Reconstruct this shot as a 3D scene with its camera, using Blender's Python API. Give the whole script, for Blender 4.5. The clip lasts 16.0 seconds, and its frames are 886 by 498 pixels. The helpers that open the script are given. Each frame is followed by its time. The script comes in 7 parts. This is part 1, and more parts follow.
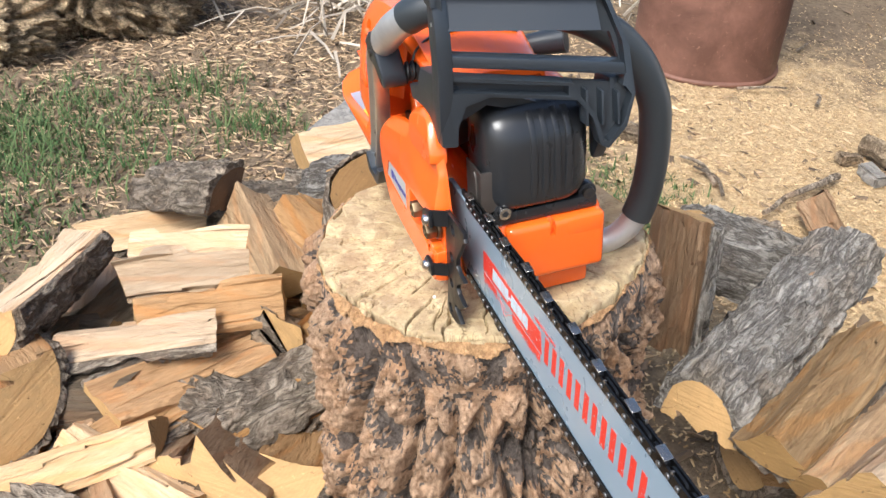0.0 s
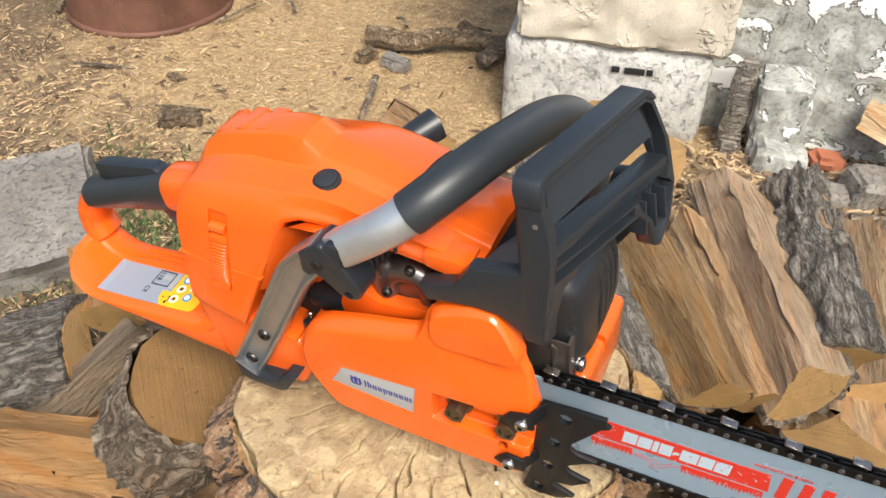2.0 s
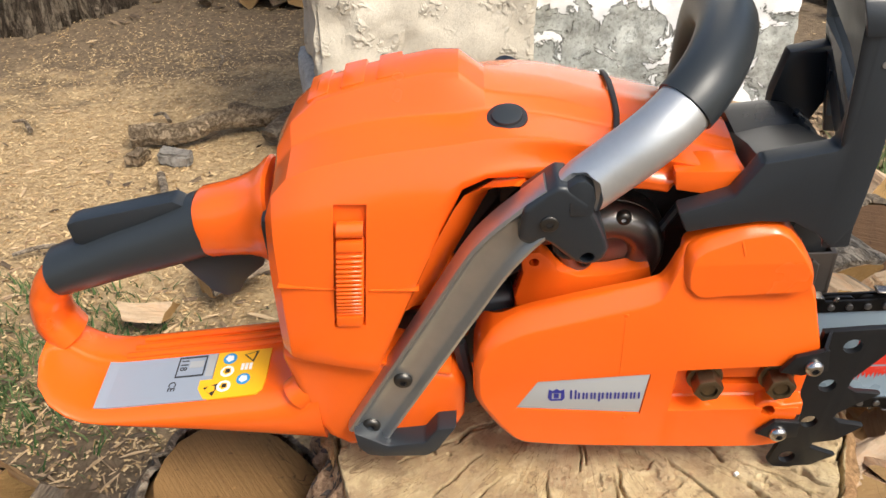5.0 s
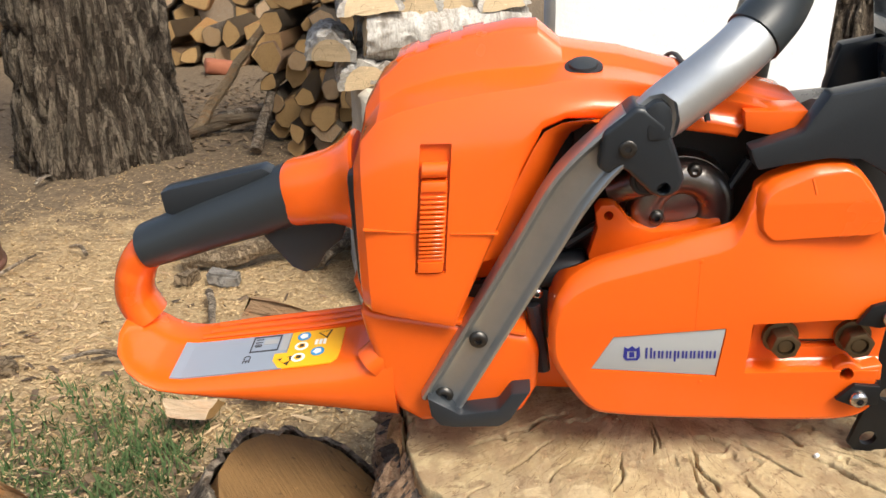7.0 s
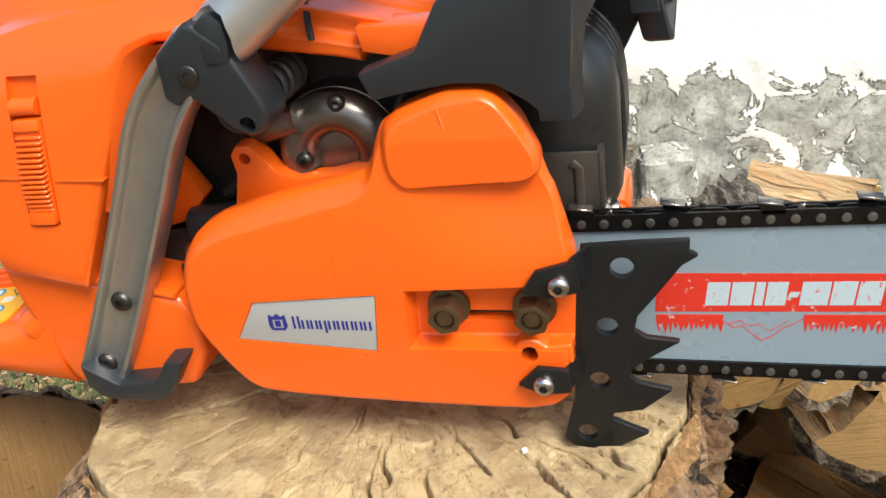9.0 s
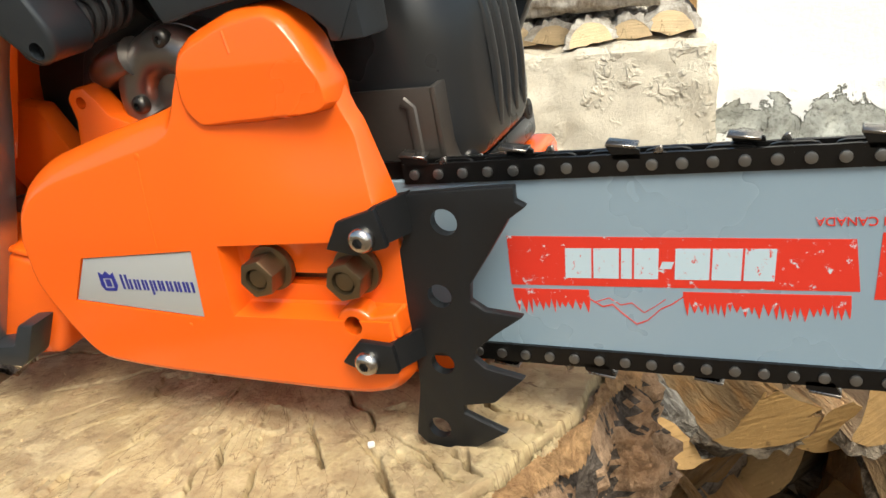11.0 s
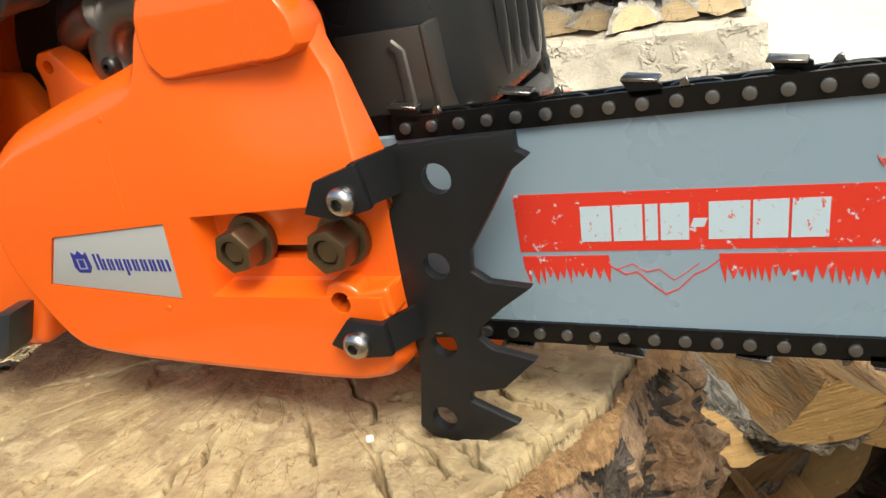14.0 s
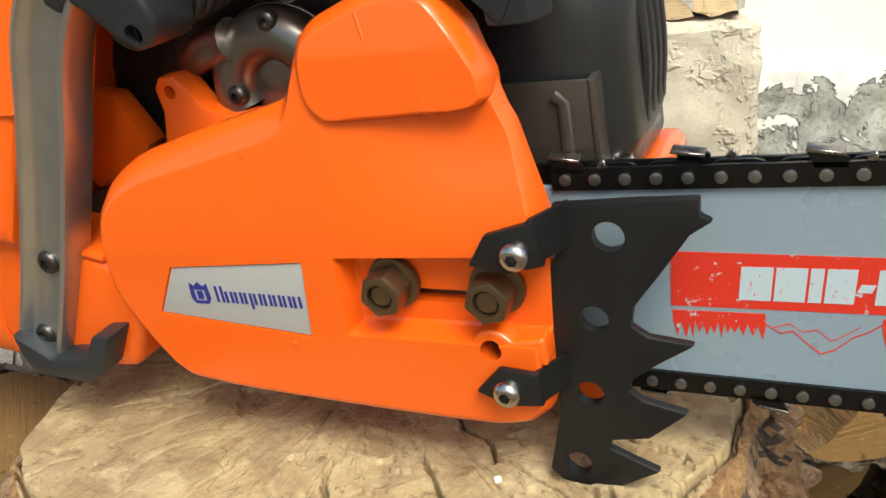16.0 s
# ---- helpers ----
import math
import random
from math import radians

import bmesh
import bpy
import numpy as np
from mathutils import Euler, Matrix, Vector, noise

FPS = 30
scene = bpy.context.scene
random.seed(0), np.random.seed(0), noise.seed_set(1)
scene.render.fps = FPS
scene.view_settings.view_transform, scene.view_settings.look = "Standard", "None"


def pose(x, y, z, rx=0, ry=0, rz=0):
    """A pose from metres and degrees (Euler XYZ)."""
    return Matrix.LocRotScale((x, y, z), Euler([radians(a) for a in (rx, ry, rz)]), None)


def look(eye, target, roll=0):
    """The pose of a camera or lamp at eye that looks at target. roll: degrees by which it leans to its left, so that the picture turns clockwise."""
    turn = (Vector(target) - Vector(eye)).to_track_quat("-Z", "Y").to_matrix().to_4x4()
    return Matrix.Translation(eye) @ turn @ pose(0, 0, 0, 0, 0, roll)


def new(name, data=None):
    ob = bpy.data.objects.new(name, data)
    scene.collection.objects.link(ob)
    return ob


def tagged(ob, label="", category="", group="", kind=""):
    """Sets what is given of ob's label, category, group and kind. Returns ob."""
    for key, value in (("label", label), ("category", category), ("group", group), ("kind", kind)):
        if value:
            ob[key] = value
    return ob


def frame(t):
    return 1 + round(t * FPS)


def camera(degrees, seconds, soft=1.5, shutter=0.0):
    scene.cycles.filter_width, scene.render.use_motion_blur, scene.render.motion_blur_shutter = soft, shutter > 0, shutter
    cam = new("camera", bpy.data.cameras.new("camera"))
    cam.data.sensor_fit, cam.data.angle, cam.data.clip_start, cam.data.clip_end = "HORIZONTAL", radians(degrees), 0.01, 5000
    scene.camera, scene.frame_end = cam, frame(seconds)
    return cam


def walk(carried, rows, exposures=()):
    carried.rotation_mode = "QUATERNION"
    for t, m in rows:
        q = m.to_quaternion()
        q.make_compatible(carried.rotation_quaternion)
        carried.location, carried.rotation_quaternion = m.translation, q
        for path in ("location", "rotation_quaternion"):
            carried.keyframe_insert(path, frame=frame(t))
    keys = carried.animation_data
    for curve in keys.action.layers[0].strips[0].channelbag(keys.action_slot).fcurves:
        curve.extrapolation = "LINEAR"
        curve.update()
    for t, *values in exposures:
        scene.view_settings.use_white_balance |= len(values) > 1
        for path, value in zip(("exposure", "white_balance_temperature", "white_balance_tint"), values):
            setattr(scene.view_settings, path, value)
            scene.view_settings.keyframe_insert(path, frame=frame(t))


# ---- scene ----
cam = camera(52.9, 16.0)
# the saw stands a little askew on the stump: its own level frame against the true vertical
STUMP_Z = 0.425
SAW = Matrix.Translation((0, 0, STUMP_Z)) @ Vector((0.04, 0.10, 1.0)).rotation_difference(Vector((0, 0, 1))).to_matrix().to_4x4() @ Matrix.Translation((0, 0, -STUMP_Z))
PATH = [
    (0.0, (0.69, -0.166, 0.891), (-0.935, 0.302, -0.177), -3.8),
    (0.5, (0.597, -0.222, 0.946), (-0.955, 0.448, -0.121), -5.9),
    (1.0, (0.472, -0.241, 0.956), (-0.886, 0.54, -0.287), -6.2),
    (1.5, (0.366, -0.254, 0.967), (-0.773, 0.724, -0.354), -4.5),
    (2.0, (0.212, -0.325, 1.004), (-0.481, 0.965, -0.358), -4.8),
    (2.5, (0.13, -0.345, 1.013), (-0.274, 0.963, -0.445), -5.1),
    (3.0, (0.071, -0.395, 1.032), (-0.155, 0.865, -0.504), -4.1),
    (3.5, (0.003, -0.38, 1.063), (-0.154, 0.85, -0.507), -4.6),
    (4.0, (-0.06, -0.338, 1.054), (-0.092, 0.846, -0.558), -1.5),
    (4.5, (-0.067, -0.325, 0.969), (-0.136, 1.038, -0.493), -3.7),
    (4.7, (-0.071, -0.32, 0.913), (-0.163, 1.145, -0.446), -4.2),
    (6.8, (-0.112, -0.412, 0.772), (-0.214, 1.389, -0.092), -3.4),
    (7.0, (-0.106, -0.408, 0.769), (-0.255, 1.385, -0.104), -3.9),
    (7.5, (-0.055, -0.38, 0.758), (-0.269, 1.38, -0.166), -5.2),
    (8.0, (-0.008, -0.369, 0.752), (-0.243, 1.381, -0.187), -5.2),
    (8.5, (0.054, -0.348, 0.736), (-0.215, 1.375, -0.243), -6.0),
    (9.0, (0.127, -0.312, 0.713), (-0.349, 1.389, -0.224), -8.4),
    (9.5, (0.172, -0.291, 0.689), (-0.494, 1.364, -0.217), -10.4),
    (10.0, (0.205, -0.279, 0.671), (-0.573, 1.36, -0.17), -11.0),
    (10.2, (0.219, -0.272, 0.664), (-0.585, 1.368, -0.152), -10.6),
    (12.3, (0.244, -0.216, 0.613), (-0.665, 1.401, -0.134), -13.2),
    (12.5, (0.243, -0.214, 0.614), (-0.688, 1.393, -0.128), -13.3),
    (13.0, (0.242, -0.212, 0.609), (-0.685, 1.394, -0.14), -13.3),
    (13.5, (0.24, -0.21, 0.607), (-0.699, 1.39, -0.142), -13.7),
    (14.0, (0.237, -0.209, 0.606), (-0.705, 1.386, -0.149), -13.7),
    (14.5, (0.234, -0.208, 0.606), (-0.709, 1.38, -0.161), -13.6),
    (15.0, (0.231, -0.209, 0.608), (-0.707, 1.381, -0.16), -13.3),
    (15.5, (0.219, -0.212, 0.619), (-0.704, 1.386, -0.152), -12.9),
    (16.0, (0.178, -0.225, 0.64), (-0.662, 1.392, -0.185), -10.8),
]
walk(cam, [(t, SAW @ look(eye, target, roll)) for t, eye, target, roll in PATH], [(0.0, 0.79, 5900, 8), (0.5, 0.69, 6000, 8), (1.5, 0.50, 6400, 7), (3.5, 0.36, 6550, 8), (7.0, 0.36, 6550, 7), (9.5, 0.38, 6600, 3), (12.5, 0.33, 6700, 1), (15.5, 0.31, 6700, 1), (16.0, 0.25, 6700, 1)])

# ---- daylight: hazy sun and open sky ----
world = bpy.data.worlds.new("sky")
scene.world = world
world.use_nodes = True
wn = world.node_tree
sky = wn.nodes.new("ShaderNodeTexSky")
sky.sky_type, sky.sun_disc = "NISHITA", False
SUN_EL, SUN_AZ = 50.0, 310.0
sky.sun_elevation, sky.sun_rotation = radians(SUN_EL), radians(90 - SUN_AZ)
sky.air_density, sky.dust_density, sky.ozone_density = 1.0, 4.0, 1.0
wn.links.new(sky.outputs[0], wn.nodes["Background"].inputs[0])
wn.nodes["Background"].inputs[1].default_value = 0.15
sun = new("sun", bpy.data.lights.new("sun", "SUN"))
sun.data.energy, sun.data.angle, sun.data.color = 3.05, radians(26), (1.0, 0.94, 0.85)
sun_way = Vector((math.cos(radians(SUN_EL)) * math.cos(radians(SUN_AZ)), math.cos(radians(SUN_EL)) * math.sin(radians(SUN_AZ)), math.sin(radians(SUN_EL))))
sun.matrix_world = look(sun_way * 20, (0, 0, 0))


# ---- materials ----
class Mat:
    """A small builder of node materials."""

    def __init__(self, name):
        self.m = bpy.data.materials.new(name)
        self.m.use_nodes = True
        self.t = self.m.node_tree
        self.b = self.t.nodes["Principled BSDF"]
        self.co = None

    def node(self, kind, **values):
        n = self.t.nodes.new("ShaderNode" + kind)
        for k, v in values.items():
            n.inputs[k].default_value = v
        return n

    def link(self, a, b):
        self.t.links.new(a, b)

    def coords(self, scale=(1, 1, 1), what="Object"):
        tc = self.node("TexCoord")
        mp = self.node("Mapping", Scale=scale)
        self.link(tc.outputs[what], mp.inputs[0])
        return mp.outputs[0]

    def noise(self, vec, scale, detail=6.0, rough=0.6, dist=0.0):
        n = self.node("TexNoise", Scale=scale, Detail=detail, Roughness=rough, Distortion=dist)
        self.link(vec, n.inputs["Vector"])
        return n.outputs[0]

    def voronoi(self, vec, scale, feature="DISTANCE_TO_EDGE"):
        n = self.node("TexVoronoi", Scale=scale)
        n.feature = feature
        self.link(vec, n.inputs["Vector"])
        return n.outputs[0]

    def ramp(self, fac, stops):
        n = self.node("ValToRGB")
        el = n.color_ramp.elements
        while len(el) < len(stops):
            el.new(0.5)
        for e, (p, c) in zip(el, stops):
            e.position, e.color = p, (*c, 1) if len(c) == 3 else c
        self.link(fac, n.inputs[0])
        return n.outputs[0]

    def mix(self, fac, a, b, how="MIX"):
        n = self.node("Mix")
        n.data_type, n.blend_type = "RGBA", how
        for v, i in ((fac, 0), (a, 6), (b, 7)):
            if isinstance(v, (int, float)):
                n.inputs[i].default_value = v
            elif isinstance(v, tuple):
                n.inputs[i].default_value = (*v, 1)
            else:
                self.link(v, n.inputs[i])
        return n.outputs[2]

    def math(self, op, a, b=0.0):
        n = self.node("Math")
        n.operation = op
        for i, v in enumerate((a, b)):
            if isinstance(v, (int, float)):
                n.inputs[i].default_value = v
            else:
                self.link(v, n.inputs[i])
        return n.outputs[0]

    def bump(self, height, strength=0.3, distance=0.002):
        n = self.node("Bump", Strength=strength, Distance=distance)
        self.link(height, n.inputs["Height"])
        self.link(n.outputs[0], self.b.inputs["Normal"])

    def set(self, color=None, rough=None, metal=None, coat=None, spec=None):
        for name, v in (("Base Color", color), ("Roughness", rough), ("Metallic", metal), ("Coat Weight", coat), ("Specular IOR Level", spec)):
            if v is None:
                continue
            if isinstance(v, tuple):
                self.b.inputs[name].default_value = (*v, 1)
            elif isinstance(v, (int, float)):
                self.b.inputs[name].default_value = v
            else:
                self.link(v, self.b.inputs[name])
        return self

    def random(self):
        return self.node("ObjectInfo").outputs["Random"]


def plastic(name, color, rough, grain=0.06, dirt=0.15):
    m = Mat(name)
    v = m.coords()
    big = m.noise(v, 22, 3)
    fine = m.noise(v, 900, 2)
    m.set(color=m.mix(m.math("MULTIPLY", big, dirt), color, tuple(c * 0.55 + 0.02 for c in color)),
          rough=m.math("ADD", m.math("MULTIPLY", big, 0.16), rough - 0.08))
    m.bump(fine, grain, 0.0006)
    return m.m


def metal(name, color, rough, metallic=0.95, scratch=(1, 1, 1), amount=0.1):
    m = Mat(name)
    v = m.coords(scratch)
    a = m.noise(v, 60, 5)
    b = m.noise(v, 600, 3)
    m.set(color=m.mix(a, color, tuple(c * 0.7 for c in color)), rough=m.math("ADD", m.math("MULTIPLY", a, 0.22), rough - 0.1), metal=metallic)
    m.bump(b, amount, 0.0004)
    return m.m


ORANGE = plastic("orange plastic", (0.84, 0.120, 0.008), 0.24, 0.02, 0.10)
for key, value in (("Coat Weight", 0.35), ("Coat Roughness", 0.09)):
    ORANGE.node_tree.nodes["Principled BSDF"].inputs[key].default_value = value
BLACK = plastic("dark grey plastic", (0.018, 0.023, 0.029), 0.35, 0.10, 0.3)
RUBBER = plastic("grip rubber", (0.022, 0.027, 0.031), 0.40, 0.10, 0.3)
MUFFLER = plastic("black painted steel", (0.014, 0.015, 0.017), 0.29, 0.05, 0.3)
MUFFLER.node_tree.nodes["Principled BSDF"].inputs["Specular IOR Level"].default_value = 0.50
ENGINE = plastic("black engine casting", (0.012, 0.012, 0.013), 0.55, 0.2, 0.3)
SPIKE = metal("black oxide steel", (0.016, 0.017, 0.019), 0.42, 0.35)
SILVER = metal("cast magnesium", (0.64, 0.66, 0.67), 0.38, 0.75, (1, 1, 1), 0.15)
GUNMETAL = metal("worn grey bracket", (0.50, 0.515, 0.52), 0.32, 0.85, (1, 1, 1), 0.2)
DRUM = metal("oily cast metal", (0.24, 0.225, 0.215), 0.30, 0.9)
CHROME = metal("bright screw", (0.62, 0.60, 0.58), 0.22, 1.0)
DARKSCREW = metal("dark screw", (0.09, 0.085, 0.08), 0.36, 0.9)
NUT = metal("yellow passivated nut", (0.20, 0.145, 0.085), 0.42, 0.9)
CHAIN = metal("oiled chain steel", (0.035, 0.034, 0.034), 0.34, 0.85)
CUTTER = metal("chromed cutter", (0.36, 0.335, 0.31), 0.26, 0.95)
RIVET = metal("rivet steel", (0.30, 0.30, 0.30), 0.34, 0.9)
BAR = plastic("pale grey bar paint", (0.29, 0.39, 0.48), 0.28, 0.02, 0.10)
BAR.node_tree.nodes["Principled BSDF"].inputs["Metallic"].default_value = 0.2
BAR.node_tree.nodes["Principled BSDF"].inputs["Coat Weight"].default_value = 0.5
BAR.node_tree.nodes["Principled BSDF"].inputs["Coat Roughness"].default_value = 0.12
BLUEINK = plastic("blue print", (0.02, 0.025, 0.22), 0.4, 0.02, 0.0)
BADGE = plastic("grey badge foil", (0.36, 0.37, 0.37), 0.38, 0.02, 0.1)
LABEL = plastic("grey label foil", (0.27, 0.31, 0.37), 0.36, 0.02, 0.1)
YELLOW = plastic("yellow label print", (0.90, 0.46, 0.015), 0.4, 0.02, 0.05)
INK = plastic("black print", (0.02, 0.02, 0.022), 0.45, 0.02, 0.0)
LBLUE = plastic("blue sign print", (0.03, 0.25, 0.55), 0.4, 0.02, 0.0)
LWHITE = plastic("white sign print", (0.80, 0.80, 0.78), 0.4, 0.02, 0.0)


def worn_red():
    m = Mat("worn red print")
    v = m.coords()
    wear = m.noise(v, 240, 8, 0.75)
    m.set(color=m.mix(m.ramp(wear, [(0.0, (0, 0, 0)), (0.60, (0, 0, 0)), (0.64, (1, 1, 1))]), (0.62, 0.035, 0.02), (0.45, 0.56, 0.63)), rough=0.38)
    return m.m


RED = worn_red()


def worn_white():
    """Bar paint left bare for lettering, smeared with red."""
    m = Mat("bare lettering with red smears")
    wear = m.noise(m.coords((1, 1, 0.6)), 300, 8, 0.75)
    m.set(color=m.mix(m.ramp(wear, [(0.59, (0, 0, 0)), (0.63, (1, 1, 1))]), (0.45, 0.56, 0.63), (0.62, 0.05, 0.03)), rough=0.38)
    return m.m


WORNWHITE = worn_white()


def wood(name, light, dark, fibre=1.0, stain=(0.20, 0.115, 0.055)):
    """Split wood: the fibres run along the object's own x."""
    m = Mat(name)
    mid = tuple((a + b) / 2 for a, b in zip(light, dark))
    v = m.coords((2.6, 44, 44))
    tone = m.noise(m.coords((3.0, 15, 15)), 1.7, 5, 0.6, 0.9)
    fine = m.noise(v, 6, 8, 0.72, 0.8)
    torn = m.noise(m.coords((7, 30, 30)), 2.2, 6, 0.68, 1.3)
    coarse = m.noise(v, 0.9, 4, 0.6, 1.6)
    blot = m.noise(m.coords((1, 2.5, 2.5)), 9, 5, 0.6, 0.5)
    split = m.noise(m.coords((3.0, 60, 60)), 1.4, 3, 0.5, 0.9)
    col = m.mix(m.ramp(tone, [(0.36, (0, 0, 0)), (0.64, (1, 1, 1))]), mid, light)
    col = m.mix(m.ramp(fine, [(0.30, (0.55, 0.55, 0.55)), (0.56, (0, 0, 0))]), col, dark)
    col = m.mix(m.ramp(coarse, [(0.60, (0, 0, 0)), (0.74, (0.7, 0.7, 0.7))]), col, stain)
    col = m.mix(m.ramp(blot, [(0.50, (0, 0, 0)), (0.70, (0.5, 0.5, 0.5))]), col, tuple(min(1, c * 1.28) for c in light))
    col = m.mix(m.ramp(torn, [(0.30, (0.5, 0.5, 0.5)), (0.44, (0, 0, 0))]), col, tuple(c * 0.8 for c in dark))
    heart = m.noise(m.coords((1.6, 9, 9)), 2.4, 4, 0.6, 1.8)
    col = m.mix(m.ramp(heart, [(0.50, (0, 0, 0)), (0.60, (0.75, 0.75, 0.75))]), col, (light[0] * 0.92, light[1] * 0.74, light[2] * 0.60))
    brown = m.noise(m.coords((2.0, 6, 6)), 3.2, 6, 0.7, 1.4)
    col = m.mix(m.ramp(brown, [(0.55, (0, 0, 0)), (0.68, (0.6, 0.6, 0.6))]), col, tuple(a * 0.62 + b * 0.3 for a, b in zip(dark, stain)))
    col = m.mix(m.ramp(split, [(0.245, (0.85, 0.85, 0.85)), (0.275, (0, 0, 0))]), col, tuple(c * 0.3 for c in stain))
    hue = m.node("HueSaturation")
    m.link(col, hue.inputs["Color"])
    r = m.random()
    m.link(m.math("ADD", m.math("MULTIPLY", r, 0.52), 0.64), hue.inputs["Value"])
    m.link(m.math("ADD", m.math("MULTIPLY", m.math("FRACT", m.math("MULTIPLY", r, 7.3)), 0.30), 0.86), hue.inputs["Saturation"])
    m.set(color=hue.outputs[0], rough=0.85, spec=0.2)
    h = m.math("ADD", m.math("MULTIPLY", fine, 0.7), m.math("ADD", m.math("MULTIPLY", torn, 1.6), m.math("ADD", coarse, m.math("MULTIPLY", m.ramp(split, [(0.23, (0, 0, 0)), (0.31, (1, 1, 1))]), 0.8))))
    m.bump(h, 0.95 * fibre, 0.007)
    return m.m


def end_grain(name, light, dark):
    """Sawn end: rings about the object's own x, saw marks and checks."""
    m = Mat(name)
    tc = m.coords((0, 1, 1))
    n = m.noise(m.coords((1, 1, 1)), 9, 4)
    ring = m.node("TexWave", Scale=70.0, Distortion=2.5, Detail=3.0)
    ring.wave_type, ring.rings_direction = "RINGS", "X"
    m.link(tc, ring.inputs["Vector"])
    marks = m.noise(m.coords((1, 3, 60)), 5, 4, 0.6, 0.3)
    col = m.mix(m.math("MULTIPLY", ring.outputs["Fac"], m.math("MULTIPLY", n, 0.28)), light, dark)
    col = m.mix(m.ramp(n, [(0.45, (0, 0, 0)), (0.75, (0.7, 0.7, 0.7))]), col, tuple(c * 0.72 for c in light))
    col = m.mix(m.math("MULTIPLY", marks, 0.55), col, tuple(c * 0.8 for c in dark))
    fleck = m.noise(m.coords(), 120, 4, 0.6)
    col = m.mix(m.ramp(fleck, [(0.27, (0.8, 0.8, 0.8)), (0.35, (0, 0, 0))]), col, tuple(c * 0.35 for c in dark))
    col = m.mix(m.ramp(fleck, [(0.64, (0, 0, 0)), (0.70, (0.6, 0.6, 0.6))]), col, tuple(min(1, c * 1.3) for c in light))
    blotch = m.noise(m.coords(), 24, 6, 0.65, 1.0)
    col = m.mix(m.ramp(blotch, [(0.50, (0, 0, 0)), (0.66, (0.6, 0.6, 0.6))]), col, tuple(c * 0.62 for c in light))
    split = m.math("ABSOLUTE", m.math("SUBTRACT", m.noise(m.coords((1, 1, 1)), 14, 3, 0.5, 1.2), 0.5))
    col = m.mix(m.math("MULTIPLY", m.ramp(split, [(0.0, (0.9, 0.9, 0.9)), (0.006, (0, 0, 0))]), m.ramp(n, [(0.5, (0, 0, 0)), (0.58, (1, 1, 1))])), col, tuple(c * 0.25 for c in dark))
    hue = m.node("HueSaturation")
    m.link(col, hue.inputs["Color"])
    m.link(m.math("ADD", m.math("MULTIPLY", m.random(), 0.4), 0.78), hue.inputs["Value"])
    m.set(color=hue.outputs[0], rough=0.75, spec=0.25)
    m.bump(m.math("ADD", marks, m.math("MULTIPLY", m.noise(m.coords(), 160, 5, 0.7), 0.6)), 0.6, 0.003)
    return m.m


def bark(name, light, dark, third, stretch=(9, 26, 26), depth=0.006, patch=0.5, furrow=0.6):
    """Bark: ridges drawn out along the stem, flaking scales and fine grain."""
    m = Mat(name)
    v = m.coords(stretch)
    n1 = m.noise(v, 1.5, 8, 0.72, 0.9)
    n4 = m.noise(m.coords(tuple(s * 2.3 for s in stretch)), 1.7, 6, 0.7, 0.6)
    n2 = m.noise(m.coords((1, 1, 1)), 150, 6, 0.72)
    n3 = m.noise(m.coords((1, 1, 1)), 14, 4, 0.6)
    flake = m.voronoi(m.coords(tuple(s * 3.0 for s in stretch)), 1.3, "F1")
    col = m.mix(m.ramp(n1, [(0.32, (0, 0, 0)), (0.54, (1, 1, 1))]), dark, light)
    col = m.mix(m.ramp(n3, [(patch, (0, 0, 0)), (patch + 0.14, (0.75, 0.75, 0.75))]), col, third)
    col = m.mix(m.ramp(n4, [(0.34, (0.6, 0.6, 0.6)), (0.48, (0, 0, 0))]), col, dark)
    col = m.mix(m.ramp(n2, [(0.34, (0.5, 0.5, 0.5)), (0.50, (0, 0, 0))]), col, tuple(c * 0.6 for c in dark))
    col = m.mix(m.ramp(n2, [(0.58, (0, 0, 0)), (0.72, (0.5, 0.5, 0.5))]), col, tuple(min(1, c * 1.5) for c in light))
    rid = m.math("ABSOLUTE", m.math("SUBTRACT", m.noise(m.coords(tuple(s * 1.25 for s in stretch)), 1.3, 6, 0.62, 0.7), 0.5))
    col = m.mix(m.ramp(rid, [(0.0, (furrow, furrow, furrow)), (0.018, (furrow, furrow, furrow)), (0.055, (0, 0, 0))]), col, tuple(c * 0.55 for c in dark))
    hue = m.node("HueSaturation")
    m.link(col, hue.inputs["Color"])
    m.link(m.math("ADD", m.math("MULTIPLY", m.random(), 0.4), 0.78), hue.inputs["Value"])
    m.set(color=hue.outputs[0], rough=0.92, spec=0.15)
    h = m.math("ADD", m.math("MULTIPLY", n1, 1.2), m.math("ADD", m.math("MULTIPLY", n2, 0.40), m.math("ADD", m.math("MULTIPLY", n4, 0.8), m.math("MULTIPLY", flake, 0.35))))
    m.bump(m.math("ADD", h, m.math("MULTIPLY", m.ramp(rid, [(0.0, (0, 0, 0)), (0.09, (1, 1, 1))]), 1.1 * furrow)), 1.0, depth)
    return m.m


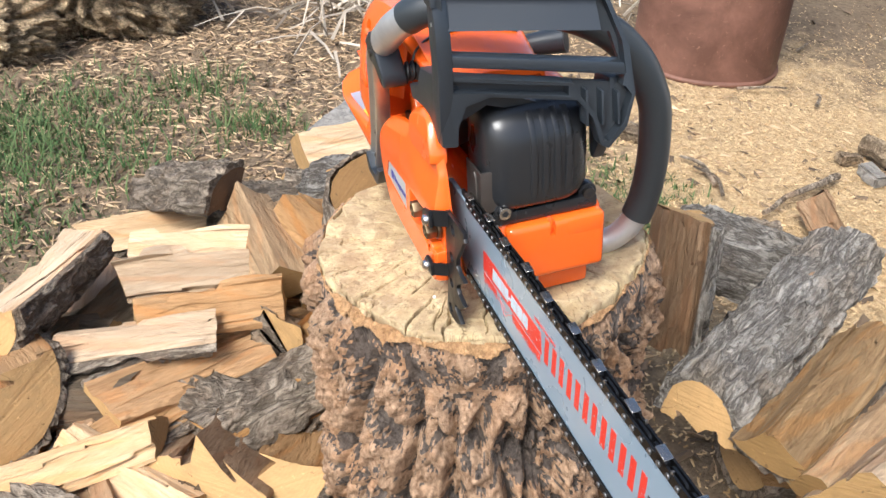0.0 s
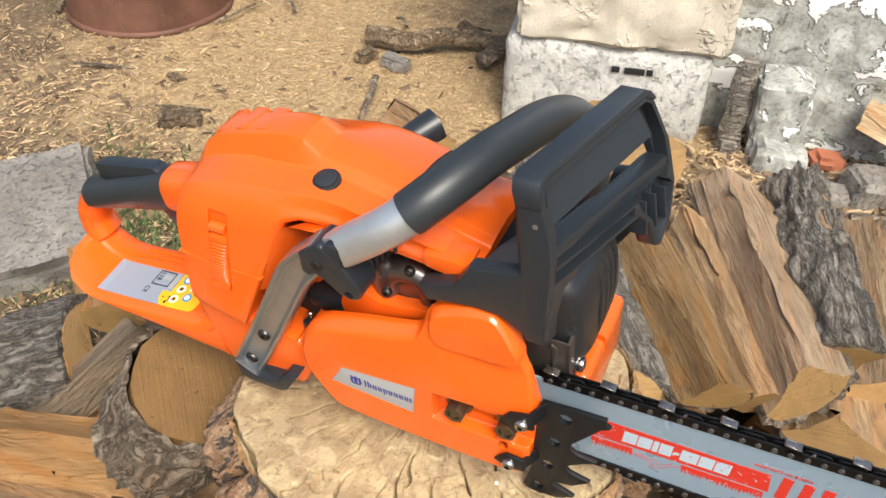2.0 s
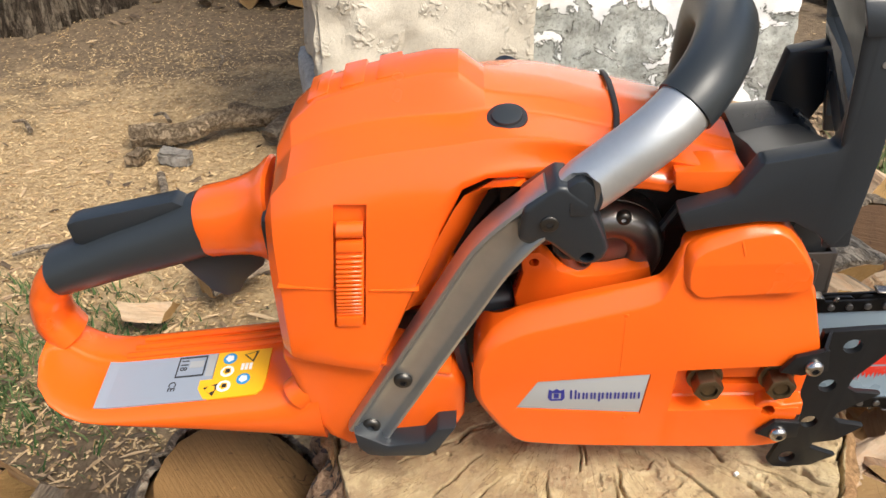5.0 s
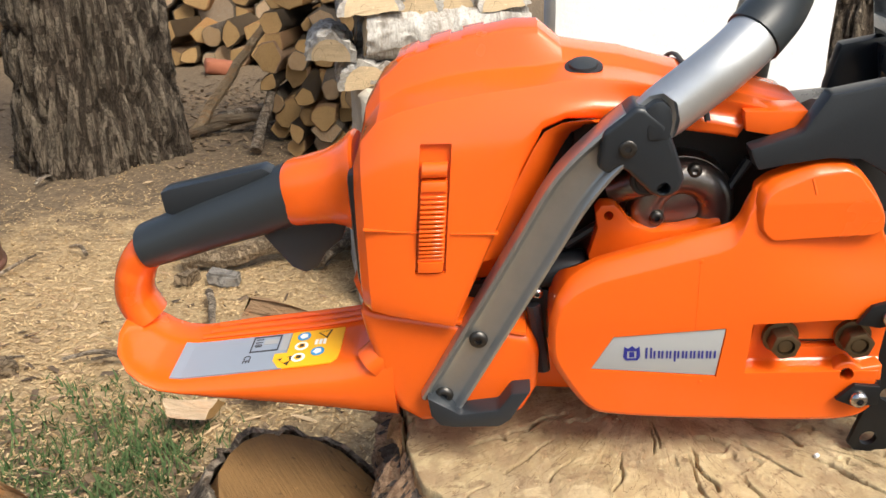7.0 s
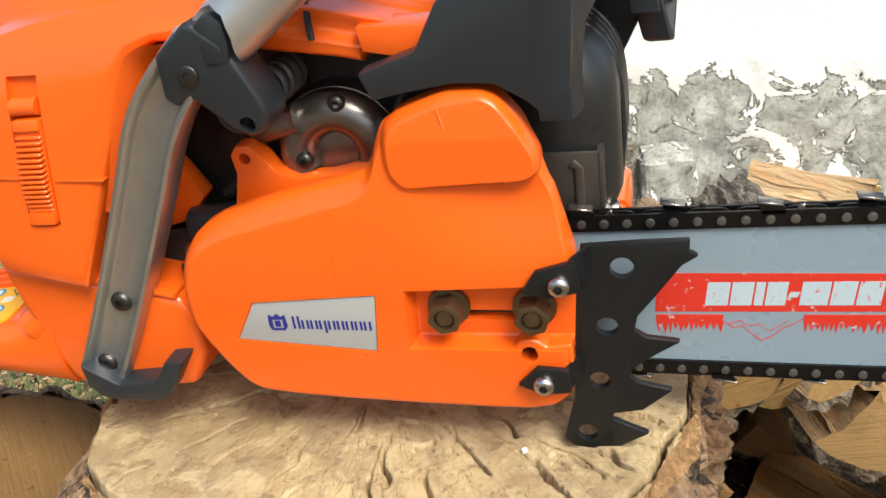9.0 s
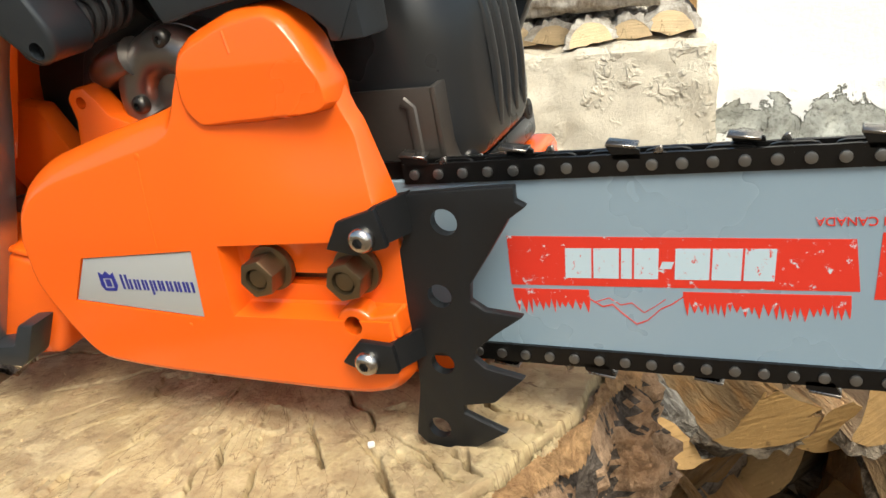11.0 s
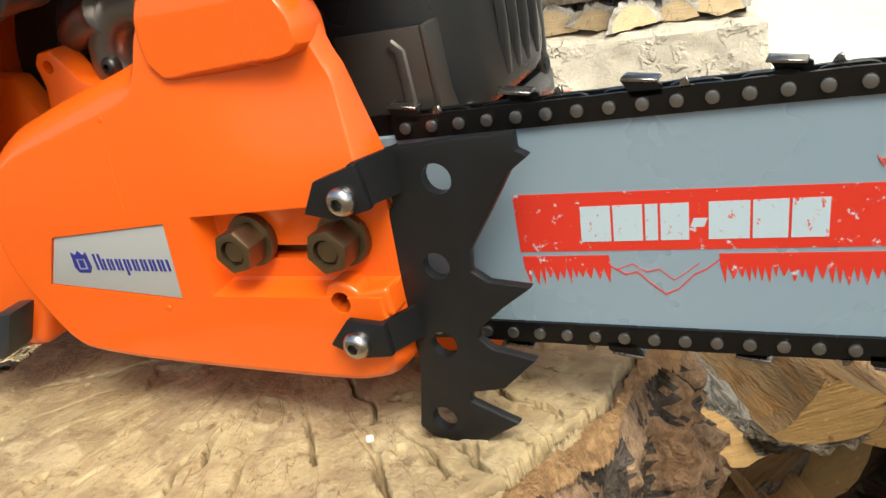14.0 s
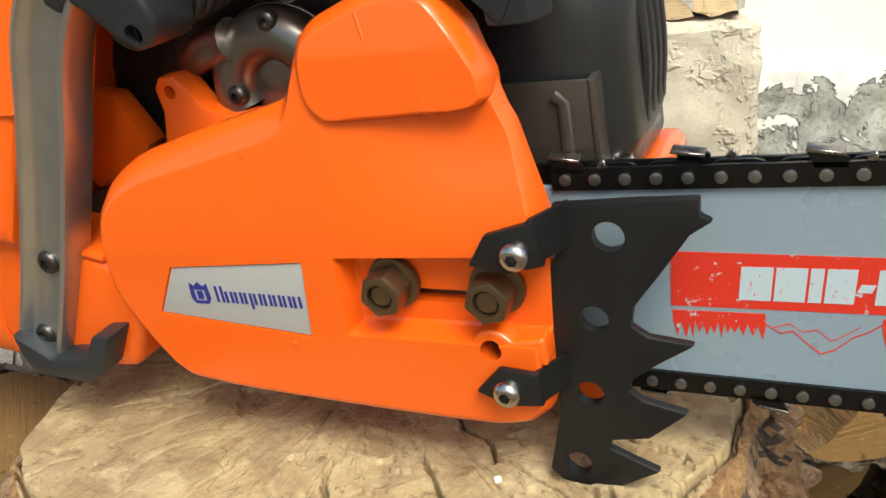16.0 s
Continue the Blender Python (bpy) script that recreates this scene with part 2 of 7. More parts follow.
WOOD = wood("split wood", (0.61, 0.385, 0.205), (0.34, 0.185, 0.085), 1.0, (0.22, 0.115, 0.052))
WOOD_PALE = wood("fresh pale split wood", (0.73, 0.55, 0.365), (0.50, 0.325, 0.175), 0.9, (0.34, 0.21, 0.10))
WOOD_BROWN = wood("brown torn split wood", (0.66, 0.46, 0.265), (0.31, 0.18, 0.092), 1.3, (0.095, 0.052, 0.030))
WOOD_GREY = wood("weathered split wood", (0.30, 0.225, 0.145), (0.14, 0.095, 0.058), 1.4, (0.07, 0.048, 0.032))
END = end_grain("sawn end grain", (0.53, 0.335, 0.145), (0.33, 0.185, 0.07))
END_BROWN = end_grain("brown damp end grain", (0.30, 0.182, 0.068), (0.17, 0.095, 0.036))
# darker brown end for one log, the saw tray's shade put into its colour
END_TRAY_SHADE = end_grain("dark brown shaded end grain", (0.20, 0.115, 0.043), (0.105, 0.057, 0.022))
END_PALE = end_grain("pale birch end grain", (0.70, 0.54, 0.34), (0.50, 0.35, 0.19))
END_DARK = end_grain("dark sawn end grain", (0.15, 0.085, 0.045), (0.08, 0.045, 0.024))
BARK = bark("grey bark", (0.43, 0.355, 0.27), (0.15, 0.112, 0.08), (0.33, 0.23, 0.15), (9, 26, 26), 0.009)
BARK_GREY = bark("silvery weathered bark", (0.46, 0.42, 0.365), (0.16, 0.132, 0.105), (0.34, 0.28, 0.215), (8, 42, 42), 0.010)
BARK_TREE = bark("tree bark", (0.31, 0.25, 0.185), (0.085, 0.064, 0.047), (0.21, 0.175, 0.13), (26, 26, 8), 0.012)
BARK_STUMP = bark("stump bark", (0.66, 0.44, 0.28), (0.29, 0.17, 0.10), (0.60, 0.335, 0.175), (48, 48, 34), 0.005, 0.50, 0.25)
BARK_FURROW_SHADE = bark("shaded bark furrow", (0.15, 0.115, 0.085), (0.05, 0.038, 0.028), (0.10, 0.075, 0.055), (26, 26, 8), 0.010)
# darker bark for weathered patches and for painted furrow shade
BARK_CRUST_SHADE = bark("weathered bark with furrow shade", (0.26, 0.21, 0.175), (0.075, 0.06, 0.05), (0.18, 0.13, 0.10), (48, 48, 34), 0.006, 0.52, 0.3)
BARK_RIM = bark("sawn inner bark", (0.68, 0.41, 0.20), (0.40, 0.22, 0.105), (0.58, 0.325, 0.15), (60, 60, 60), 0.005, 0.52, 0.2)
BARK_BIRCH = bark("birch bark", (0.56, 0.53, 0.48), (0.26, 0.22, 0.18), (0.10, 0.09, 0.08), (30, 8, 8), 0.002, 0.62, 0.25)


def stump_top():
    m = Mat("stump end grain")
    v = m.coords()
    n = m.noise(v, 9, 6, 0.65, 0.5)
    grey = m.noise(v, 26, 5, 0.6, 0.3)
    marks = m.noise(m.coords((46, 13, 1)), 3, 6, 0.68, 1.0)
    sep = m.node("SeparateXYZ")
    m.link(v, sep.inputs[0])
    dx, dy = m.math("ADD", sep.outputs[0], 0.022), m.math("ADD", sep.outputs[1], -0.082)
    pol = m.node("CombineXYZ")
    m.link(m.math("MULTIPLY", m.math("ARCTAN2", dy, dx), 16.0), pol.inputs[0])
    m.link(m.math("MULTIPLY", m.math("SQRT", m.math("ADD", m.math("MULTIPLY", dx, dx), m.math("MULTIPLY", dy, dy))), 26.0), pol.inputs[1])
    cross = m.noise(pol.outputs[0], 1.0, 6, 0.62, 0.5)
    check = m.math("ABSOLUTE", m.math("SUBTRACT", m.noise(pol.outputs[0], 0.8, 4, 0.5, 0.9), 0.5))
    fine = m.noise(v, 300, 5, 0.75)
    spots = m.noise(v, 110, 4, 0.6)
    col = m.mix(m.ramp(n, [(0.36, (0, 0, 0)), (0.62, (1, 1, 1))]), (0.385, 0.285, 0.15), (0.57, 0.455, 0.26))
    col = m.mix(m.ramp(grey, [(0.48, (0, 0, 0)), (0.64, (0.6, 0.6, 0.6))]), col, (0.43, 0.34, 0.225))
    col = m.mix(m.ramp(marks, [(0.50, (0, 0, 0)), (0.66, (0.35, 0.35, 0.35))]), col, (0.45, 0.32, 0.16))
    col = m.mix(m.ramp(cross, [(0.54, (0, 0, 0)), (0.68, (0.5, 0.5, 0.5))]), col, (0.60, 0.49, 0.295))
    streak = m.node("CombineXYZ")
    m.link(m.math("MULTIPLY", m.math("ARCTAN2", dy, dx), 5.0), streak.inputs[0])
    m.link(m.math("MULTIPLY", m.math("SQRT", m.math("ADD", m.math("MULTIPLY", dx, dx), m.math("MULTIPLY", dy, dy))), 16.0), streak.inputs[1])
    dark = m.noise(streak.outputs[0], 1.6, 6, 0.66, 1.1)
    col = m.mix(m.ramp(dark, [(0.57, (0, 0, 0)), (0.70, (0.55, 0.55, 0.55))]), col, (0.30, 0.205, 0.115))
    col = m.mix(m.ramp(check, [(0.0, (0.85, 0.85, 0.85)), (0.011, (0, 0, 0))]), col, (0.14, 0.085, 0.045))
    col = m.mix(m.ramp(fine, [(0.36, (0.35, 0.35, 0.35)), (0.48, (0, 0, 0))]), col, (0.33, 0.225, 0.12))
    patch = m.noise(v, 24, 6, 0.66, 0.8)
    col = m.mix(m.ramp(patch, [(0.48, (0, 0, 0)), (0.62, (0.75, 0.75, 0.75))]), col, (0.34, 0.245, 0.145))
    col = m.mix(m.ramp(spots, [(0.34, (0.75, 0.75, 0.75)), (0.43, (0, 0, 0))]), col, (0.22, 0.15, 0.085))
    blot = m.noise(v, 48, 5, 0.62, 0.5)
    col = m.mix(m.ramp(blot, [(0.50, (0, 0, 0)), (0.62, (0.6, 0.6, 0.6))]), col, (0.31, 0.215, 0.12))
    col = m.mix(m.ramp(blot, [(0.34, (0.55, 0.55, 0.55)), (0.44, (0, 0, 0))]), col, (0.62, 0.50, 0.30))
    m.set(color=col, rough=0.85, spec=0.2)
    m.bump(m.math("ADD", m.math("MULTIPLY", marks, 0.3), m.math("ADD", fine, m.math("ADD", m.math("MULTIPLY", cross, 0.3), m.math("ADD", spots, m.math("MULTIPLY", patch, -1.2))))), 0.9, 0.0016)
    return m.m


def ground_mat():
    m = Mat("dirt and sawdust")
    v = m.coords()
    a = m.noise(v, 1.3, 5, 0.6, 0.3)
    b = m.noise(v, 60, 8, 0.75)
    c = m.noise(v, 9, 5, 0.65)
    sep = m.node("SeparateXYZ")
    m.link(v, sep.inputs[0])
    dust_v = m.voronoi(m.coords((1, 1, 1)), 95, "F1")
    dirt = m.mix(m.ramp(b, [(0.3, (0, 0, 0)), (0.7, (1, 1, 1))]), (0.105, 0.076, 0.050), (0.285, 0.212, 0.138))
    dust = m.mix(m.ramp(b, [(0.32, (0, 0, 0)), (0.62, (1, 1, 1))]), (0.295, 0.195, 0.102), (0.59, 0.44, 0.255))
    dust = m.mix(m.ramp(dust_v, [(0.12, (0.45, 0.45, 0.45)), (0.5, (0, 0, 0))]), dust, (0.63, 0.48, 0.28))
    # sawdust lies thick beyond the stump, where the wood is cut
    dx = m.math("DIVIDE", m.math("ADD", sep.outputs[0], 0.6), 1.15)
    dy = m.math("DIVIDE", m.math("ADD", sep.outputs[1], -1.22), 0.78)
    d = m.math("SQRT", m.math("ADD", m.math("MULTIPLY", dx, dx), m.math("MULTIPLY", dy, dy)))
    fac = m.ramp(m.math("ADD", d, m.math("MULTIPLY", m.math("ADD", m.math("ADD", a, c), -1.0), 1.7)), [(0.50, (1, 1, 1)), (1.15, (0, 0, 0))])
    m.set(color=m.mix(fac, dirt, dust), rough=0.95, spec=0.1)
    m.bump(m.math("ADD", m.math("MULTIPLY", b, 1.0), c), 0.9, 0.012)
    return m.m


def concrete_mat(name, light, dark, pits=26, depth=0.012):
    m = Mat(name)
    v = m.coords()
    a = m.noise(v, 5, 6, 0.65, 0.4)
    b = m.noise(v, 45, 8, 0.72, 0.5)
    p = m.ramp(m.noise(v, pits * 1.6, 6, 0.62, 0.2), [(0.34, (0, 0, 0)), (0.44, (1, 1, 1))])
    grit = m.noise(v, 170, 5, 0.75)
    col = m.mix(m.ramp(a, [(0.35, (0, 0, 0)), (0.65, (1, 1, 1))]), dark, light)
    col = m.mix(m.ramp(b, [(0.35, (0.6, 0.6, 0.6)), (0.55, (0, 0, 0))]), col, tuple(c * 0.6 for c in dark))
    m.set(color=col, rough=0.93, spec=0.2)
    col2 = m.mix(m.ramp(grit, [(0.36, (0.55, 0.55, 0.55)), (0.5, (0, 0, 0))]), col, tuple(c * 0.55 for c in dark))
    m.set(color=m.mix(m.math("MULTIPLY", m.math("SUBTRACT", 1.0, p), 0.55), col2, tuple(c * 0.6 for c in dark)))
    m.bump(m.math("ADD", m.math("MULTIPLY", b, 0.9), m.math("ADD", m.math("MULTIPLY", p, 0.6), m.math("MULTIPLY", grit, 0.3))), 0.9, depth)
    return m.m


def cast_mat():
    """Old cast concrete: pale, with patches of broken skin outlined by thin dark lips, and a few deep pits."""
    m = Mat("rough old concrete")
    v = m.coords()
    a = m.noise(v, 6, 5, 0.6, 0.3)
    grit = m.noise(v, 190, 5, 0.75)
    patch = m.noise(v, 11, 4, 0.6, 0.4)
    worm = m.noise(v, 46, 3, 0.55, 0.6)
    line = m.math("MULTIPLY", m.ramp(m.math("ABSOLUTE", m.math("SUBTRACT", worm, 0.5)), [(0.0, (0.6, 0.6, 0.6)), (0.008, (0.6, 0.6, 0.6)), (0.024, (0, 0, 0))]), m.ramp(patch, [(0.57, (0, 0, 0)), (0.66, (1, 1, 1))]))
    col = m.mix(m.ramp(a, [(0.35, (0, 0, 0)), (0.65, (1, 1, 1))]), (0.50, 0.45, 0.365), (0.64, 0.585, 0.485))
    col = m.mix(m.ramp(grit, [(0.36, (0.5, 0.5, 0.5)), (0.5, (0, 0, 0))]), col, (0.42, 0.37, 0.30))
    col = m.mix(line, col, (0.16, 0.135, 0.105))
    m.set(color=col, rough=0.93, spec=0.2)
    step = m.ramp(worm, [(0.46, (0, 0, 0)), (0.54, (1, 1, 1))])
    m.bump(m.math("ADD", m.math("MULTIPLY", step, m.ramp(patch, [(0.50, (0, 0, 0)), (0.62, (0.7, 0.7, 0.7))])), m.math("MULTIPLY", grit, 0.25)), 0.9, 0.008)
    return m.m


def peel_mat():
    """Limewash peeling off grey render: ragged white flakes over mottled grey, whole towards the top."""
    m = Mat("peeling limewashed foundation")
    v = m.coords()
    grey = m.noise(v, 26, 6, 0.65, 0.4)
    grit = m.noise(v, 120, 6, 0.75)
    flake = m.noise(v, 13, 8, 0.66, 0.7)
    sep = m.node("SeparateXYZ")
    m.link(v, sep.inputs[0])
    height = m.math("MULTIPLY", m.math("SUBTRACT", sep.outputs[2], 0.175), 3.2)
    cover = m.math("ADD", flake, m.math("MAXIMUM", height, -0.11))
    col = m.mix(m.ramp(grey, [(0.34, (0, 0, 0)), (0.62, (1, 1, 1))]), (0.27, 0.27, 0.24), (0.53, 0.545, 0.505))
    col = m.mix(m.ramp(grit, [(0.36, (0.6, 0.6, 0.6)), (0.50, (0, 0, 0))]), col, (0.13, 0.125, 0.11))
    col = m.mix(m.ramp(cover, [(0.425, (0, 0, 0)), (0.440, (0.85, 0.85, 0.85)), (0.452, (0, 0, 0))]), col, (0.11, 0.10, 0.085))
    col = m.mix(m.ramp(cover, [(0.448, (0, 0, 0)), (0.458, (1, 1, 1))]), col, (0.89, 0.885, 0.865))
    m.set(color=col, rough=0.92, spec=0.2)
    m.bump(m.math("ADD", m.ramp(cover, [(0.436, (0, 0, 0)), (0.456, (1, 1, 1))]), m.math("ADD", m.math("MULTIPLY", grit, 0.35), m.math("MULTIPLY", grey, 0.4))), 0.9, 0.008)
    return m.m


def plaster_mat():
    m = Mat("white limewash")
    v = m.coords()
    a = m.noise(v, 3, 6, 0.6)
    b = m.noise(v, 35, 7, 0.7)
    m.set(color=m.mix(a, (0.82, 0.82, 0.80), (0.90, 0.90, 0.885)), rough=0.9, spec=0.2)
    m.bump(b, 0.4, 0.006)
    return m.m


def rust_mat():
    m = Mat("rusty sheet steel")
    v = m.coords()
    a = m.noise(v, 6, 6, 0.65, 0.5)
    b = m.noise(v, 70, 6, 0.7)
    col = m.mix(m.ramp(a, [(0.35, (0, 0, 0)), (0.68, (1, 1, 1))]), (0.105, 0.048, 0.031), (0.22, 0.108, 0.074))
    col = m.mix(m.ramp(b, [(0.60, (0, 0, 0)), (0.72, (0.6, 0.6, 0.6))]), col, (0.34, 0.20, 0.13))
    m.set(color=col, rough=0.62, metal=0.25)
    m.bump(b, 0.3, 0.002)
    return m.m


def leafy(name, a, b):
    m = Mat(name)
    geo = m.node("NewGeometry")
    m.set(color=m.mix(geo.outputs["Random Per Island"], a, b), rough=0.7, spec=0.25)
    return m.m


STUMP_TOP = stump_top()
GROUND = ground_mat()
CONCRETE = cast_mat()
CONCRETE2 = concrete_mat("smoother limewashed concrete", (0.70, 0.69, 0.65), (0.53, 0.52, 0.48), 40, 0.006)
PEEL = peel_mat()
SLAB = concrete_mat("grey stone slab", (0.34, 0.315, 0.28), (0.22, 0.20, 0.175), 60, 0.004)
PLASTER = plaster_mat()
RUST = rust_mat()
GRASS = leafy("grass blades", (0.034, 0.078, 0.022), (0.115, 0.150, 0.055))
STRAW = leafy("dry straw", (0.32, 0.215, 0.128), (0.64, 0.48, 0.30))
TWIG = leafy("dead grey twigs", (0.24, 0.195, 0.145), (0.52, 0.45, 0.36))
CHIP = leafy("wood chips", (0.33, 0.205, 0.09), (0.67, 0.50, 0.28))
DUFF = leafy("dark litter", (0.07, 0.05, 0.035), (0.24, 0.165, 0.10))
BRICK = plastic("broken red brick", (0.36, 0.12, 0.06), 0.9, 0.5, 0.4)


# ---- mesh tools ----
def smooth(bm, angle=38):
    lim = radians(angle)
    for f in bm.faces:
        f.smooth = True
    for e in bm.edges:
        if len(e.link_faces) == 2 and e.calc_face_angle(0) > lim:
            e.smooth = False


def part(name, bm, material, parent=None, label="", angle=38, flat=False):
    """One mesh object from a bmesh, under a thing or a part."""
    if not flat:
        smooth(bm, angle)
    me = bpy.data.meshes.new(name)
    bm.to_mesh(me)
    bm.free()
    for m in (material if isinstance(material, (list, tuple)) else [material]):
        me.materials.append(m)
    ob = new(name, me)
    if parent:
        ob.parent = parent
    return tagged(ob, label)


def raw(name, verts, faces, material, parent=None, smoothed=False, index=None):
    me = bpy.data.meshes.new(name)
    me.from_pydata([tuple(v) for v in verts], [], [tuple(f) for f in faces])
    for m in (material if isinstance(material, (list, tuple)) else [material]):
        me.materials.append(m)
    if index is not None:
        me.polygons.foreach_set("material_index", np.asarray(index, dtype=np.int32))
    if smoothed:
        me.polygons.foreach_set("use_smooth", [True] * len(me.polygons))
    ob = new(name, me)
    if parent:
        ob.parent = parent
    return ob


def bevel(bm, width, segs=2, angle=30):
    es = [e for e in bm.edges if len(e.link_faces) == 2 and e.calc_face_angle(0) > radians(angle)]
    bmesh.ops.bevel(bm, geom=es, offset=width, segments=segs, affect="EDGES", profile=0.6, clamp_overlap=True)
    return bm


def prism(outline, y0, y1, width=0.0, segs=2):
    """An outline in x and z, thick from y0 to y1."""
    bm = bmesh.new()
    a = [bm.verts.new((x, y0, z)) for x, z in outline]
    b = [bm.verts.new((x, y1, z)) for x, z in outline]
    bm.faces.new(a)
    bm.faces.new(list(reversed(b)))
    n = len(a)
    for i in range(n):
        bm.faces.new((a[(i + 1) % n], a[i], b[i], b[(i + 1) % n]))
    bmesh.ops.recalc_face_normals(bm, faces=bm.faces)
    if width:
        bevel(bm, width, segs)
    return bm


def box(x0, x1, y0, y1, z0, z1, width=0.0, segs=2):
    return prism([(x0, z0), (x1, z0), (x1, z1), (x0, z1)], y0, y1, width, segs)


def loft(rings, caps=True):
    """A skin over rings of equally many points."""
    bm = bmesh.new()
    vs = [[bm.verts.new(p) for p in r] for r in rings]
    n = len(vs[0])
    for a, b in zip(vs, vs[1:]):
        for i in range(n):
            bm.faces.new((a[i], a[(i + 1) % n], b[(i + 1) % n], b[i]))
    if caps:
        bm.faces.new(vs[0])
        bm.faces.new(vs[-1])
    bmesh.ops.recalc_face_normals(bm, faces=bm.faces)
    return bm


def chaikin(pts, times=2, closed=True):
    for _ in range(times):
        out = []
        n = len(pts)
        for i in range(n if closed else n - 1):
            p, q = Vector(pts[i]), Vector(pts[(i + 1) % n])
            out += [p * 0.75 + q * 0.25, p * 0.25 + q * 0.75]
        if not closed:
            out = [Vector(pts[0]), *out, Vector(pts[-1])]
        pts = out
    return pts


def spline(pts, per=5):
    """A smooth line through points of any size (Catmull-Rom)."""
    P = [Vector(p) for p in pts]
    P = [P[0] * 2 - P[1], *P, P[-1] * 2 - P[-2]]
    out = []
    for i in range(1, len(P) - 2):
        for k in range(per):
            t = k / per
            a, b, c, d = P[i - 1:i + 3]
            out.append(0.5 * ((2 * b) + (c - a) * t + (2 * a - 5 * b + 4 * c - d) * t * t + (3 * b - a - 3 * c + d) * t ** 3))
    return [*out, P[-2]]


def sweep(path, size, segs=16, side=(0, 1, 0), square=2.0):
    """A tube along path; size: half width across `side` and half height, for each point or for all."""
    rings = []
    for i, p in enumerate(path):
        d = (path[min(i + 1, len(path) - 1)] - path[max(i - 1, 0)]).normalized()
        s = Vector(side)
        s = (s - d * s.dot(d))
        s = s.normalized() if s.length > 0.05 else d.orthogonal().normalized()
        u = d.cross(s)
        a, b = size[i] if isinstance(size, list) else size
        ring = []
        for k in range(segs):
            w = 2 * math.pi * k / segs
            c, q = math.cos(w), math.sin(w)
            ring.append(p + s * (a * math.copysign(abs(c) ** (2 / square), c)) + u * (b * math.copysign(abs(q) ** (2 / square), q)))
        rings.append(ring)
    return loft(rings)


def tube(path, r, segs=14):
    """A round tube whose frame is carried along the path."""
    d = (path[1] - path[0]).normalized()
    s = d.orthogonal().normalized()
    rings = []
    for i, p in enumerate(path):
        d = (path[min(i + 1, len(path) - 1)] - path[max(i - 1, 0)]).normalized()
        s = (s - d * s.dot(d)).normalized()
        u = d.cross(s)
        q = r[i] if isinstance(r, list) else r
        rings.append([p + (s * math.cos(2 * math.pi * k / segs) + u * math.sin(2 * math.pi * k / segs)) * q for k in range(segs)])
    return loft(rings)


def disc(center, axis, r, depth, segs=20, width=0.0):
    """A short cylinder from center along axis."""
    a = Vector(axis).normalized()
    s = a.orthogonal().normalized()
    u = a.cross(s)
    rings = [[Vector(center) + a * h + (s * math.cos(2 * math.pi * k / segs) + u * math.sin(2 * math.pi * k / segs)) * r for k in range(segs)] for h in (0, depth)]
    bm = loft(rings)
    if width:
        bevel(bm, width)
    return bm


def join(*bms):
    out = bms[0]
    for b in bms[1:]:
        me = bpy.data.meshes.new("tmp")
        b.to_mesh(me)
        b.free()
        out.from_mesh(me)
        bpy.data.meshes.remove(me)
    return out


def cut(bm, *tools, tidy=True):
    """The bmesh with the tools cut out of it."""
    obs = []
    for b in (bm, *tools):
        me = bpy.data.meshes.new("tmp")
        bmesh.ops.recalc_face_normals(b, faces=b.faces)
        b.to_mesh(me)
        b.free()
        obs.append(new("tmp", me))
    for o in obs[1:]:
        mod = obs[0].modifiers.new("cut", "BOOLEAN")
        mod.operation, mod.object, mod.solver = "DIFFERENCE", o, "EXACT"
    dep = bpy.context.evaluated_depsgraph_get()
    dep.update()
    me = bpy.data.meshes.new_from_object(obs[0].evaluated_get(dep))
    out = bmesh.new()
    out.from_mesh(me)
    bpy.data.meshes.remove(me)
    for o in obs:
        d = o.data
        bpy.data.objects.remove(o)
        bpy.data.meshes.remove(d)
    if tidy:
        bmesh.ops.dissolve_limit(out, angle_limit=radians(1), verts=out.verts, edges=out.edges)
    return out


def hexagon(center, r, depth, turn=0.0, width=0.0006):
    x, y, z = center
    return prism([(x + r * math.cos(radians(60 * k + turn)), z + r * math.sin(radians(60 * k + turn))) for k in range(6)], y - depth, y, width)


def empty(name, matrix=None):
    ob = new(name)
    ob.empty_display_size = 0.05
    if matrix is not None:
        ob.matrix_world = matrix
    return ob


def words(name, text, size, matrix, material, parent, bold=0.0):
    cu = bpy.data.curves.new(name, "FONT")
    cu.body, cu.size, cu.extrude, cu.offset = text, size, 0.00012, bold
    ob = new(name, cu)
    dep = bpy.context.evaluated_depsgraph_get()
    dep.update()
    me = bpy.data.meshes.new_from_object(ob.evaluated_get(dep))
    bpy.data.objects.remove(ob)
    me.materials.clear()
    me.materials.append(material)
    out = new(name, me)
    out.parent = parent
    out.matrix_basis = matrix
    return out


# ---- ground ----
def ground_z(x, y):
    return 0.022 * noise.fractal(Vector((x * 1.1, y * 1.1, 3.0)), 1.0, 2.0, 4)


N = 220
us = np.linspace(-1, 1, N)
gxs = 2.6 * us + 60 * us ** 7
verts = []
for b in gxs:
    for a in gxs:
        verts.append((a - 0.2, b + 0.6, ground_z(a - 0.2, b + 0.6) if abs(a) < 6 and abs(b) < 6 else 0.0))
faces = [(j * N + i, j * N + i + 1, (j + 1) * N + i + 1, (j + 1) * N + i) for j in range(N - 1) for i in range(N - 1)]
ground = tagged(raw("ground", verts, faces, GROUND, smoothed=True), "bare trodden dirt strewn with sawdust and chips", "ground", kind="structure")

# ---- the stump ----
SC = (-0.022, 0.082)
stump = tagged(empty("stump", SAW), "sawn stump with thick furrowed bark and a cracked pale top", "tree stump")


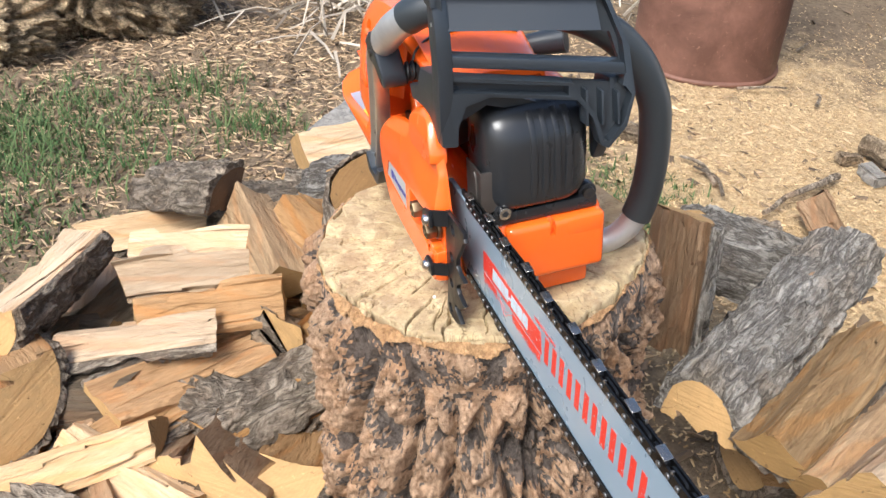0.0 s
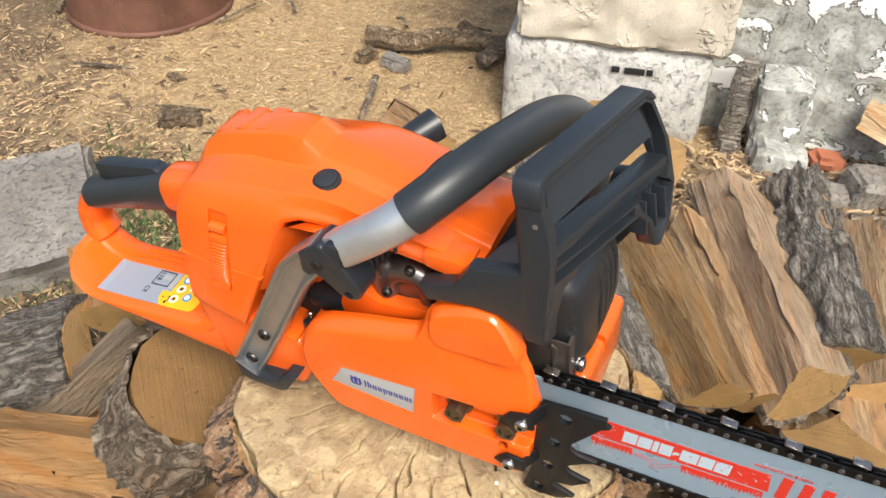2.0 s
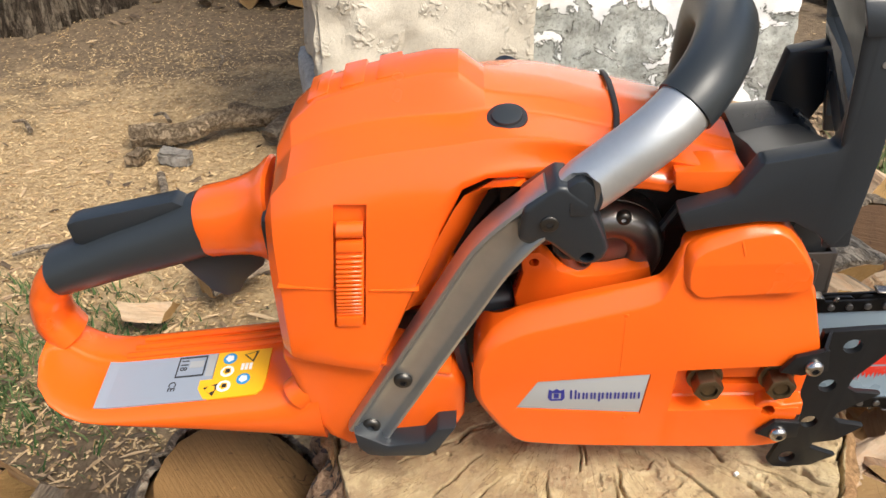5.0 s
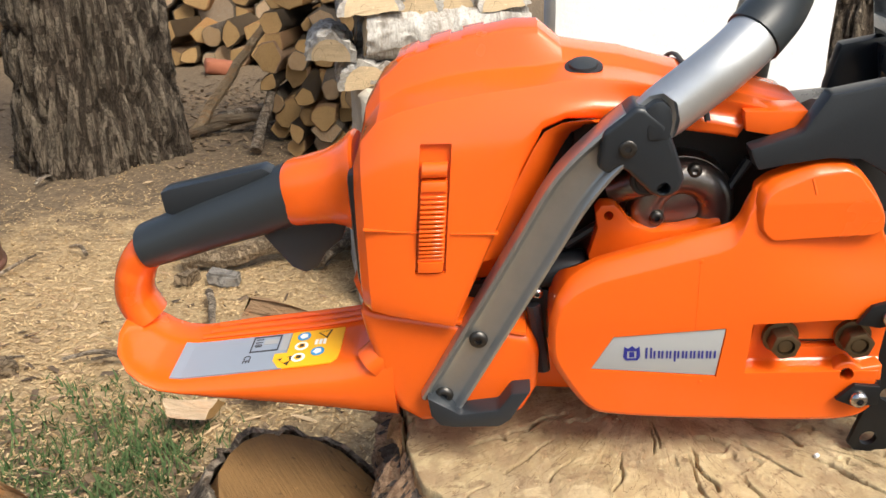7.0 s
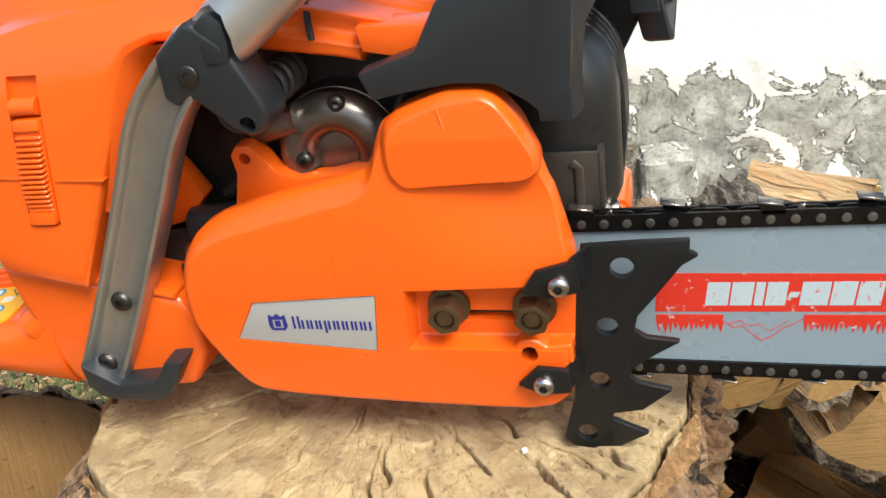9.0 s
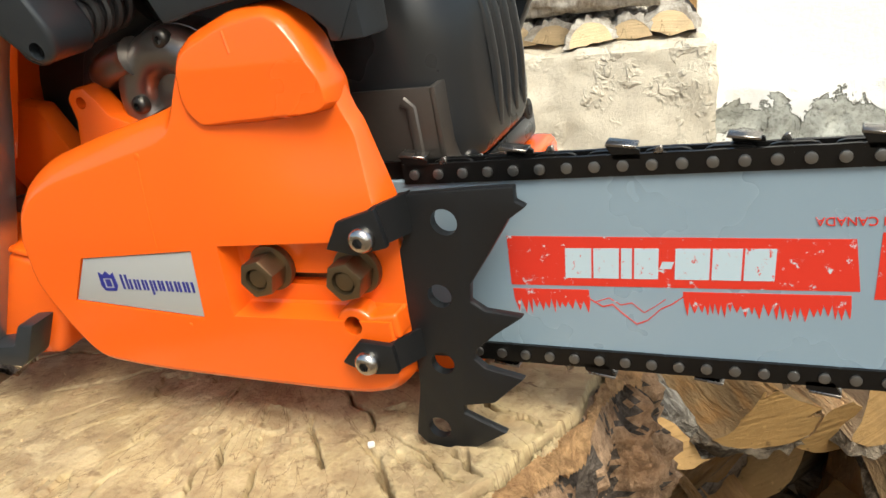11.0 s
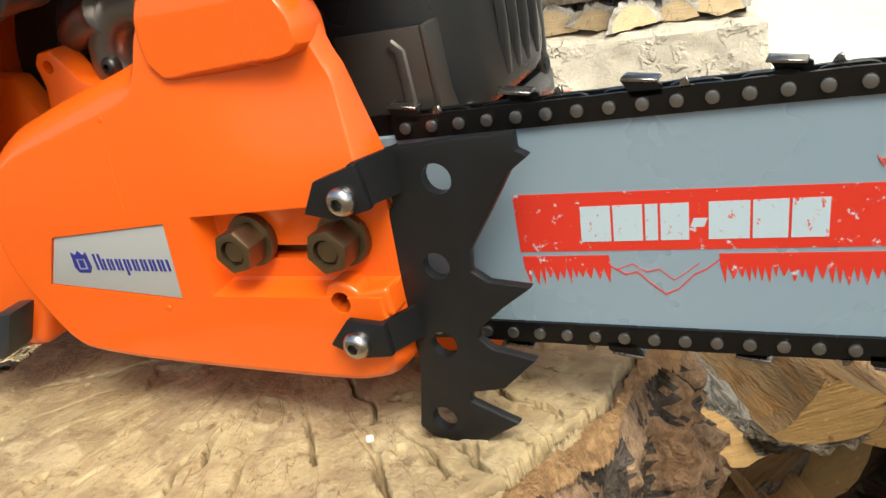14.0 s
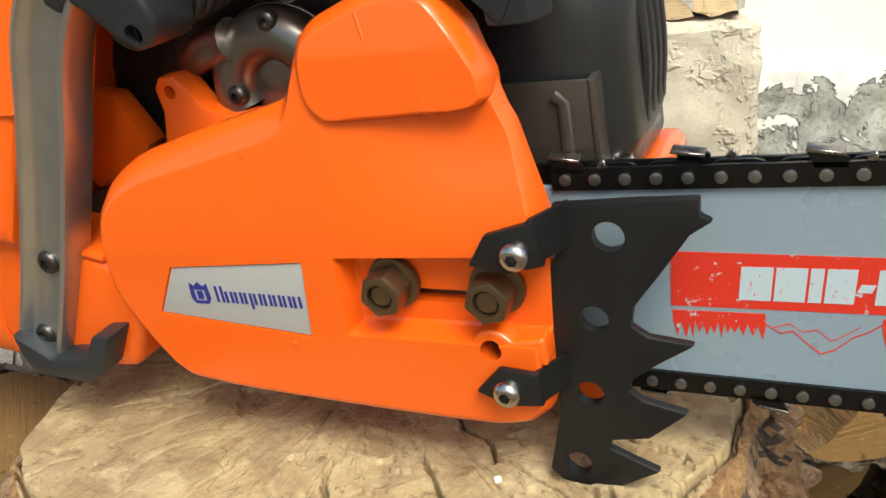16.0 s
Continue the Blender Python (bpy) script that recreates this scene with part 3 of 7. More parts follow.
def rim(a):
    """Radius of the wood at an angle, and of the bark round it."""
    w = 0.1600 + 0.0035 * math.cos(3 * a + 1.31) + 0.005 * math.cos(a + 1.22) + 0.0022 * math.sin(a * 7) + 0.0012 * math.sin(a * 17)
    return w, w + 0.0185 + 0.008 * math.cos(a - 3.6) + 0.005 * math.sin(a * 5 + 1) + 0.004 * math.sin(a * 11)


TOPZ = 0.4285
cracks = []
random.seed(11)
for a, r0, r1, wd in ((-67, 0.100, 0.162, 2.2), (-85, 0.105, 0.148, 1.4), (-98, 0.112, 0.157, 2.6), (-44, 0.112, 0.162, 1.9), (-112, 0.130, 0.156, 1.2), (-136, 0.138, 0.160, 1.1), (-135, 0.085, 0.118, 1.3), (-33, 0.120, 0.160, 2.0), (-62, 0.145, 0.162, 1.3), (-150, 0.06, 0.12, 1.2), (-168, 0.09, 0.16, 1.2),
                      (8, 0.05, 0.155, 1.8), (35, 0.04, 0.15, 1.4), (80, 0.05, 0.15, 1.5), (120, 0.04, 0.15, 1.2), (-20, 0.095, 0.150, 1.2), (-52, 0.075, 0.110, 1.4), (-76, 0.070, 0.100, 1.5), (-107, 0.075, 0.100, 1.2)):
    cracks.append((radians(a), r0, r1, wd * 0.00056, random.uniform(0, 9)))
for k in range(14):
    r0 = random.uniform(0.03, 0.13)
    cracks.append((random.uniform(-3.14, 3.14), r0, r0 + random.uniform(0.015, 0.05), random.uniform(0.00035, 0.0006), random.uniform(0, 9)))
G = 640
half = 0.215
gxv = np.linspace(-half, half, G)
X, Y = np.meshgrid(gxv, gxv)
R, A = np.hypot(X, Y), np.arctan2(Y, X)
RW = np.vectorize(lambda a: rim(a)[0])(A)
RB = np.vectorize(lambda a: rim(a)[1])(A)
nz = np.array([noise.fractal(Vector((x * 9, y * 9, 1.7)), 1.0, 2.0, 5) for x, y in zip(X.ravel(), Y.ravel())]).reshape(X.shape)
nf = np.array([noise.fractal(Vector((x * 160, y * 22, 5.7)), 1.0, 2.0, 3) for x, y in zip(X.ravel(), Y.ravel())]).reshape(X.shape)
nr = np.array([noise.fractal(Vector((x * 38, y * 38, 8.7)), 1.0, 2.0, 4) for x, y in zip(X.ravel(), Y.ravel())]).reshape(X.shape)
H = TOPZ + 0.0018 * nz + 0.0004 * nf + 0.0007 * nr - 0.0022 * (nr > 0.42) - 0.021 * Y
for a, r0, r1, wd, ph in cracks:
    wob = a + 0.014 * np.sin(R * 22 + ph) + 0.008 * np.sin(R * 210 + ph * 2) + 0.045 * nr
    off = np.abs(np.sin(A - wob)) * R + 10 * (np.cos(A - wob) < 0)
    fade = np.clip((R - r0) / 0.03, 0, 1) * np.clip((r1 + 0.01 - R) / 0.01, 0, 1)
    H -= 0.015 * fade * np.exp(-(off / wd) ** 4)
ringw = np.clip(0.85 + 0.5 * np.sin(A * 2.3 + 2.2) + 0.5 * nr, 0, 1)
H -= 0.016 * ringw * np.exp(-((R - RW + 0.005 * nr) / 0.0013) ** 4)
RIMW = 0.0075 + 0.005 * np.sin(A * 2.0 + 2.6) + 0.006 * nr
rag = np.clip((R - RW) / 0.02, 0, 1.5)
H -= (0.003 * (rag > 0) + 0.013 * rag ** 1.6 + 0.012 * rag * np.abs(nr) + 0.006 * rag * np.abs(nz)) * (R > RW)
keep = R < np.minimum(RW + np.maximum(RIMW, 0.003), RB - 0.002)
idx = -np.ones(X.shape, int)
idx[keep] = np.arange(keep.sum())
verts = np.c_[X[keep] + SC[0], Y[keep] + SC[1], H[keep]]
q = np.stack([idx[:-1, :-1], idx[:-1, 1:], idx[1:, 1:], idx[1:, :-1]], -1).reshape(-1, 4)
rr = (R - RW)[:-1, :-1].ravel()
ok = (q >= 0).all(1)
raw("end_grain", verts, q[ok], [STUMP_TOP, BARK_RIM], stump, True, (rr[ok] > 0.001).astype(int))
# bark: plates parted by deep upright furrows
NA, NH = 640, 150
verts, crust_shade = [], []
for j in range(NH):
    h = j / (NH - 1)
    z = (TOPZ - 0.007) * (1 - h) - 0.04 * h
    shoulder = min(1.0, j / 11.0)
    shoulder = math.sin(shoulder * math.pi / 2)
    for i in range(NA):
        a = 2 * math.pi * i / NA
        w, b = rim(a)
        p = Vector((math.cos(a) * 2.7, math.sin(a) * 2.7, z * 4.4))
        warp = noise.noise_vector(p * 1.3) * 0.35
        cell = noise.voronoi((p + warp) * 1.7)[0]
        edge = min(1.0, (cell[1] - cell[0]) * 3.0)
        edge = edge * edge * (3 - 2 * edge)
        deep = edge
        pf = Vector((p.x, p.y, z * 11))
        knob = noise.voronoi((pf + warp) * 4.6)[0]
        edge += 0.24 * min(1.0, (knob[1] - knob[0]) * 2.2)
        fine = noise.fractal(pf * 6, 0.8, 2.0, 5)
        mid = noise.fractal((p + pf) * 1.2, 0.9, 2.0, 3)
        # weathered patches mixed with furrow shade, put into the colour by depth
        crust_shade.append(0.6 * deep + 0.75 * mid + 0.8 * fine + random.uniform(-0.28, 0.28))
        r = b - 0.028 + 0.026 * edge + 0.008 * mid + 0.0055 * fine + 0.030 * h ** 3
        r = max(r, w + 0.010 + 0.004 * mid - 0.11 * h + 0.004 * edge)
        r = (w + 0.001) * (1 - shoulder) + r * shoulder
        verts.append((SC[0] + r * math.cos(a), SC[1] + r * math.sin(a), z + (0.006 * mid - 0.5 * 0.035 * 0.6 * 2 * r * math.sin(a)) * (1 - h)))
faces = [(j * NA + i, (j + 1) * NA + i, (j + 1) * NA + (i + 1) % NA, j * NA + (i + 1) % NA) for j in range(NH - 1) for i in range(NA)]
raw("bark", verts, faces, [BARK_STUMP, BARK_CRUST_SHADE], stump, True, [1 if crust_shade[f[0]] < 0.26 else 0 for f in faces])


# ---- the chainsaw, in its own level frame: x ahead along the bar, y away from the clutch side ----
saw = tagged(empty("chainsaw", SAW), "orange and dark grey petrol chainsaw resting on the stump", "chainsaw")


def screw(parent, at, r, material, name="screw", axis=(0, -1, 0), proud=0.003):
    a = Vector(axis).normalized()
    u = a.orthogonal().normalized()
    w = a.cross(u)
    rings = [[Vector(at) + a * (proud * h) + (u * math.cos(2 * math.pi * k / 24) + w * math.sin(2 * math.pi * k / 24)) * (r * q) for k in range(24)] for h, q in ((-0.4, 1.0), (0.25, 1.0), (0.55, 0.95), (0.8, 0.82), (0.95, 0.64), (1.0, 0.45))]
    b = loft(rings)
    if axis == (0, -1, 0):
        b = cut(b, prism([(at[0] + r * 0.42 * math.cos(radians(60 * k)), at[2] + r * 0.42 * math.sin(radians(60 * k))) for k in range(6)], at[1] - proud - 0.002, at[1] - proud * 0.35), tidy=False)
    ob = part(name, b, material, parent)
    if axis == (0, -1, 0):
        part("screw_socket", disc((at[0], at[1] - proud * 0.30, at[2]), (0, -1, 0), r * 0.44, proud * 0.08, 6), ENGINE, parent)
    return ob


# clutch cover: a shallow shell, its upper edge chamfered, with a bulge over the clutch
def ease(t):
    t = max(0.0, min(1.0, t))
    return t * t * (3 - 2 * t)


#   outline: x, z, depth of the rolled edge, width of the roll
COVER = [(-0.0868, 0.508, 0.004, 4), (-0.0862, 0.524, 0.005, 4), (-0.0828, 0.536, 0.007, 5), (-0.0765, 0.5455, 0.010, 7), (-0.070, 0.5505, 0.0115, 8), (-0.060, 0.5557, 0.0125, 9), (-0.040, 0.5612, 0.0125, 10), (-0.020, 0.5660, 0.0125, 10),
         (0.000, 0.5705, 0.0125, 10), (0.0080, 0.5730, 0.0130, 9), (0.0115, 0.5780, 0.0140, 8), (0.0148, 0.5870, 0.0145, 8), (0.0180, 0.5930, 0.0150, 8), (0.025, 0.5970, 0.0150, 9), (0.035, 0.6000, 0.0150, 9), (0.044, 0.6025, 0.0150, 9),
         (0.060, 0.6032, 0.0150, 7), (0.0665, 0.6000, 0.0150, 6), (0.074, 0.5920, 0.0150, 5), (0.0795, 0.5820, 0.0150, 5), (0.0822, 0.5720, 0.0150, 4), (0.0838, 0.5665, 0.0150, 3), (0.0858, 0.5625, 0.0135, 3), (0.088, 0.5530, 0.0130, 3),
         (0.0915, 0.5380, 0.0125, 3), (0.0935, 0.5290, 0.0120, 3), (0.092, 0.5150, 0.0110, 3), (0.090, 0.4900, 0.0100, 4), (0.0895, 0.4720, 0.0100, 4), (0.0880, 0.4635, 0.0090, 4), (0.0815, 0.4585, 0.0060, 4), (0.070, 0.4565, 0.0045, 4),
         (0.050, 0.4568, 0.0040, 4), (0.020, 0.4580, 0.0040, 4), (-0.020, 0.4600, 0.0040, 4), (-0.040, 0.4615, 0.0040, 4), (-0.060, 0.4642, 0.0040, 4), (-0.0668, 0.4690, 0.0040, 4), (-0.0745, 0.4792, 0.0040, 4), (-0.0822, 0.4925, 0.0040, 4), (-0.0858, 0.5010, 0.0040, 4)]


def cover_face(x, z):
    """Depth of the cover's face behind its lowest part: it leans back towards the top."""
    return min(0.0088, 0.0036 * max(0.0, (z - 0.520) / 0.037) ** 1.5 + 0.0045 * ease((x - 0.015) / 0.055) * ease((z - 0.525) / 0.037))


def bulge_face(x, z):
    """Depth of the bulge's face: nearly upright below, leaning back above."""
    return 0.0034 + 0.05 * (z - 0.566) + 0.16 * max(0.0, z - 0.5865)


def shell(outline, face, middle, backs, count):
    """A thin moulded shell: a rolled rim round a face of varying depth."""
    edge = []
    for k, p in enumerate(outline):
        q = outline[(k + 1) % len(outline)]
        edge += [tuple(a + (b - a) * t / 4 for a, b in zip(p, q)) for t in range(4)]
    edge = [tuple((a + 2 * b + c) / 4 for a, b, c in zip(edge[k - 1], edge[k], edge[(k + 1) % len(edge)])) for k in range(len(edge))]
    rings = [[Vector((x, backs(d), z)) for x, z, d, w in edge]]
    for k in range(count):
        t = 0.985 * (k / (count - 1)) ** 1.5
        ring = []
        for x, z, d, w in edge:
            cx, cz = middle(x)
            px_, pz_ = x + (cx - x) * t, z + (cz - z) * t
            u = min(1.0, math.hypot(px_ - x, pz_ - z) / (w * 0.001))
            roll = 0.5 * (1 - u) ** 1.25 + 0.5 * (1 - math.sqrt(1 - (1 - u) ** 2))
            f = face(px_, pz_)
            ring.append(Vector((px_, f + (max(d, f) - f) * roll, pz_)))
        rings.append(ring)
    return loft(rings)


BADGE_AT = [(-0.0526, 0.5150), (0.0064, 0.5187), (0.0027, 0.4886), (-0.0645, 0.4948)]
recess = loft([[Vector((x, y, z)) for x, z in o] for y, o in ((-0.004, [(0.0182, 0.5216), (0.102, 0.5243), (0.102, 0.4885), (0.0160, 0.4888)]), (0.0004, [(0.0196, 0.5206), (0.102, 0.5233), (0.102, 0.4902), (0.0178, 0.4905)]), (0.0085, [(0.0220, 0.5194), (0.102, 0.5222), (0.102, 0.4922), (0.0205, 0.4925)]), (0.0095, [(0.0232, 0.5186), (0.102, 0.5215), (0.102, 0.4932), (0.0218, 0.4935)]))])
bm = cut(shell(COVER, cover_face, lambda x: (max(-0.052, min(0.060, x)), 0.506), lambda d: 0.029 - 0.0132 * ease((d - 0.008) / 0.004), 90), recess, disc((0.0712, 0.009, 0.4882), (0, -1, 0), 0.0037, 0.03, 18), prism([(0.038, 0.5055), (0.068, 0.5050), (0.068, 0.5000), (0.038, 0.5005)], 0.0, 0.02), prism(BADGE_AT, -0.02, 0.0013), tidy=False)
cover = part("clutch_cover", bm, ORANGE, saw, "orange plastic clutch cover", 24)
BULGE = [(0.0205, 0.5682), (0.0240, 0.5648), (0.0300, 0.5642), (0.0500, 0.5648), (0.0700, 0.5664), (0.0785, 0.5680), (0.0815, 0.5705), (0.0815, 0.5770), (0.0795, 0.5825), (0.0740, 0.5922), (0.0668, 0.6012), (0.0600, 0.6045),
         (0.0500, 0.6048), (0.0440, 0.6042), (0.0350, 0.6012), (0.0250, 0.5975), (0.0190, 0.5930), (0.0165, 0.5860), (0.0162, 0.5780), (0.0178, 0.5720)]
part("cover_bulge", shell([(x, z, 0.0130 if z > 0.588 else 0.0125, 2.6 if x > 0.055 else 4.5 if z > 0.575 else 3.6) for x, z in BULGE], bulge_face, lambda x: (max(0.040, min(0.058, x)), 0.582), lambda d: 0.0175 + 0.0045 * ease((d - 0.0125) / 0.0005), 44), ORANGE, cover, angle=24)
part("cover_rib", sweep([Vector((0.0452 - 0.0003 * k, bulge_face(0.045, 0.591 + 0.0011 * k) + 0.0002, 0.591 + 0.0011 * k)) for k in range(8)], (0.0007, 0.0006), 8, (1, 0, 0)), ORANGE, cover)
part("mould_line", sweep([Vector((-0.0100 + 0.00006 * k, cover_face(-0.0095, 0.519 + 0.0018 * k) + 0.0001, 0.519 + 0.0018 * k)) for k in range(21)], (0.00035, 0.00035), 8, (1, 0, 0)), ORANGE, cover)
part("mould_gate", disc((-0.0085, 0.0045, 0.5565), (0, -1, 0), 0.0014, 0.0012, 14, 0.0004), ORANGE, cover)
part("mould_gate", disc((-0.0055, 0.0012, 0.4855), (0, -1, 0), 0.0011, 0.0018, 14, 0.0004), ORANGE, cover)
part("cover_boss", cut(prism([(0.0640, 0.4830), (0.0640, 0.4905), (0.0672, 0.4945), (0.0715, 0.4958), (0.0755, 0.4945), (0.0785, 0.4915), (0.0895, 0.4935), (0.0900, 0.4830)], 0.0008, 0.012, 0.0018, 3), disc((0.0712, 0.009, 0.4882), (0, -1, 0), 0.0037, 0.03, 18)), ORANGE, cover)
part("boss_hole", disc((0.0712, 0.0088, 0.4882), (0, -1, 0), 0.0038, 0.0006, 18), ENGINE, cover)
part("recess_slot", box(0.037, 0.069, 0.0155, 0.0175, 0.499, 0.507), NUT, cover)
badge = part("badge", prism([(x * 0.985 - 0.0004, 0.5035 + (z - 0.5035) * 0.965) for x, z in BADGE_AT], 0.0006, 0.0016, 0.0002), BADGE, cover, "grey metallic badge with blue print")
# the maker's name on the badge: plain blue bars
bars = bmesh.new()
for k in range(9):
    x, h0, h1 = -0.0352 + 0.0042 * k, -2.0 if k == 3 else 0.0, 6.6 if k == 0 else 4.6
    z = 0.5010 - 0.0001 * k
    for a, b, c, d in ((0.0, 0.0010, h0 if k != 3 else 0.0, h1), (0.0024, 0.0034, h0, 4.6 if k else 6.6)):
        bars = join(bars, box(x + a, x + b, 0.0003, 0.0008, z + c * 0.001, z + d * 0.001))
part("badge_print", bars, BLUEINK, badge)
part("print_emblem", cut(prism([(-0.0455, 0.5000), (-0.0395, 0.5000), (-0.0380, 0.5022), (-0.0385, 0.5085), (-0.0405, 0.5072), (-0.0425, 0.5090), (-0.0445, 0.5072), (-0.0465, 0.5085), (-0.0470, 0.5022)], 0.0003, 0.0008), box(-0.0450, -0.0400, -0.01, 0.01, 0.5012, 0.5058)), BLUEINK, badge)
part("print_emblem_bar", box(-0.0438, -0.0412, 0.0003, 0.0008, 0.5020, 0.5052), BLUEINK, badge)
for x, z in ((0.0365, 0.5085), (0.0740, 0.5080)):
    n = join(disc((x, 0.0094, z), (0, -1, 0), 0.0096, 0.0035, 26, 0.0010), cut(hexagon((x, 0.0062, z), 0.0080, 0.010, 12, 0.0010), disc((x, -0.001, z), (0, -1, 0), 0.0046, 0.01, 18)))
    part("bar_nut", n, NUT, cover, "brownish flanged hex nut")
    part("bar_stud", disc((x, 0.004, z), (0, -1, 0), 0.0038, 0.0068, 16, 0.0006), NUT, cover)

# guide bar, seen with its print upside down
BY = 0.030


def bar_edge(x):
    u = (x - 0.10) / 0.48
    top = 0.5335 + 0.0015 * math.sin(math.pi * min(1, max(0, u)))
    low = 0.4655 - 0.005 * math.sin(math.pi * min(1, max(0, u)) * 0.9)
    return top, low


xs = [0.04 + 0.02 * i for i in range(27)]
tip = [(0.560 + 0.034 * math.sin(a), 0.498 + 0.0355 * math.cos(a)) for a in (radians(15 * k) for k in range(1, 12))]
outline = [(x, bar_edge(x)[0]) for x in xs] + tip + [(x, bar_edge(x)[1]) for x in reversed(xs)]
bar = part("guide_bar", prism(outline, BY, BY + 0.0046, 0.0005, 1), BAR, saw, "pale grey steel guide bar with worn red print")
def slab(name, outline, material, parent, lift=0.00018, label=""):
    return part(name, prism(outline, BY - lift, BY + 0.0002), material, parent, label)


panel = [(0.1250, 0.5110), (0.2400, 0.5095), (0.2410, 0.4912), (0.1240, 0.4913)]
slab("print_panel", panel, RED, bar, 0.00018, "worn red print panel")
random.seed(5)
for x0, x1 in ((0.1243, 0.1530), (0.1860, 0.2385)):
    outline, x = [(x1, 0.4897), (x0, 0.4897)], x0
    while x < x1 - 0.0012:
        w = random.uniform(0.0016, 0.0030)
        outline += [(x, 0.4850 + random.uniform(-0.0006, 0.0010)), (min(x1, x + w * 0.5), 0.4822 - random.uniform(0.0, 0.0030))]
        x += w
    outline.append((x1, 0.4852))
    part("print_treeline", prism(outline, BY - 0.00018, BY + 0.0002), RED, bar)
line = bmesh.new()
for ridge, w in (([(0.1530, 0.4862), (0.1575, 0.4832), (0.1610, 0.4842), (0.1650, 0.4800), (0.1690, 0.4765), (0.1730, 0.4782), (0.1780, 0.4830), (0.1820, 0.4850), (0.1860, 0.4880)], 0.00045),
                 ([(0.1550, 0.4850), (0.1600, 0.4868), (0.1640, 0.4840), (0.1680, 0.4850), (0.1720, 0.4812), (0.1760, 0.4838), (0.1800, 0.4868)], 0.0003)):
    for (a, b), (c, d) in zip(ridge, ridge[1:]):
        line = join(line, prism([(a, b), (c, d), (c, d - w), (a, b - w)], BY - 0.00018, BY + 0.0002))
part("print_ridge_line", line, RED, bar)
# the product name on the panel: plain pale bars
WIDTHS = [8.2, 8.0, 9.6, 3.4, 7.0, 3.2, 7.6, 8.0]
for k, w in enumerate(WIDTHS):
    x1 = 0.2168 - sum(WIDTHS[:k]) * 0.00118 - k * 0.0008
    w *= 0.00118
    z0, z1 = (0.4985, 0.5012) if k == 3 else (0.4945, 0.5062)
    lean = 0.0012
    block = prism([(x1 - w - lean, z0), (x1 - lean, z0), (x1, z1), (x1 - w, z1)], BY - 0.0003, BY)
    part("print_block", block, WORNWHITE, bar, "pale print block")
# the maker's name: plain red bars
for k in range(6):
    x0, z0, z1, lean = 0.2450 + 0.0243 * k, 0.4885, 0.5118 + 0.0006 * k, 0.0022
    for a in (0.0, 0.0125):
        part("print_block", prism([(x0 + a, z0), (x0 + a + 0.0065, z0), (x0 + a + 0.0065 + lean, z1), (x0 + a + lean, z1)], BY - 0.00018, BY + 0.0002), RED, bar, "red upright print block")
slab("print_dot", [(0.3895, 0.4975), (0.3925, 0.4975), (0.3925, 0.5035), (0.3895, 0.5035)], INK, bar)
words("print_origin", "MADE IN CANADA", 0.0042, Matrix.Translation((0.2640, BY - 0.0002, 0.5170)) @ pose(0, 0, 0, 90, 180, 0), RED, bar)

# saw chain
PITCH = 0.009525


def chain_line():
    """Points along the chain's run, one a rivet, with the direction of travel."""
    pts = []
    x = 0.075
    dense = [(0.075 + 0.002 * i, bar_edge(0.075 + 0.002 * i)[0] + 0.0028) for i in range(243)]
    dense += [(0.560 + 0.037 * math.sin(a), 0.498 + 0.0385 * math.cos(a)) for a in (radians(4 * k) for k in range(1, 45))]
    dense += [(0.560 - 0.002 * i, bar_edge(0.560 - 0.002 * i)[1] - 0.0028) for i in range(243)]
    acc, last = 0.0, Vector(dense[0])
    for a, b in zip(dense, dense[1:]):
        d = (Vector(b) - Vector(a)).length
        while acc <= d:
            p = Vector(a).lerp(Vector(b), acc / d if d else 0)
            pts.append(p)
            acc += PITCH
        acc -= d
    return pts


def capsule(l, r, y0, y1, segs=6):
    o = [(l + r * math.cos(a), r * math.sin(a)) for a in (radians(-90 + 180 * k / segs) for k in range(segs + 1))]
    o += [(r * math.cos(a), r * math.sin(a)) for a in (radians(90 + 180 * k / segs) for k in range(segs + 1))]
    return prism(o, y0, y1)


def strap(y0, y1):
    a, b = -PITCH / 2, PITCH * 1.5
    return prism([(a, -0.0036), (a + 0.0006, -0.0038), (b - 0.0006, -0.0038), (b, -0.0036), (b, 0.0036), (b - 0.0006, 0.0038), (PITCH * 0.5, 0.0036), (a + 0.0006, 0.0038), (a, 0.0036)], y0, y1)


def rivets(y):
    return join(disc((0, y, 0), (0, -1, 0), 0.0020, 0.0013, 12, 0.0007), disc((PITCH, y, 0), (0, -1, 0), 0.0020, 0.0013, 12, 0.0007))


run = chain_line()
yc = BY + 0.0023
chain = part("saw_chain", capsule(PITCH, 0.0040, yc - 0.0008, yc + 0.0008), CHAIN, saw, "oily dark saw chain with chromed cutters")
chain.matrix_basis = Matrix.Translation((run[0].x, 0, run[0].y))


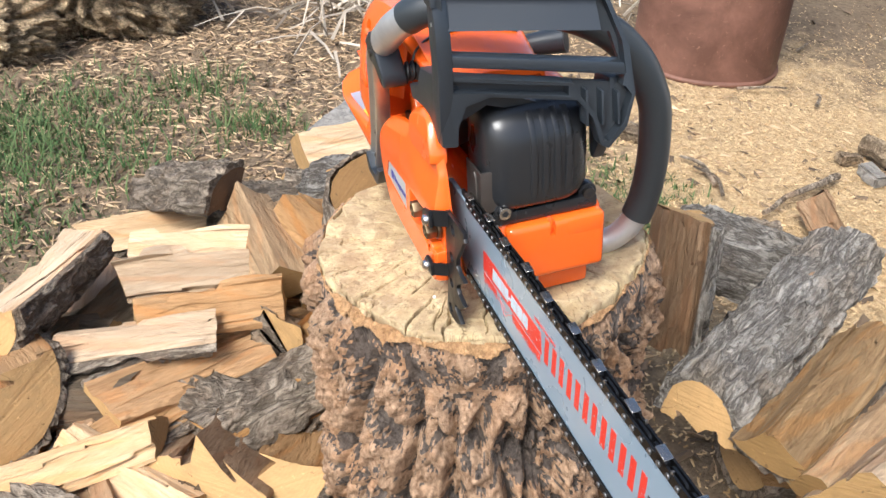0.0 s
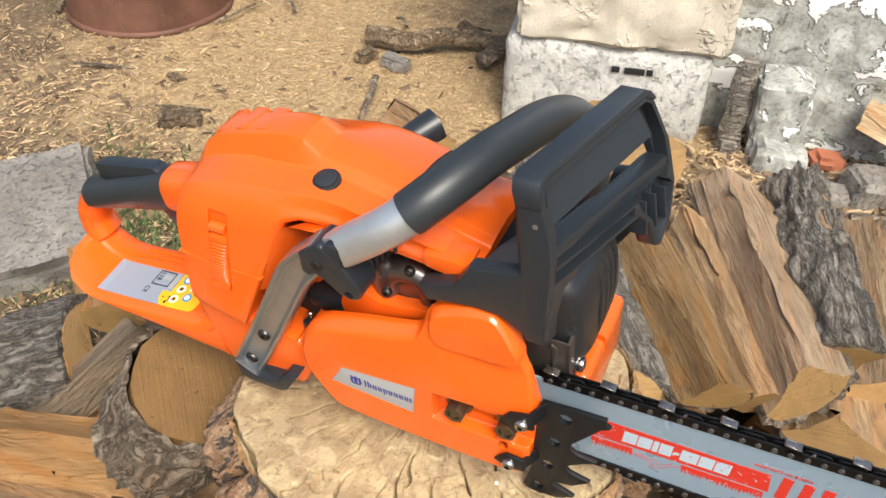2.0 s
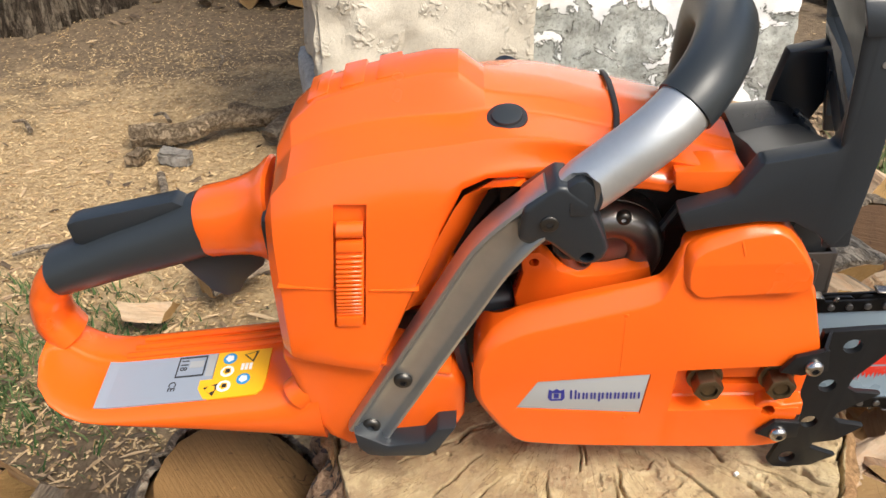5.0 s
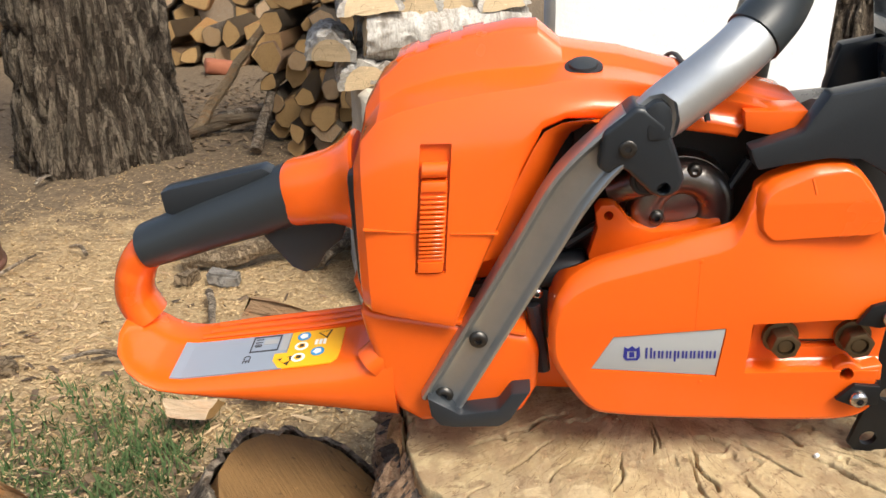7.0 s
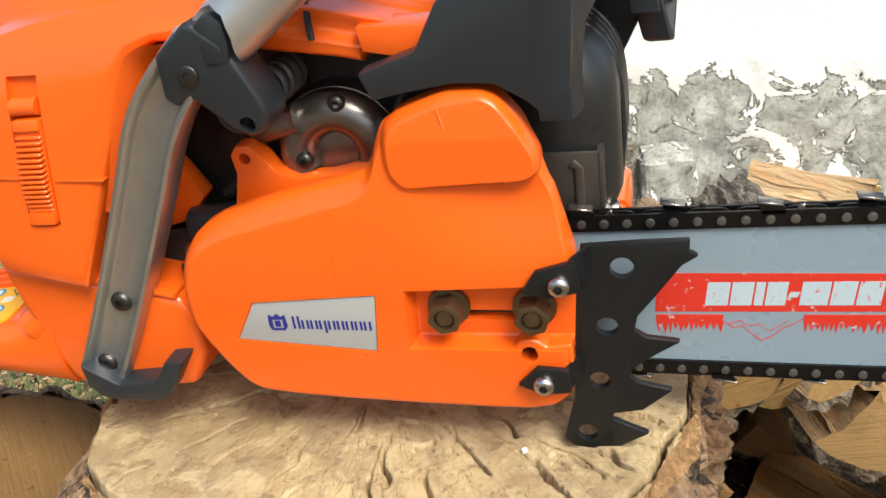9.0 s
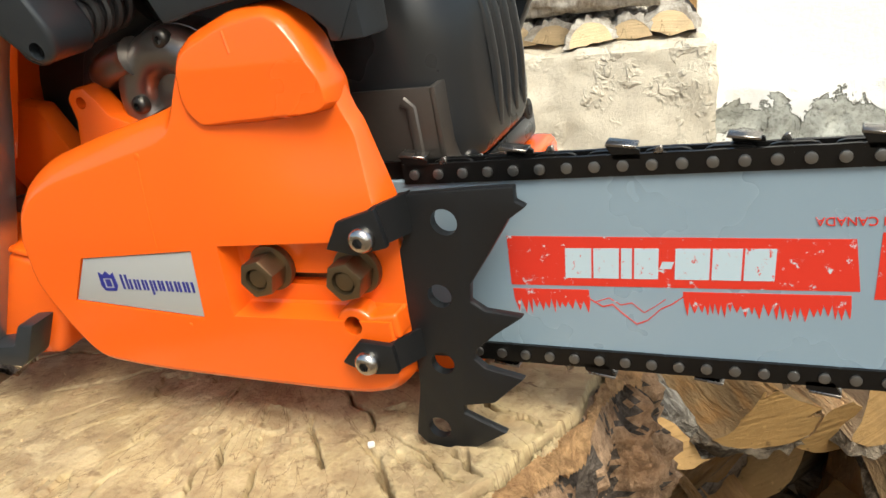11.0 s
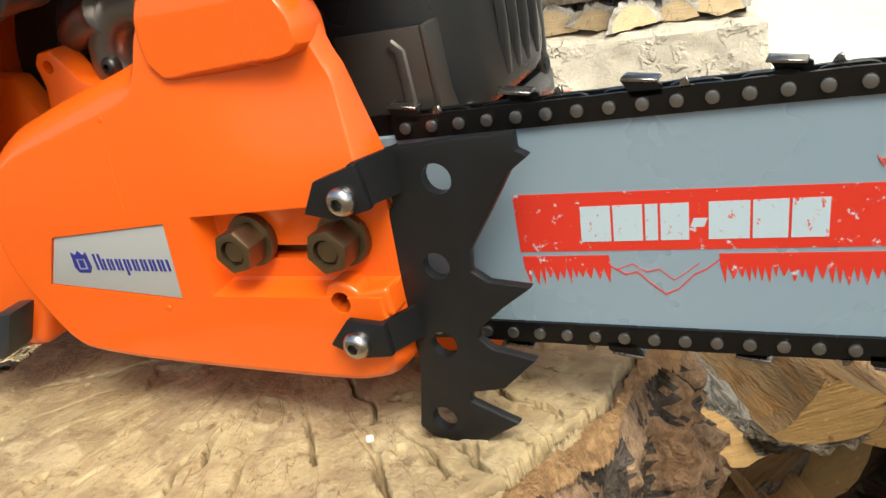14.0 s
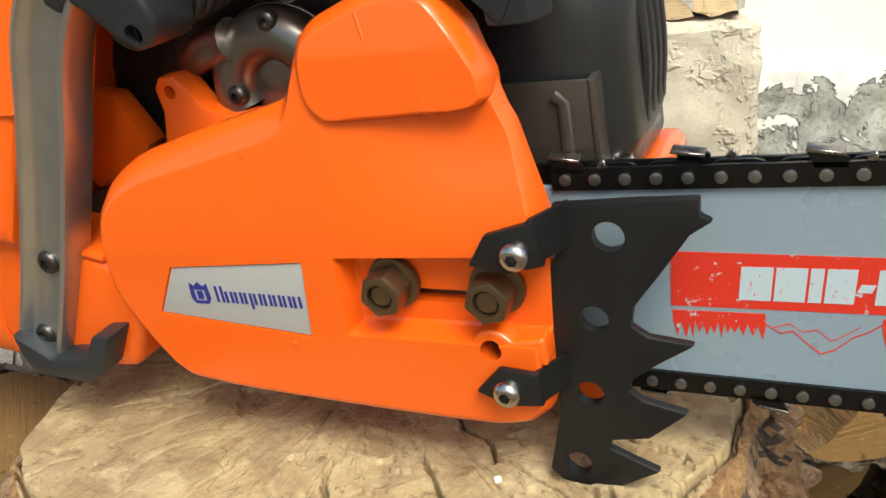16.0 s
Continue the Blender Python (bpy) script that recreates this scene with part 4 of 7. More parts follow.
def link_mesh(kind):
    if kind == "drive":
        bm = join(capsule(PITCH, 0.0041, yc - 0.0008, yc + 0.0008), prism([(0.002, -0.003), (0.0075, -0.003), (0.005, -0.009)], yc - 0.0007, yc + 0.0007))
        mats = [CHAIN]
    else:
        bm = join(strap(yc - 0.0037, yc - 0.0023), strap(yc + 0.0023, yc + 0.0037))
        n = len(bm.faces)
        bm = join(bm, rivets(yc - 0.0037))
        bm.faces.ensure_lookup_table()
        for f in list(bm.faces)[n:]:
            f.material_index = 1
        if kind != "tie":
            s = -1 if kind == "near" else 1
            n = len(bm.faces)
            y0 = yc + s * 0.0037
            bm = join(bm, prism([(-0.0030, 0.0020), (0.0058, 0.0020), (0.0058, 0.0048), (0.0040, 0.0060), (-0.0042, 0.0074), (-0.0052, 0.0068), (-0.0040, 0.0045)], min(y0, y0 - s * 0.0013), max(y0, y0 - s * 0.0013)))
            n = len(bm.faces)
            top = prism([(-0.0055, 0.0069), (0.0048, 0.0054), (0.0050, 0.0064), (-0.0050, 0.0080)], min(y0 + s * 0.0002, yc - s * 0.0020), max(y0 + s * 0.0002, yc - s * 0.0020), 0.0002, 1)
            gauge = prism([(0.0095, 0.003), (0.0135, 0.003), (0.0130, 0.0062), (0.0112, 0.0056)], min(y0, y0 - s * 0.0016), max(y0, y0 - s * 0.0016), 0.0003, 1)
            bm = join(bm, top, gauge)
            bm.faces.ensure_lookup_table()
            for f in list(bm.faces)[n:]:
                f.material_index = 2
        mats = [CHAIN, RIVET, CUTTER]
    smooth(bm)
    me = bpy.data.meshes.new("chain_link")
    bm.to_mesh(me)
    bm.free()
    for m in mats:
        me.materials.append(m)
    return me


LINKS = {k: link_mesh(k) for k in ("drive", "tie", "near", "far")}
base = chain.matrix_basis.inverted()
for i in range(1, len(run) - 1):
    kind = "drive" if i % 2 else ("tie" if i % 4 == 0 else ("near" if i % 8 == 2 else "far"))
    d = run[i + 1] - run[i]
    o = new("chain_link", LINKS[kind])
    o.parent = chain
    o.matrix_basis = base @ Matrix.Translation((run[i].x, 0, run[i].y)) @ Matrix.Rotation(-math.atan2(d.y, d.x), 4, "Y")

# bumper spike
SPK = [(0.0945, 0.5358), (0.119, 0.5372), (0.1383, 0.5378), (0.1380, 0.5325), (0.1415, 0.5305), (0.1350, 0.5262), (0.1255, 0.5130), (0.1168, 0.5015), (0.1155, 0.4945), (0.1205, 0.4908), (0.1344, 0.4888),
       (0.1233, 0.4815), (0.1140, 0.4743), (0.1128, 0.4705), (0.1165, 0.4667), (0.1310, 0.4630), (0.1180, 0.4518), (0.1052, 0.4495), (0.1044, 0.4458), (0.1110, 0.4425), (0.1205, 0.4382), (0.1057, 0.4295), (0.0960, 0.4280), (0.0860, 0.4300), (0.0820, 0.4343),
       (0.0879, 0.4571), (0.0890, 0.4674), (0.0880, 0.4740), (0.0862, 0.4870), (0.0866, 0.4919), (0.0898, 0.5115), (0.0940, 0.5190)]
holes = [disc((x, 0.03, z), (0, -1, 0), r, 0.04, 20) for x, z, r in ((0.1112, 0.5255, 0.0050), (0.1040, 0.4966, 0.0047), (0.0997, 0.4680, 0.0047), (0.0928, 0.4382, 0.0047))]
spike = part("bumper_spike", cut(prism(SPK, 0.0096, 0.0134, 0.0008, 2), *holes), SPIKE, saw, "black toothed steel bumper spike")
for pts in ([(0.0705, 0.5215), (0.0770, 0.5318), (0.0930, 0.5365), (0.0950, 0.522), (0.082, 0.5190)], [(0.0655, 0.4748), (0.0745, 0.4842), (0.0880, 0.4828), (0.0885, 0.4712), (0.0760, 0.4700)]):
    part("spike_ear", prism(pts, -0.0042, -0.0012, 0.0008), SPIKE, spike)
    part("spike_bend", loft([[Vector((pts[2][0] - 0.002, y, z)) for y, z in ((-0.0042, pts[2][1]), (-0.0012, pts[2][1]), (-0.0012, pts[3][1]), (-0.0042, pts[3][1]))], [Vector((pts[2][0] + 0.006, y, z)) for y, z in ((0.0100, pts[2][1]), (0.0132, pts[2][1]), (0.0132, pts[3][1]), (0.0100, pts[3][1]))]]), SPIKE, spike)
for at in ((0.0866, -0.0042, 0.5258), (0.0770, -0.0042, 0.4760)):
    screw(spike, at, 0.0048, CHROME, proud=0.0042)

# crankcase, tank and base
body = part("crankcase", prism([(-0.200, 0.528), (-0.186, 0.530), (-0.137, 0.5195), (-0.094, 0.512), (-0.086, 0.53), (0.06, 0.53), (0.10, 0.5165), (0.106, 0.505), (0.106, 0.474), (0.094, 0.457), (0.05, 0.447), (-0.07, 0.446), (-0.165, 0.452), (-0.180, 0.470)], 0.050, 0.145, 0.006, 3), ORANGE, saw, "orange crankcase and fuel tank")
part("tank_side", prism([(-0.190, 0.529), (-0.137, 0.5185), (-0.0965, 0.5095), (-0.091, 0.500), (-0.0925, 0.476), (-0.102, 0.4575), (-0.160, 0.452), (-0.172, 0.461), (-0.181, 0.482)], 0.012, 0.130, 0.007, 3), ORANGE, body)
part("seam_rib", prism([(-0.178, 0.5305), (-0.137, 0.5215), (-0.098, 0.5125), (-0.098, 0.5095), (-0.137, 0.5180), (-0.178, 0.5275)], 0.0112, 0.05, 0.002), ORANGE, body)
part("foot_pad", prism([(-0.1545, 0.4790), (-0.1530, 0.4660), (-0.1480, 0.4595), (-0.1400, 0.4580), (-0.1150, 0.4580), (-0.1085, 0.4625), (-0.0965, 0.4815), (-0.1075, 0.4805), (-0.1150, 0.4695), (-0.1300, 0.4680), (-0.1360, 0.4670)], -0.001, 0.03, 0.002), BLACK, body, "dark rubber foot pad")
part("base_foot", box(-0.06, 0.09, 0.055, 0.14, 0.431, 0.452, 0.004), ORANGE, body)
part("front_step", cut(box(0.085, 0.112, 0.056, 0.1445, 0.4605, 0.5135, 0.006, 3), box(0.10, 0.12, 0.094, 0.0985, 0.50, 0.52)), ORANGE, body)
part("front_lip", box(0.084, 0.1125, 0.1085, 0.142, 0.496, 0.5115, 0.003), ORANGE, body)
# engine seen in the gaps
eng = part("engine_block", prism([(-0.125, 0.515), (-0.065, 0.520), (0.075, 0.52), (0.075, 0.600), (-0.02, 0.620), (-0.085, 0.620), (-0.11, 0.585)], 0.062, 0.112, 0.004), ENGINE, saw, "black engine castings with an oily drum cover")
part("cylinder_shroud", box(-0.070, 0.034, 0.056, 0.070, 0.570, 0.622, 0.004), ENGINE, eng)
drum_path = [Vector((-0.013 + 0.0185 * math.cos(radians(a)), 0.046, 0.570 + 0.0185 * math.sin(radians(a)))) for a in range(-35, 206, 10)]
drum = part("drum_cover", sweep(drum_path, (0.013, 0.0100), 16, square=2.4), DRUM, eng, "oily cast metal drum cover")
part("drum_plate", disc((-0.013, 0.062, 0.570), (0, -1, 0), 0.030, 0.018, 40, 0.005), DRUM, eng)
part("drum_lobe", tube(spline([(-0.050, 0.044, 0.581), (-0.040, 0.040, 0.585), (-0.026, 0.038, 0.588)], 5), [0.0075] * 10 + [0.0085], 14), DRUM, eng)
part("drum_hub", disc((-0.013, 0.046, 0.569), (0, -1, 0), 0.0125, 0.006, 30, 0.002), DRUM, eng)
for at in ((-0.008, 0.036, 0.5940), (-0.027, 0.034, 0.5690)):
    screw(eng, at, 0.0040, DARKSCREW)
part("intake_boot", tube(spline([(-0.075, 0.066, 0.565), (-0.055, 0.06, 0.59), (-0.03, 0.062, 0.605)], 6), 0.012), ENGINE, eng)
arm = cut(prism([(-0.0600, 0.5750), (-0.0570, 0.5792), (-0.0500, 0.5795), (-0.0455, 0.5745), (-0.0410, 0.5675), (-0.0300, 0.5630), (-0.0150, 0.5635), (0.0060, 0.5680), (0.0080, 0.5600), (-0.0200, 0.5520), (-0.0620, 0.5400), (-0.0635, 0.5500), (-0.0590, 0.5660)], 0.028, 0.040, 0.0018), disc((-0.0531, 0.05, 0.5732), (0, -1, 0), 0.0026, 0.04, 14))
part("inner_guard", arm, ORANGE, eng, "orange inner guard with an eyelet")
lip = [(-0.121, 0.556), (-0.110, 0.577), (-0.100, 0.597), (-0.090, 0.617), (-0.0845, 0.6255), (-0.076, 0.6295), (-0.062, 0.6300)]
part("recess_wall", loft([[Vector((x - 0.0025, 0.0115, z + 0.0015)), Vector((x + 0.011, 0.034, z - 0.004)), Vector((x + 0.012, 0.034, z - 0.007)), Vector((x + 0.002, 0.0140, z - 0.0006))] for x, z in lip]), ORANGE, eng)
part("inner_wall", prism([(-0.1165, 0.5720), (-0.1003, 0.5690), (-0.0880, 0.5470), (-0.1000, 0.5340), (-0.1251, 0.5270), (-0.1330, 0.5380)], 0.046, 0.058, 0.003), ORANGE, eng)
part("gap_gasket", tube([Vector(p) for p in ((-0.075, 0.044, 0.549), (-0.053, 0.044, 0.5635), (0.013, 0.044, 0.581), (0.022, 0.044, 0.596))], 0.0028, 8), BLACK, eng)
# black plate added so the gap between handle and cover stays dark
part("dark_gap_plate", prism([(-0.142, 0.492), (-0.132, 0.527), (-0.104, 0.531), (-0.084, 0.522), (-0.084, 0.490)], 0.040, 0.046, 0.002), ENGINE, eng)
part("av_mount", disc((-0.097, 0.045, 0.532), (1, 0, 0.1), 0.010, 0.034, 18, 0.002), BLACK, eng)
part("tie_rod", tube([Vector((-0.094, 0.025, 0.522)), Vector((-0.090, 0.022, 0.495)), Vector((-0.089, 0.020, 0.482))], 0.004, 8), BLACK, eng)
screw(eng, (-0.0915, 0.027, 0.5285), 0.0032, CHROME)

def sheared(bm):
    """Leans a piece with the wall of the top cover."""
    for v in bm.verts:
        v.co.x += -0.003 + 0.10 * (v.co.z - 0.588)
        v.co.y += 0.13 * (v.co.z - 0.585)
    return bm


# top cover: filter housing and cylinder cover
#   station: x, bottom z, near wall y, shoulder z, middle z at y 0.045, crest z, far wall y
TOP = [(-0.1875, 0.536, 0.022, 0.585, 0.594, 0.598, 0.121), (-0.186, 0.532, 0.016, 0.600, 0.611, 0.614, 0.127), (-0.181, 0.530, 0.011, 0.612, 0.624, 0.632, 0.131), (-0.172, 0.528, 0.0095, 0.620, 0.635, 0.646, 0.132), (-0.158, 0.525, 0.009, 0.6245, 0.642, 0.657, 0.132),
       (-0.137, 0.520, 0.009, 0.6285, 0.647, 0.663, 0.132), (-0.118, 0.562, 0.009, 0.6315, 0.6495, 0.667, 0.132), (-0.100, 0.600, 0.0095, 0.634, 0.6505, 0.670, 0.132), (-0.088, 0.624, 0.011, 0.6365, 0.6505, 0.6695, 0.132), (-0.076, 0.629, 0.0125, 0.6390, 0.6518, 0.659, 0.131),
       (-0.062, 0.628, 0.014, 0.6405, 0.6510, 0.6562, 0.130), (-0.045, 0.624, 0.016, 0.6390, 0.6482, 0.6532, 0.129), (-0.022, 0.6195, 0.018, 0.6345, 0.6420, 0.6460, 0.127), (0.000, 0.6155, 0.020, 0.6290, 0.6365, 0.6405, 0.125), (0.010, 0.6130, 0.021, 0.6265, 0.6338, 0.6375, 0.124), (0.014, 0.6190, 0.0215, 0.6255, 0.6326, 0.6362, 0.1235), (0.020, 0.6175, 0.022, 0.6240, 0.6310, 0.6345, 0.123), (0.033, 0.6150, 0.024, 0.6220, 0.6270, 0.6300, 0.121), (0.046, 0.616, 0.027, 0.6195, 0.6235, 0.6255, 0.117)]
rings = []
for x, zb, y0, zs, zm, zc, y1 in TOP:
    near = lambda z: y0 + max(-0.0075, min(0.0055, 0.13 * (z - 0.585)))
    loop = [(near(zb) + 0.006, zb), (near(zb) + 0.001, zb + 0.002), (near(zb + (zs - zb) * 0.4), zb + (zs - zb) * 0.4), (near(zs - 0.014), max(zs - 0.014, zb + (zs - zb) * 0.6)), (near(zs) + 0.003, zs - 0.001), (0.0255, zs + (zm - zs) * 0.5 + 0.0026), (0.0265, zs + (zm - zs) * 0.5 + 0.0029), (0.0275, zs + (zm - zs) * 0.5 + 0.0031), (0.046, zm - 0.0008), (0.0475, zm - 0.0004), (0.0485, zm + 0.0004), (0.0545, max(zm + 0.001, zc - 0.0016)), (0.0555, max(zm + 0.0012, zc - 0.0012)), (0.0570, max(zm + 0.0014, zc - 0.0008)), (0.066, zc), (0.076, zc), (0.084, zc - 0.002), (0.097, zm), (y1 - 0.003, zs), (y1, zs - 0.012), (y1, zb + (zs - zb) * 0.4), (y1 - 0.001, zb + 0.002), (y1 - 0.006, zb)]
    rings.append([Vector((x, p[0], p[1])) for p in chaikin([Vector((a, b, 0)) for a, b in loop], 2)])
top = part("top_cover", cut(loft(rings), sheared(box(-0.1495, -0.1335, -0.02, 0.0135, 0.5535, 0.6215))), ORANGE, saw, "glossy orange engine top cover", 22)
part("slider_body", sheared(cut(box(-0.1485, -0.1345, 0.0070, 0.02, 0.5545, 0.6035, 0.002), box(-0.16, -0.12, 0.0, 0.0088, 0.5605, 0.5985))), ORANGE, top)
for k in range(16):
    part("slider_rib", sheared(box(-0.1480, -0.1350, 0.0048 + 0.00006 * (k - 7.5) ** 2, 0.012, 0.5608 + 0.0024 * k, 0.5623 + 0.0024 * k, 0.0004, 1)), ORANGE, top)
part("slider_knob", sheared(tube([Vector((-0.1480, 0.0105, 0.6085)), Vector((-0.1350, 0.0105, 0.6085))], 0.0040, 12)), ORANGE, top)
part("cover_seam", prism([(-0.1815, 0.5790), (-0.153, 0.5765), (-0.153, 0.5759), (-0.1815, 0.5784)], 0.0072, 0.0110), ORANGE, top)
part("cover_seam", prism([(-0.136, 0.5755), (-0.1115, 0.5745), (-0.1118, 0.5739), (-0.136, 0.5749)], 0.0068, 0.0110), ORANGE, top)
for k, x in enumerate((-0.158, -0.140, -0.122)):
    zc = (0.6575, 0.6635, 0.667)[k]
    pad = box(-0.0060, 0.0060, 0.058, 0.084, -0.005, -0.0008, 0.0012)
    bmesh.ops.transform(pad, matrix=Matrix.Translation((x, 0, zc)) @ Matrix.Rotation(radians((-22, -12, -9)[k]), 4, "Y"), verts=pad.verts)
    part("vent_pad", pad, ORANGE, top)
part("cover_button", disc((-0.0656, 0.0425, 0.6478), (-0.02, -0.22, 0.97), 0.0074, 0.0052, 32, 0.0014), RUBBER, top, "dark round button")
part("button_seat", disc((-0.0656, 0.0425, 0.6468), (-0.02, -0.22, 0.97), 0.0098, 0.0044, 32, 0.001), INK, top)
part("cover_slit", sweep(spline([(-0.0068, 0.0195, 0.6262), (-0.0078, 0.0215, 0.6312), (-0.0098, 0.0270, 0.6362), (-0.0125, 0.0340, 0.6395), (-0.0140, 0.0400, 0.6412), (-0.0130, 0.0480, 0.6420), (-0.0122, 0.0570, 0.6440), (-0.0120, 0.0720, 0.6446), (-0.0118, 0.0860, 0.6435), (-0.0116, 0.1000, 0.6405), (-0.0115, 0.1160, 0.6350)], 5), (0.0015, 0.0011), 8, (1, 0, 0)), ENGINE, top)
part("front_flap", prism([(0.0125, 0.6195), (0.0335, 0.6150), (0.0425, 0.6265), (0.0420, 0.6290), (0.0110, 0.6300)], 0.0210, 0.040, 0.003), ORANGE, top)
start = part("starter_grip", tube([Vector((-0.084, 0.138, 0.592)), Vector((-0.074, 0.160, 0.596)), Vector((-0.058, 0.184, 0.602))], [0.009, 0.0110, 0.0135], 18), BLACK, saw, "dark tubular starter grip")
part("grip_hollow", disc((-0.0583, 0.1836, 0.6019), (0.55, 0.82, 0.2), 0.0108, 0.001, 18), ENGINE, start)
part("starter_housing", box(-0.13, 0.055, 0.125, 0.150, 0.452, 0.600, 0.012, 3), ORANGE, saw)

# rear tray and handle
RY = 0.070
#   station: x, lower edge z, top z, near edge y
TRAY = [(-0.3425, 0.4985, 0.5015, 0.040), (-0.3380, 0.4945, 0.4985, 0.024), (-0.3300, 0.4880, 0.4925, 0.0145), (-0.3210, 0.4815, 0.4862, 0.0115), (-0.3120, 0.4775, 0.4825, 0.0105), (-0.3000, 0.4748, 0.4815, 0.0105), (-0.2800, 0.4718, 0.4832, 0.0105),
        (-0.2400, 0.4672, 0.4870, 0.0105), (-0.2050, 0.4625, 0.4905, 0.0105), (-0.1930, 0.4605, 0.4930, 0.0108), (-0.1830, 0.4590, 0.4985, 0.0110), (-0.1740, 0.4575, 0.5090, 0.0110)]
rings = []
for x, ze, zt, y0 in TRAY:
    h = zt - ze
    k = (0.083 - y0) / 0.0725
    loop = [(y0 + 0.0035, ze), (y0 + 0.0004, ze + 0.22 * h), (y0, ze + 0.55 * h), (y0 + 0.0022, zt - 0.18 * h), (y0 + 0.0075, zt), (y0 + 0.020 * k, zt + 0.0007), (y0 + 0.0345 * k, zt + 0.0016), (y0 + 0.043 * k, zt + 0.0022), (y0 + 0.0465 * k, zt + 0.0040), (y0 + 0.056 * k, zt + 0.0052), (y0 + 0.067 * k, zt + 0.0042), (0.083, zt - 0.004), (0.081, ze - 0.004), (0.070, ze - 0.006), (y0 + 0.008, ze - 0.004)]
    rings.append([Vector((x, p[0], p[1])) for p in chaikin([Vector((a, b, 0)) for a, b in loop], 2)])
rear = part("rear_handle", loft(rings), ORANGE, saw, "orange rear handle with a flat foot tray")
for k in range(3):
    part("tray_ridge", sweep(spline([(-0.298 + 0.004 * k, 0.0580 + 0.0062 * k, 0.4862 + 0.0006 * k), (-0.26, 0.0580 + 0.0062 * k, 0.4898 + 0.0006 * k), (-0.22, 0.0580 + 0.0062 * k, 0.4936 + 0.0006 * k), (-0.190, 0.0580 + 0.0062 * k, 0.4985)], 5), (0.0020, 0.0018), 8), ORANGE, rear)
part("tank_fillet", sweep(spline([(-0.188, 0.020, 0.4890), (-0.180, 0.022, 0.4960), (-0.174, 0.026, 0.5060), (-0.170, 0.032, 0.5180)], 5), [(0.010, 0.010)] * 15 + [(0.008, 0.008)], 14), ORANGE, rear)
post = spline([(-0.195, RY, 0.580), (-0.210, RY, 0.579), (-0.228, RY, 0.5765), (-0.250, RY, 0.5680), (-0.280, RY, 0.5590), (-0.308, RY, 0.5500), (-0.326, RY, 0.5420), (-0.336, RY, 0.5290), (-0.3400, RY, 0.5120), (-0.3345, RY, 0.4965)], 5)
size = []
for p in post:
    u = (p.x + 0.34) / 0.145
    size.append((0.0150 if p.z > 0.53 else 0.0165, 0.0115 + 0.0050 * max(0, min(1, (u - 0.15) / 0.8))))
size[:3] = [(0.017, 0.018), (0.017, 0.0175), (0.0165, 0.017)]
part("handle_loop", sweep(post, size, 20), ORANGE, rear)
gp = spline([(-0.3255, RY, 0.5455), (-0.305, RY, 0.5520), (-0.280, RY, 0.5605), (-0.255, RY, 0.5680), (-0.2300, RY, 0.5765)], 5)
part("handle_grip", sweep(gp, [(0.0168, 0.0132 + 0.0052 * i / 20) for i in range(len(gp))], 22, square=2.3), RUBBER, rear, "dark grey rubber grip")
part("throttle_lock", prism([(-0.309, 0.5815), (-0.303, 0.5835), (-0.246, 0.5945), (-0.240, 0.5910), (-0.270, 0.5770), (-0.300, 0.5660), (-0.308, 0.5680)], RY - 0.0065, RY + 0.0065, 0.002), BLACK, rear, "dark throttle lock lever")
part("throttle_trigger", prism([(-0.254, 0.5550), (-0.235, 0.5620), (-0.200, 0.5600), (-0.204, 0.5480), (-0.215, 0.5390), (-0.2215, 0.5290), (-0.2290, 0.5258), (-0.2370, 0.5300), (-0.2460, 0.5430)], RY - 0.006, RY + 0.006, 0.002), BLACK, rear, "dark trigger")
rings = []
for x, zc, hz, hy in ((-0.2335, 0.5760, 0.0178, 0.0165), (-0.2305, 0.5765, 0.0192, 0.0176), (-0.2200, 0.5780, 0.0198, 0.0180), (-0.2090, 0.5795, 0.0212, 0.0188), (-0.2020, 0.5800, 0.0238, 0.0205), (-0.1965, 0.5802, 0.0272, 0.0240), (-0.1925, 0.5805, 0.0302, 0.0275), (-0.1905, 0.5805, 0.0310, 0.0282), (-0.1888, 0.5800, 0.0300, 0.0272)):
    ring = []
    for k in range(28):
        a = 2 * math.pi * k / 28
        c, q = math.cos(a), math.sin(a)
        ring.append(Vector((x - 0.10 * hz * q, RY + hy * math.copysign(abs(c) ** 0.75, c), zc + hz * math.copysign(abs(q) ** 0.75, q))))
    rings.append(ring)
part("handle_root", loft(rings), ORANGE, rear)
part("handle_neck", box(-0.193, -0.176, 0.035, 0.125, 0.53, 0.60, 0.005), BLACK, rear)


# label on the tray
def tray_point(x, v):
    """x along the tray, v from the near edge (0) to the ridge (1), lifted clear of the plastic."""
    zt = float(np.interp(x, [t[0] for t in TRAY], [t[2] for t in TRAY]))
    y = 0.0190 + v * 0.0350
    return Vector((x, y, zt + 0.0004 + 0.064 * (y - 0.0185)))


def tray_patch(name, corners, material, parent, lift=0.0):
    """corners: (x, v) pairs, drawn as a thin skin that follows the tray."""
    bm = bmesh.new()
    n = Vector((-0.095, -0.064, 0.993))
    top_ = [bm.verts.new(tray_point(x, v) + n * (0.0005 + lift)) for x, v in corners]
    low_ = [bm.verts.new(tray_point(x, v) - n * 0.0004) for x, v in corners]
    bm.faces.new(top_)
    for i in range(len(corners)):
        j = (i + 1) % len(corners)
        bm.faces.new((top_[i], low_[i], low_[j], top_[j]))
    bmesh.ops.recalc_face_normals(bm, faces=bm.faces)
    return part(name, bm, material, parent, flat=True)


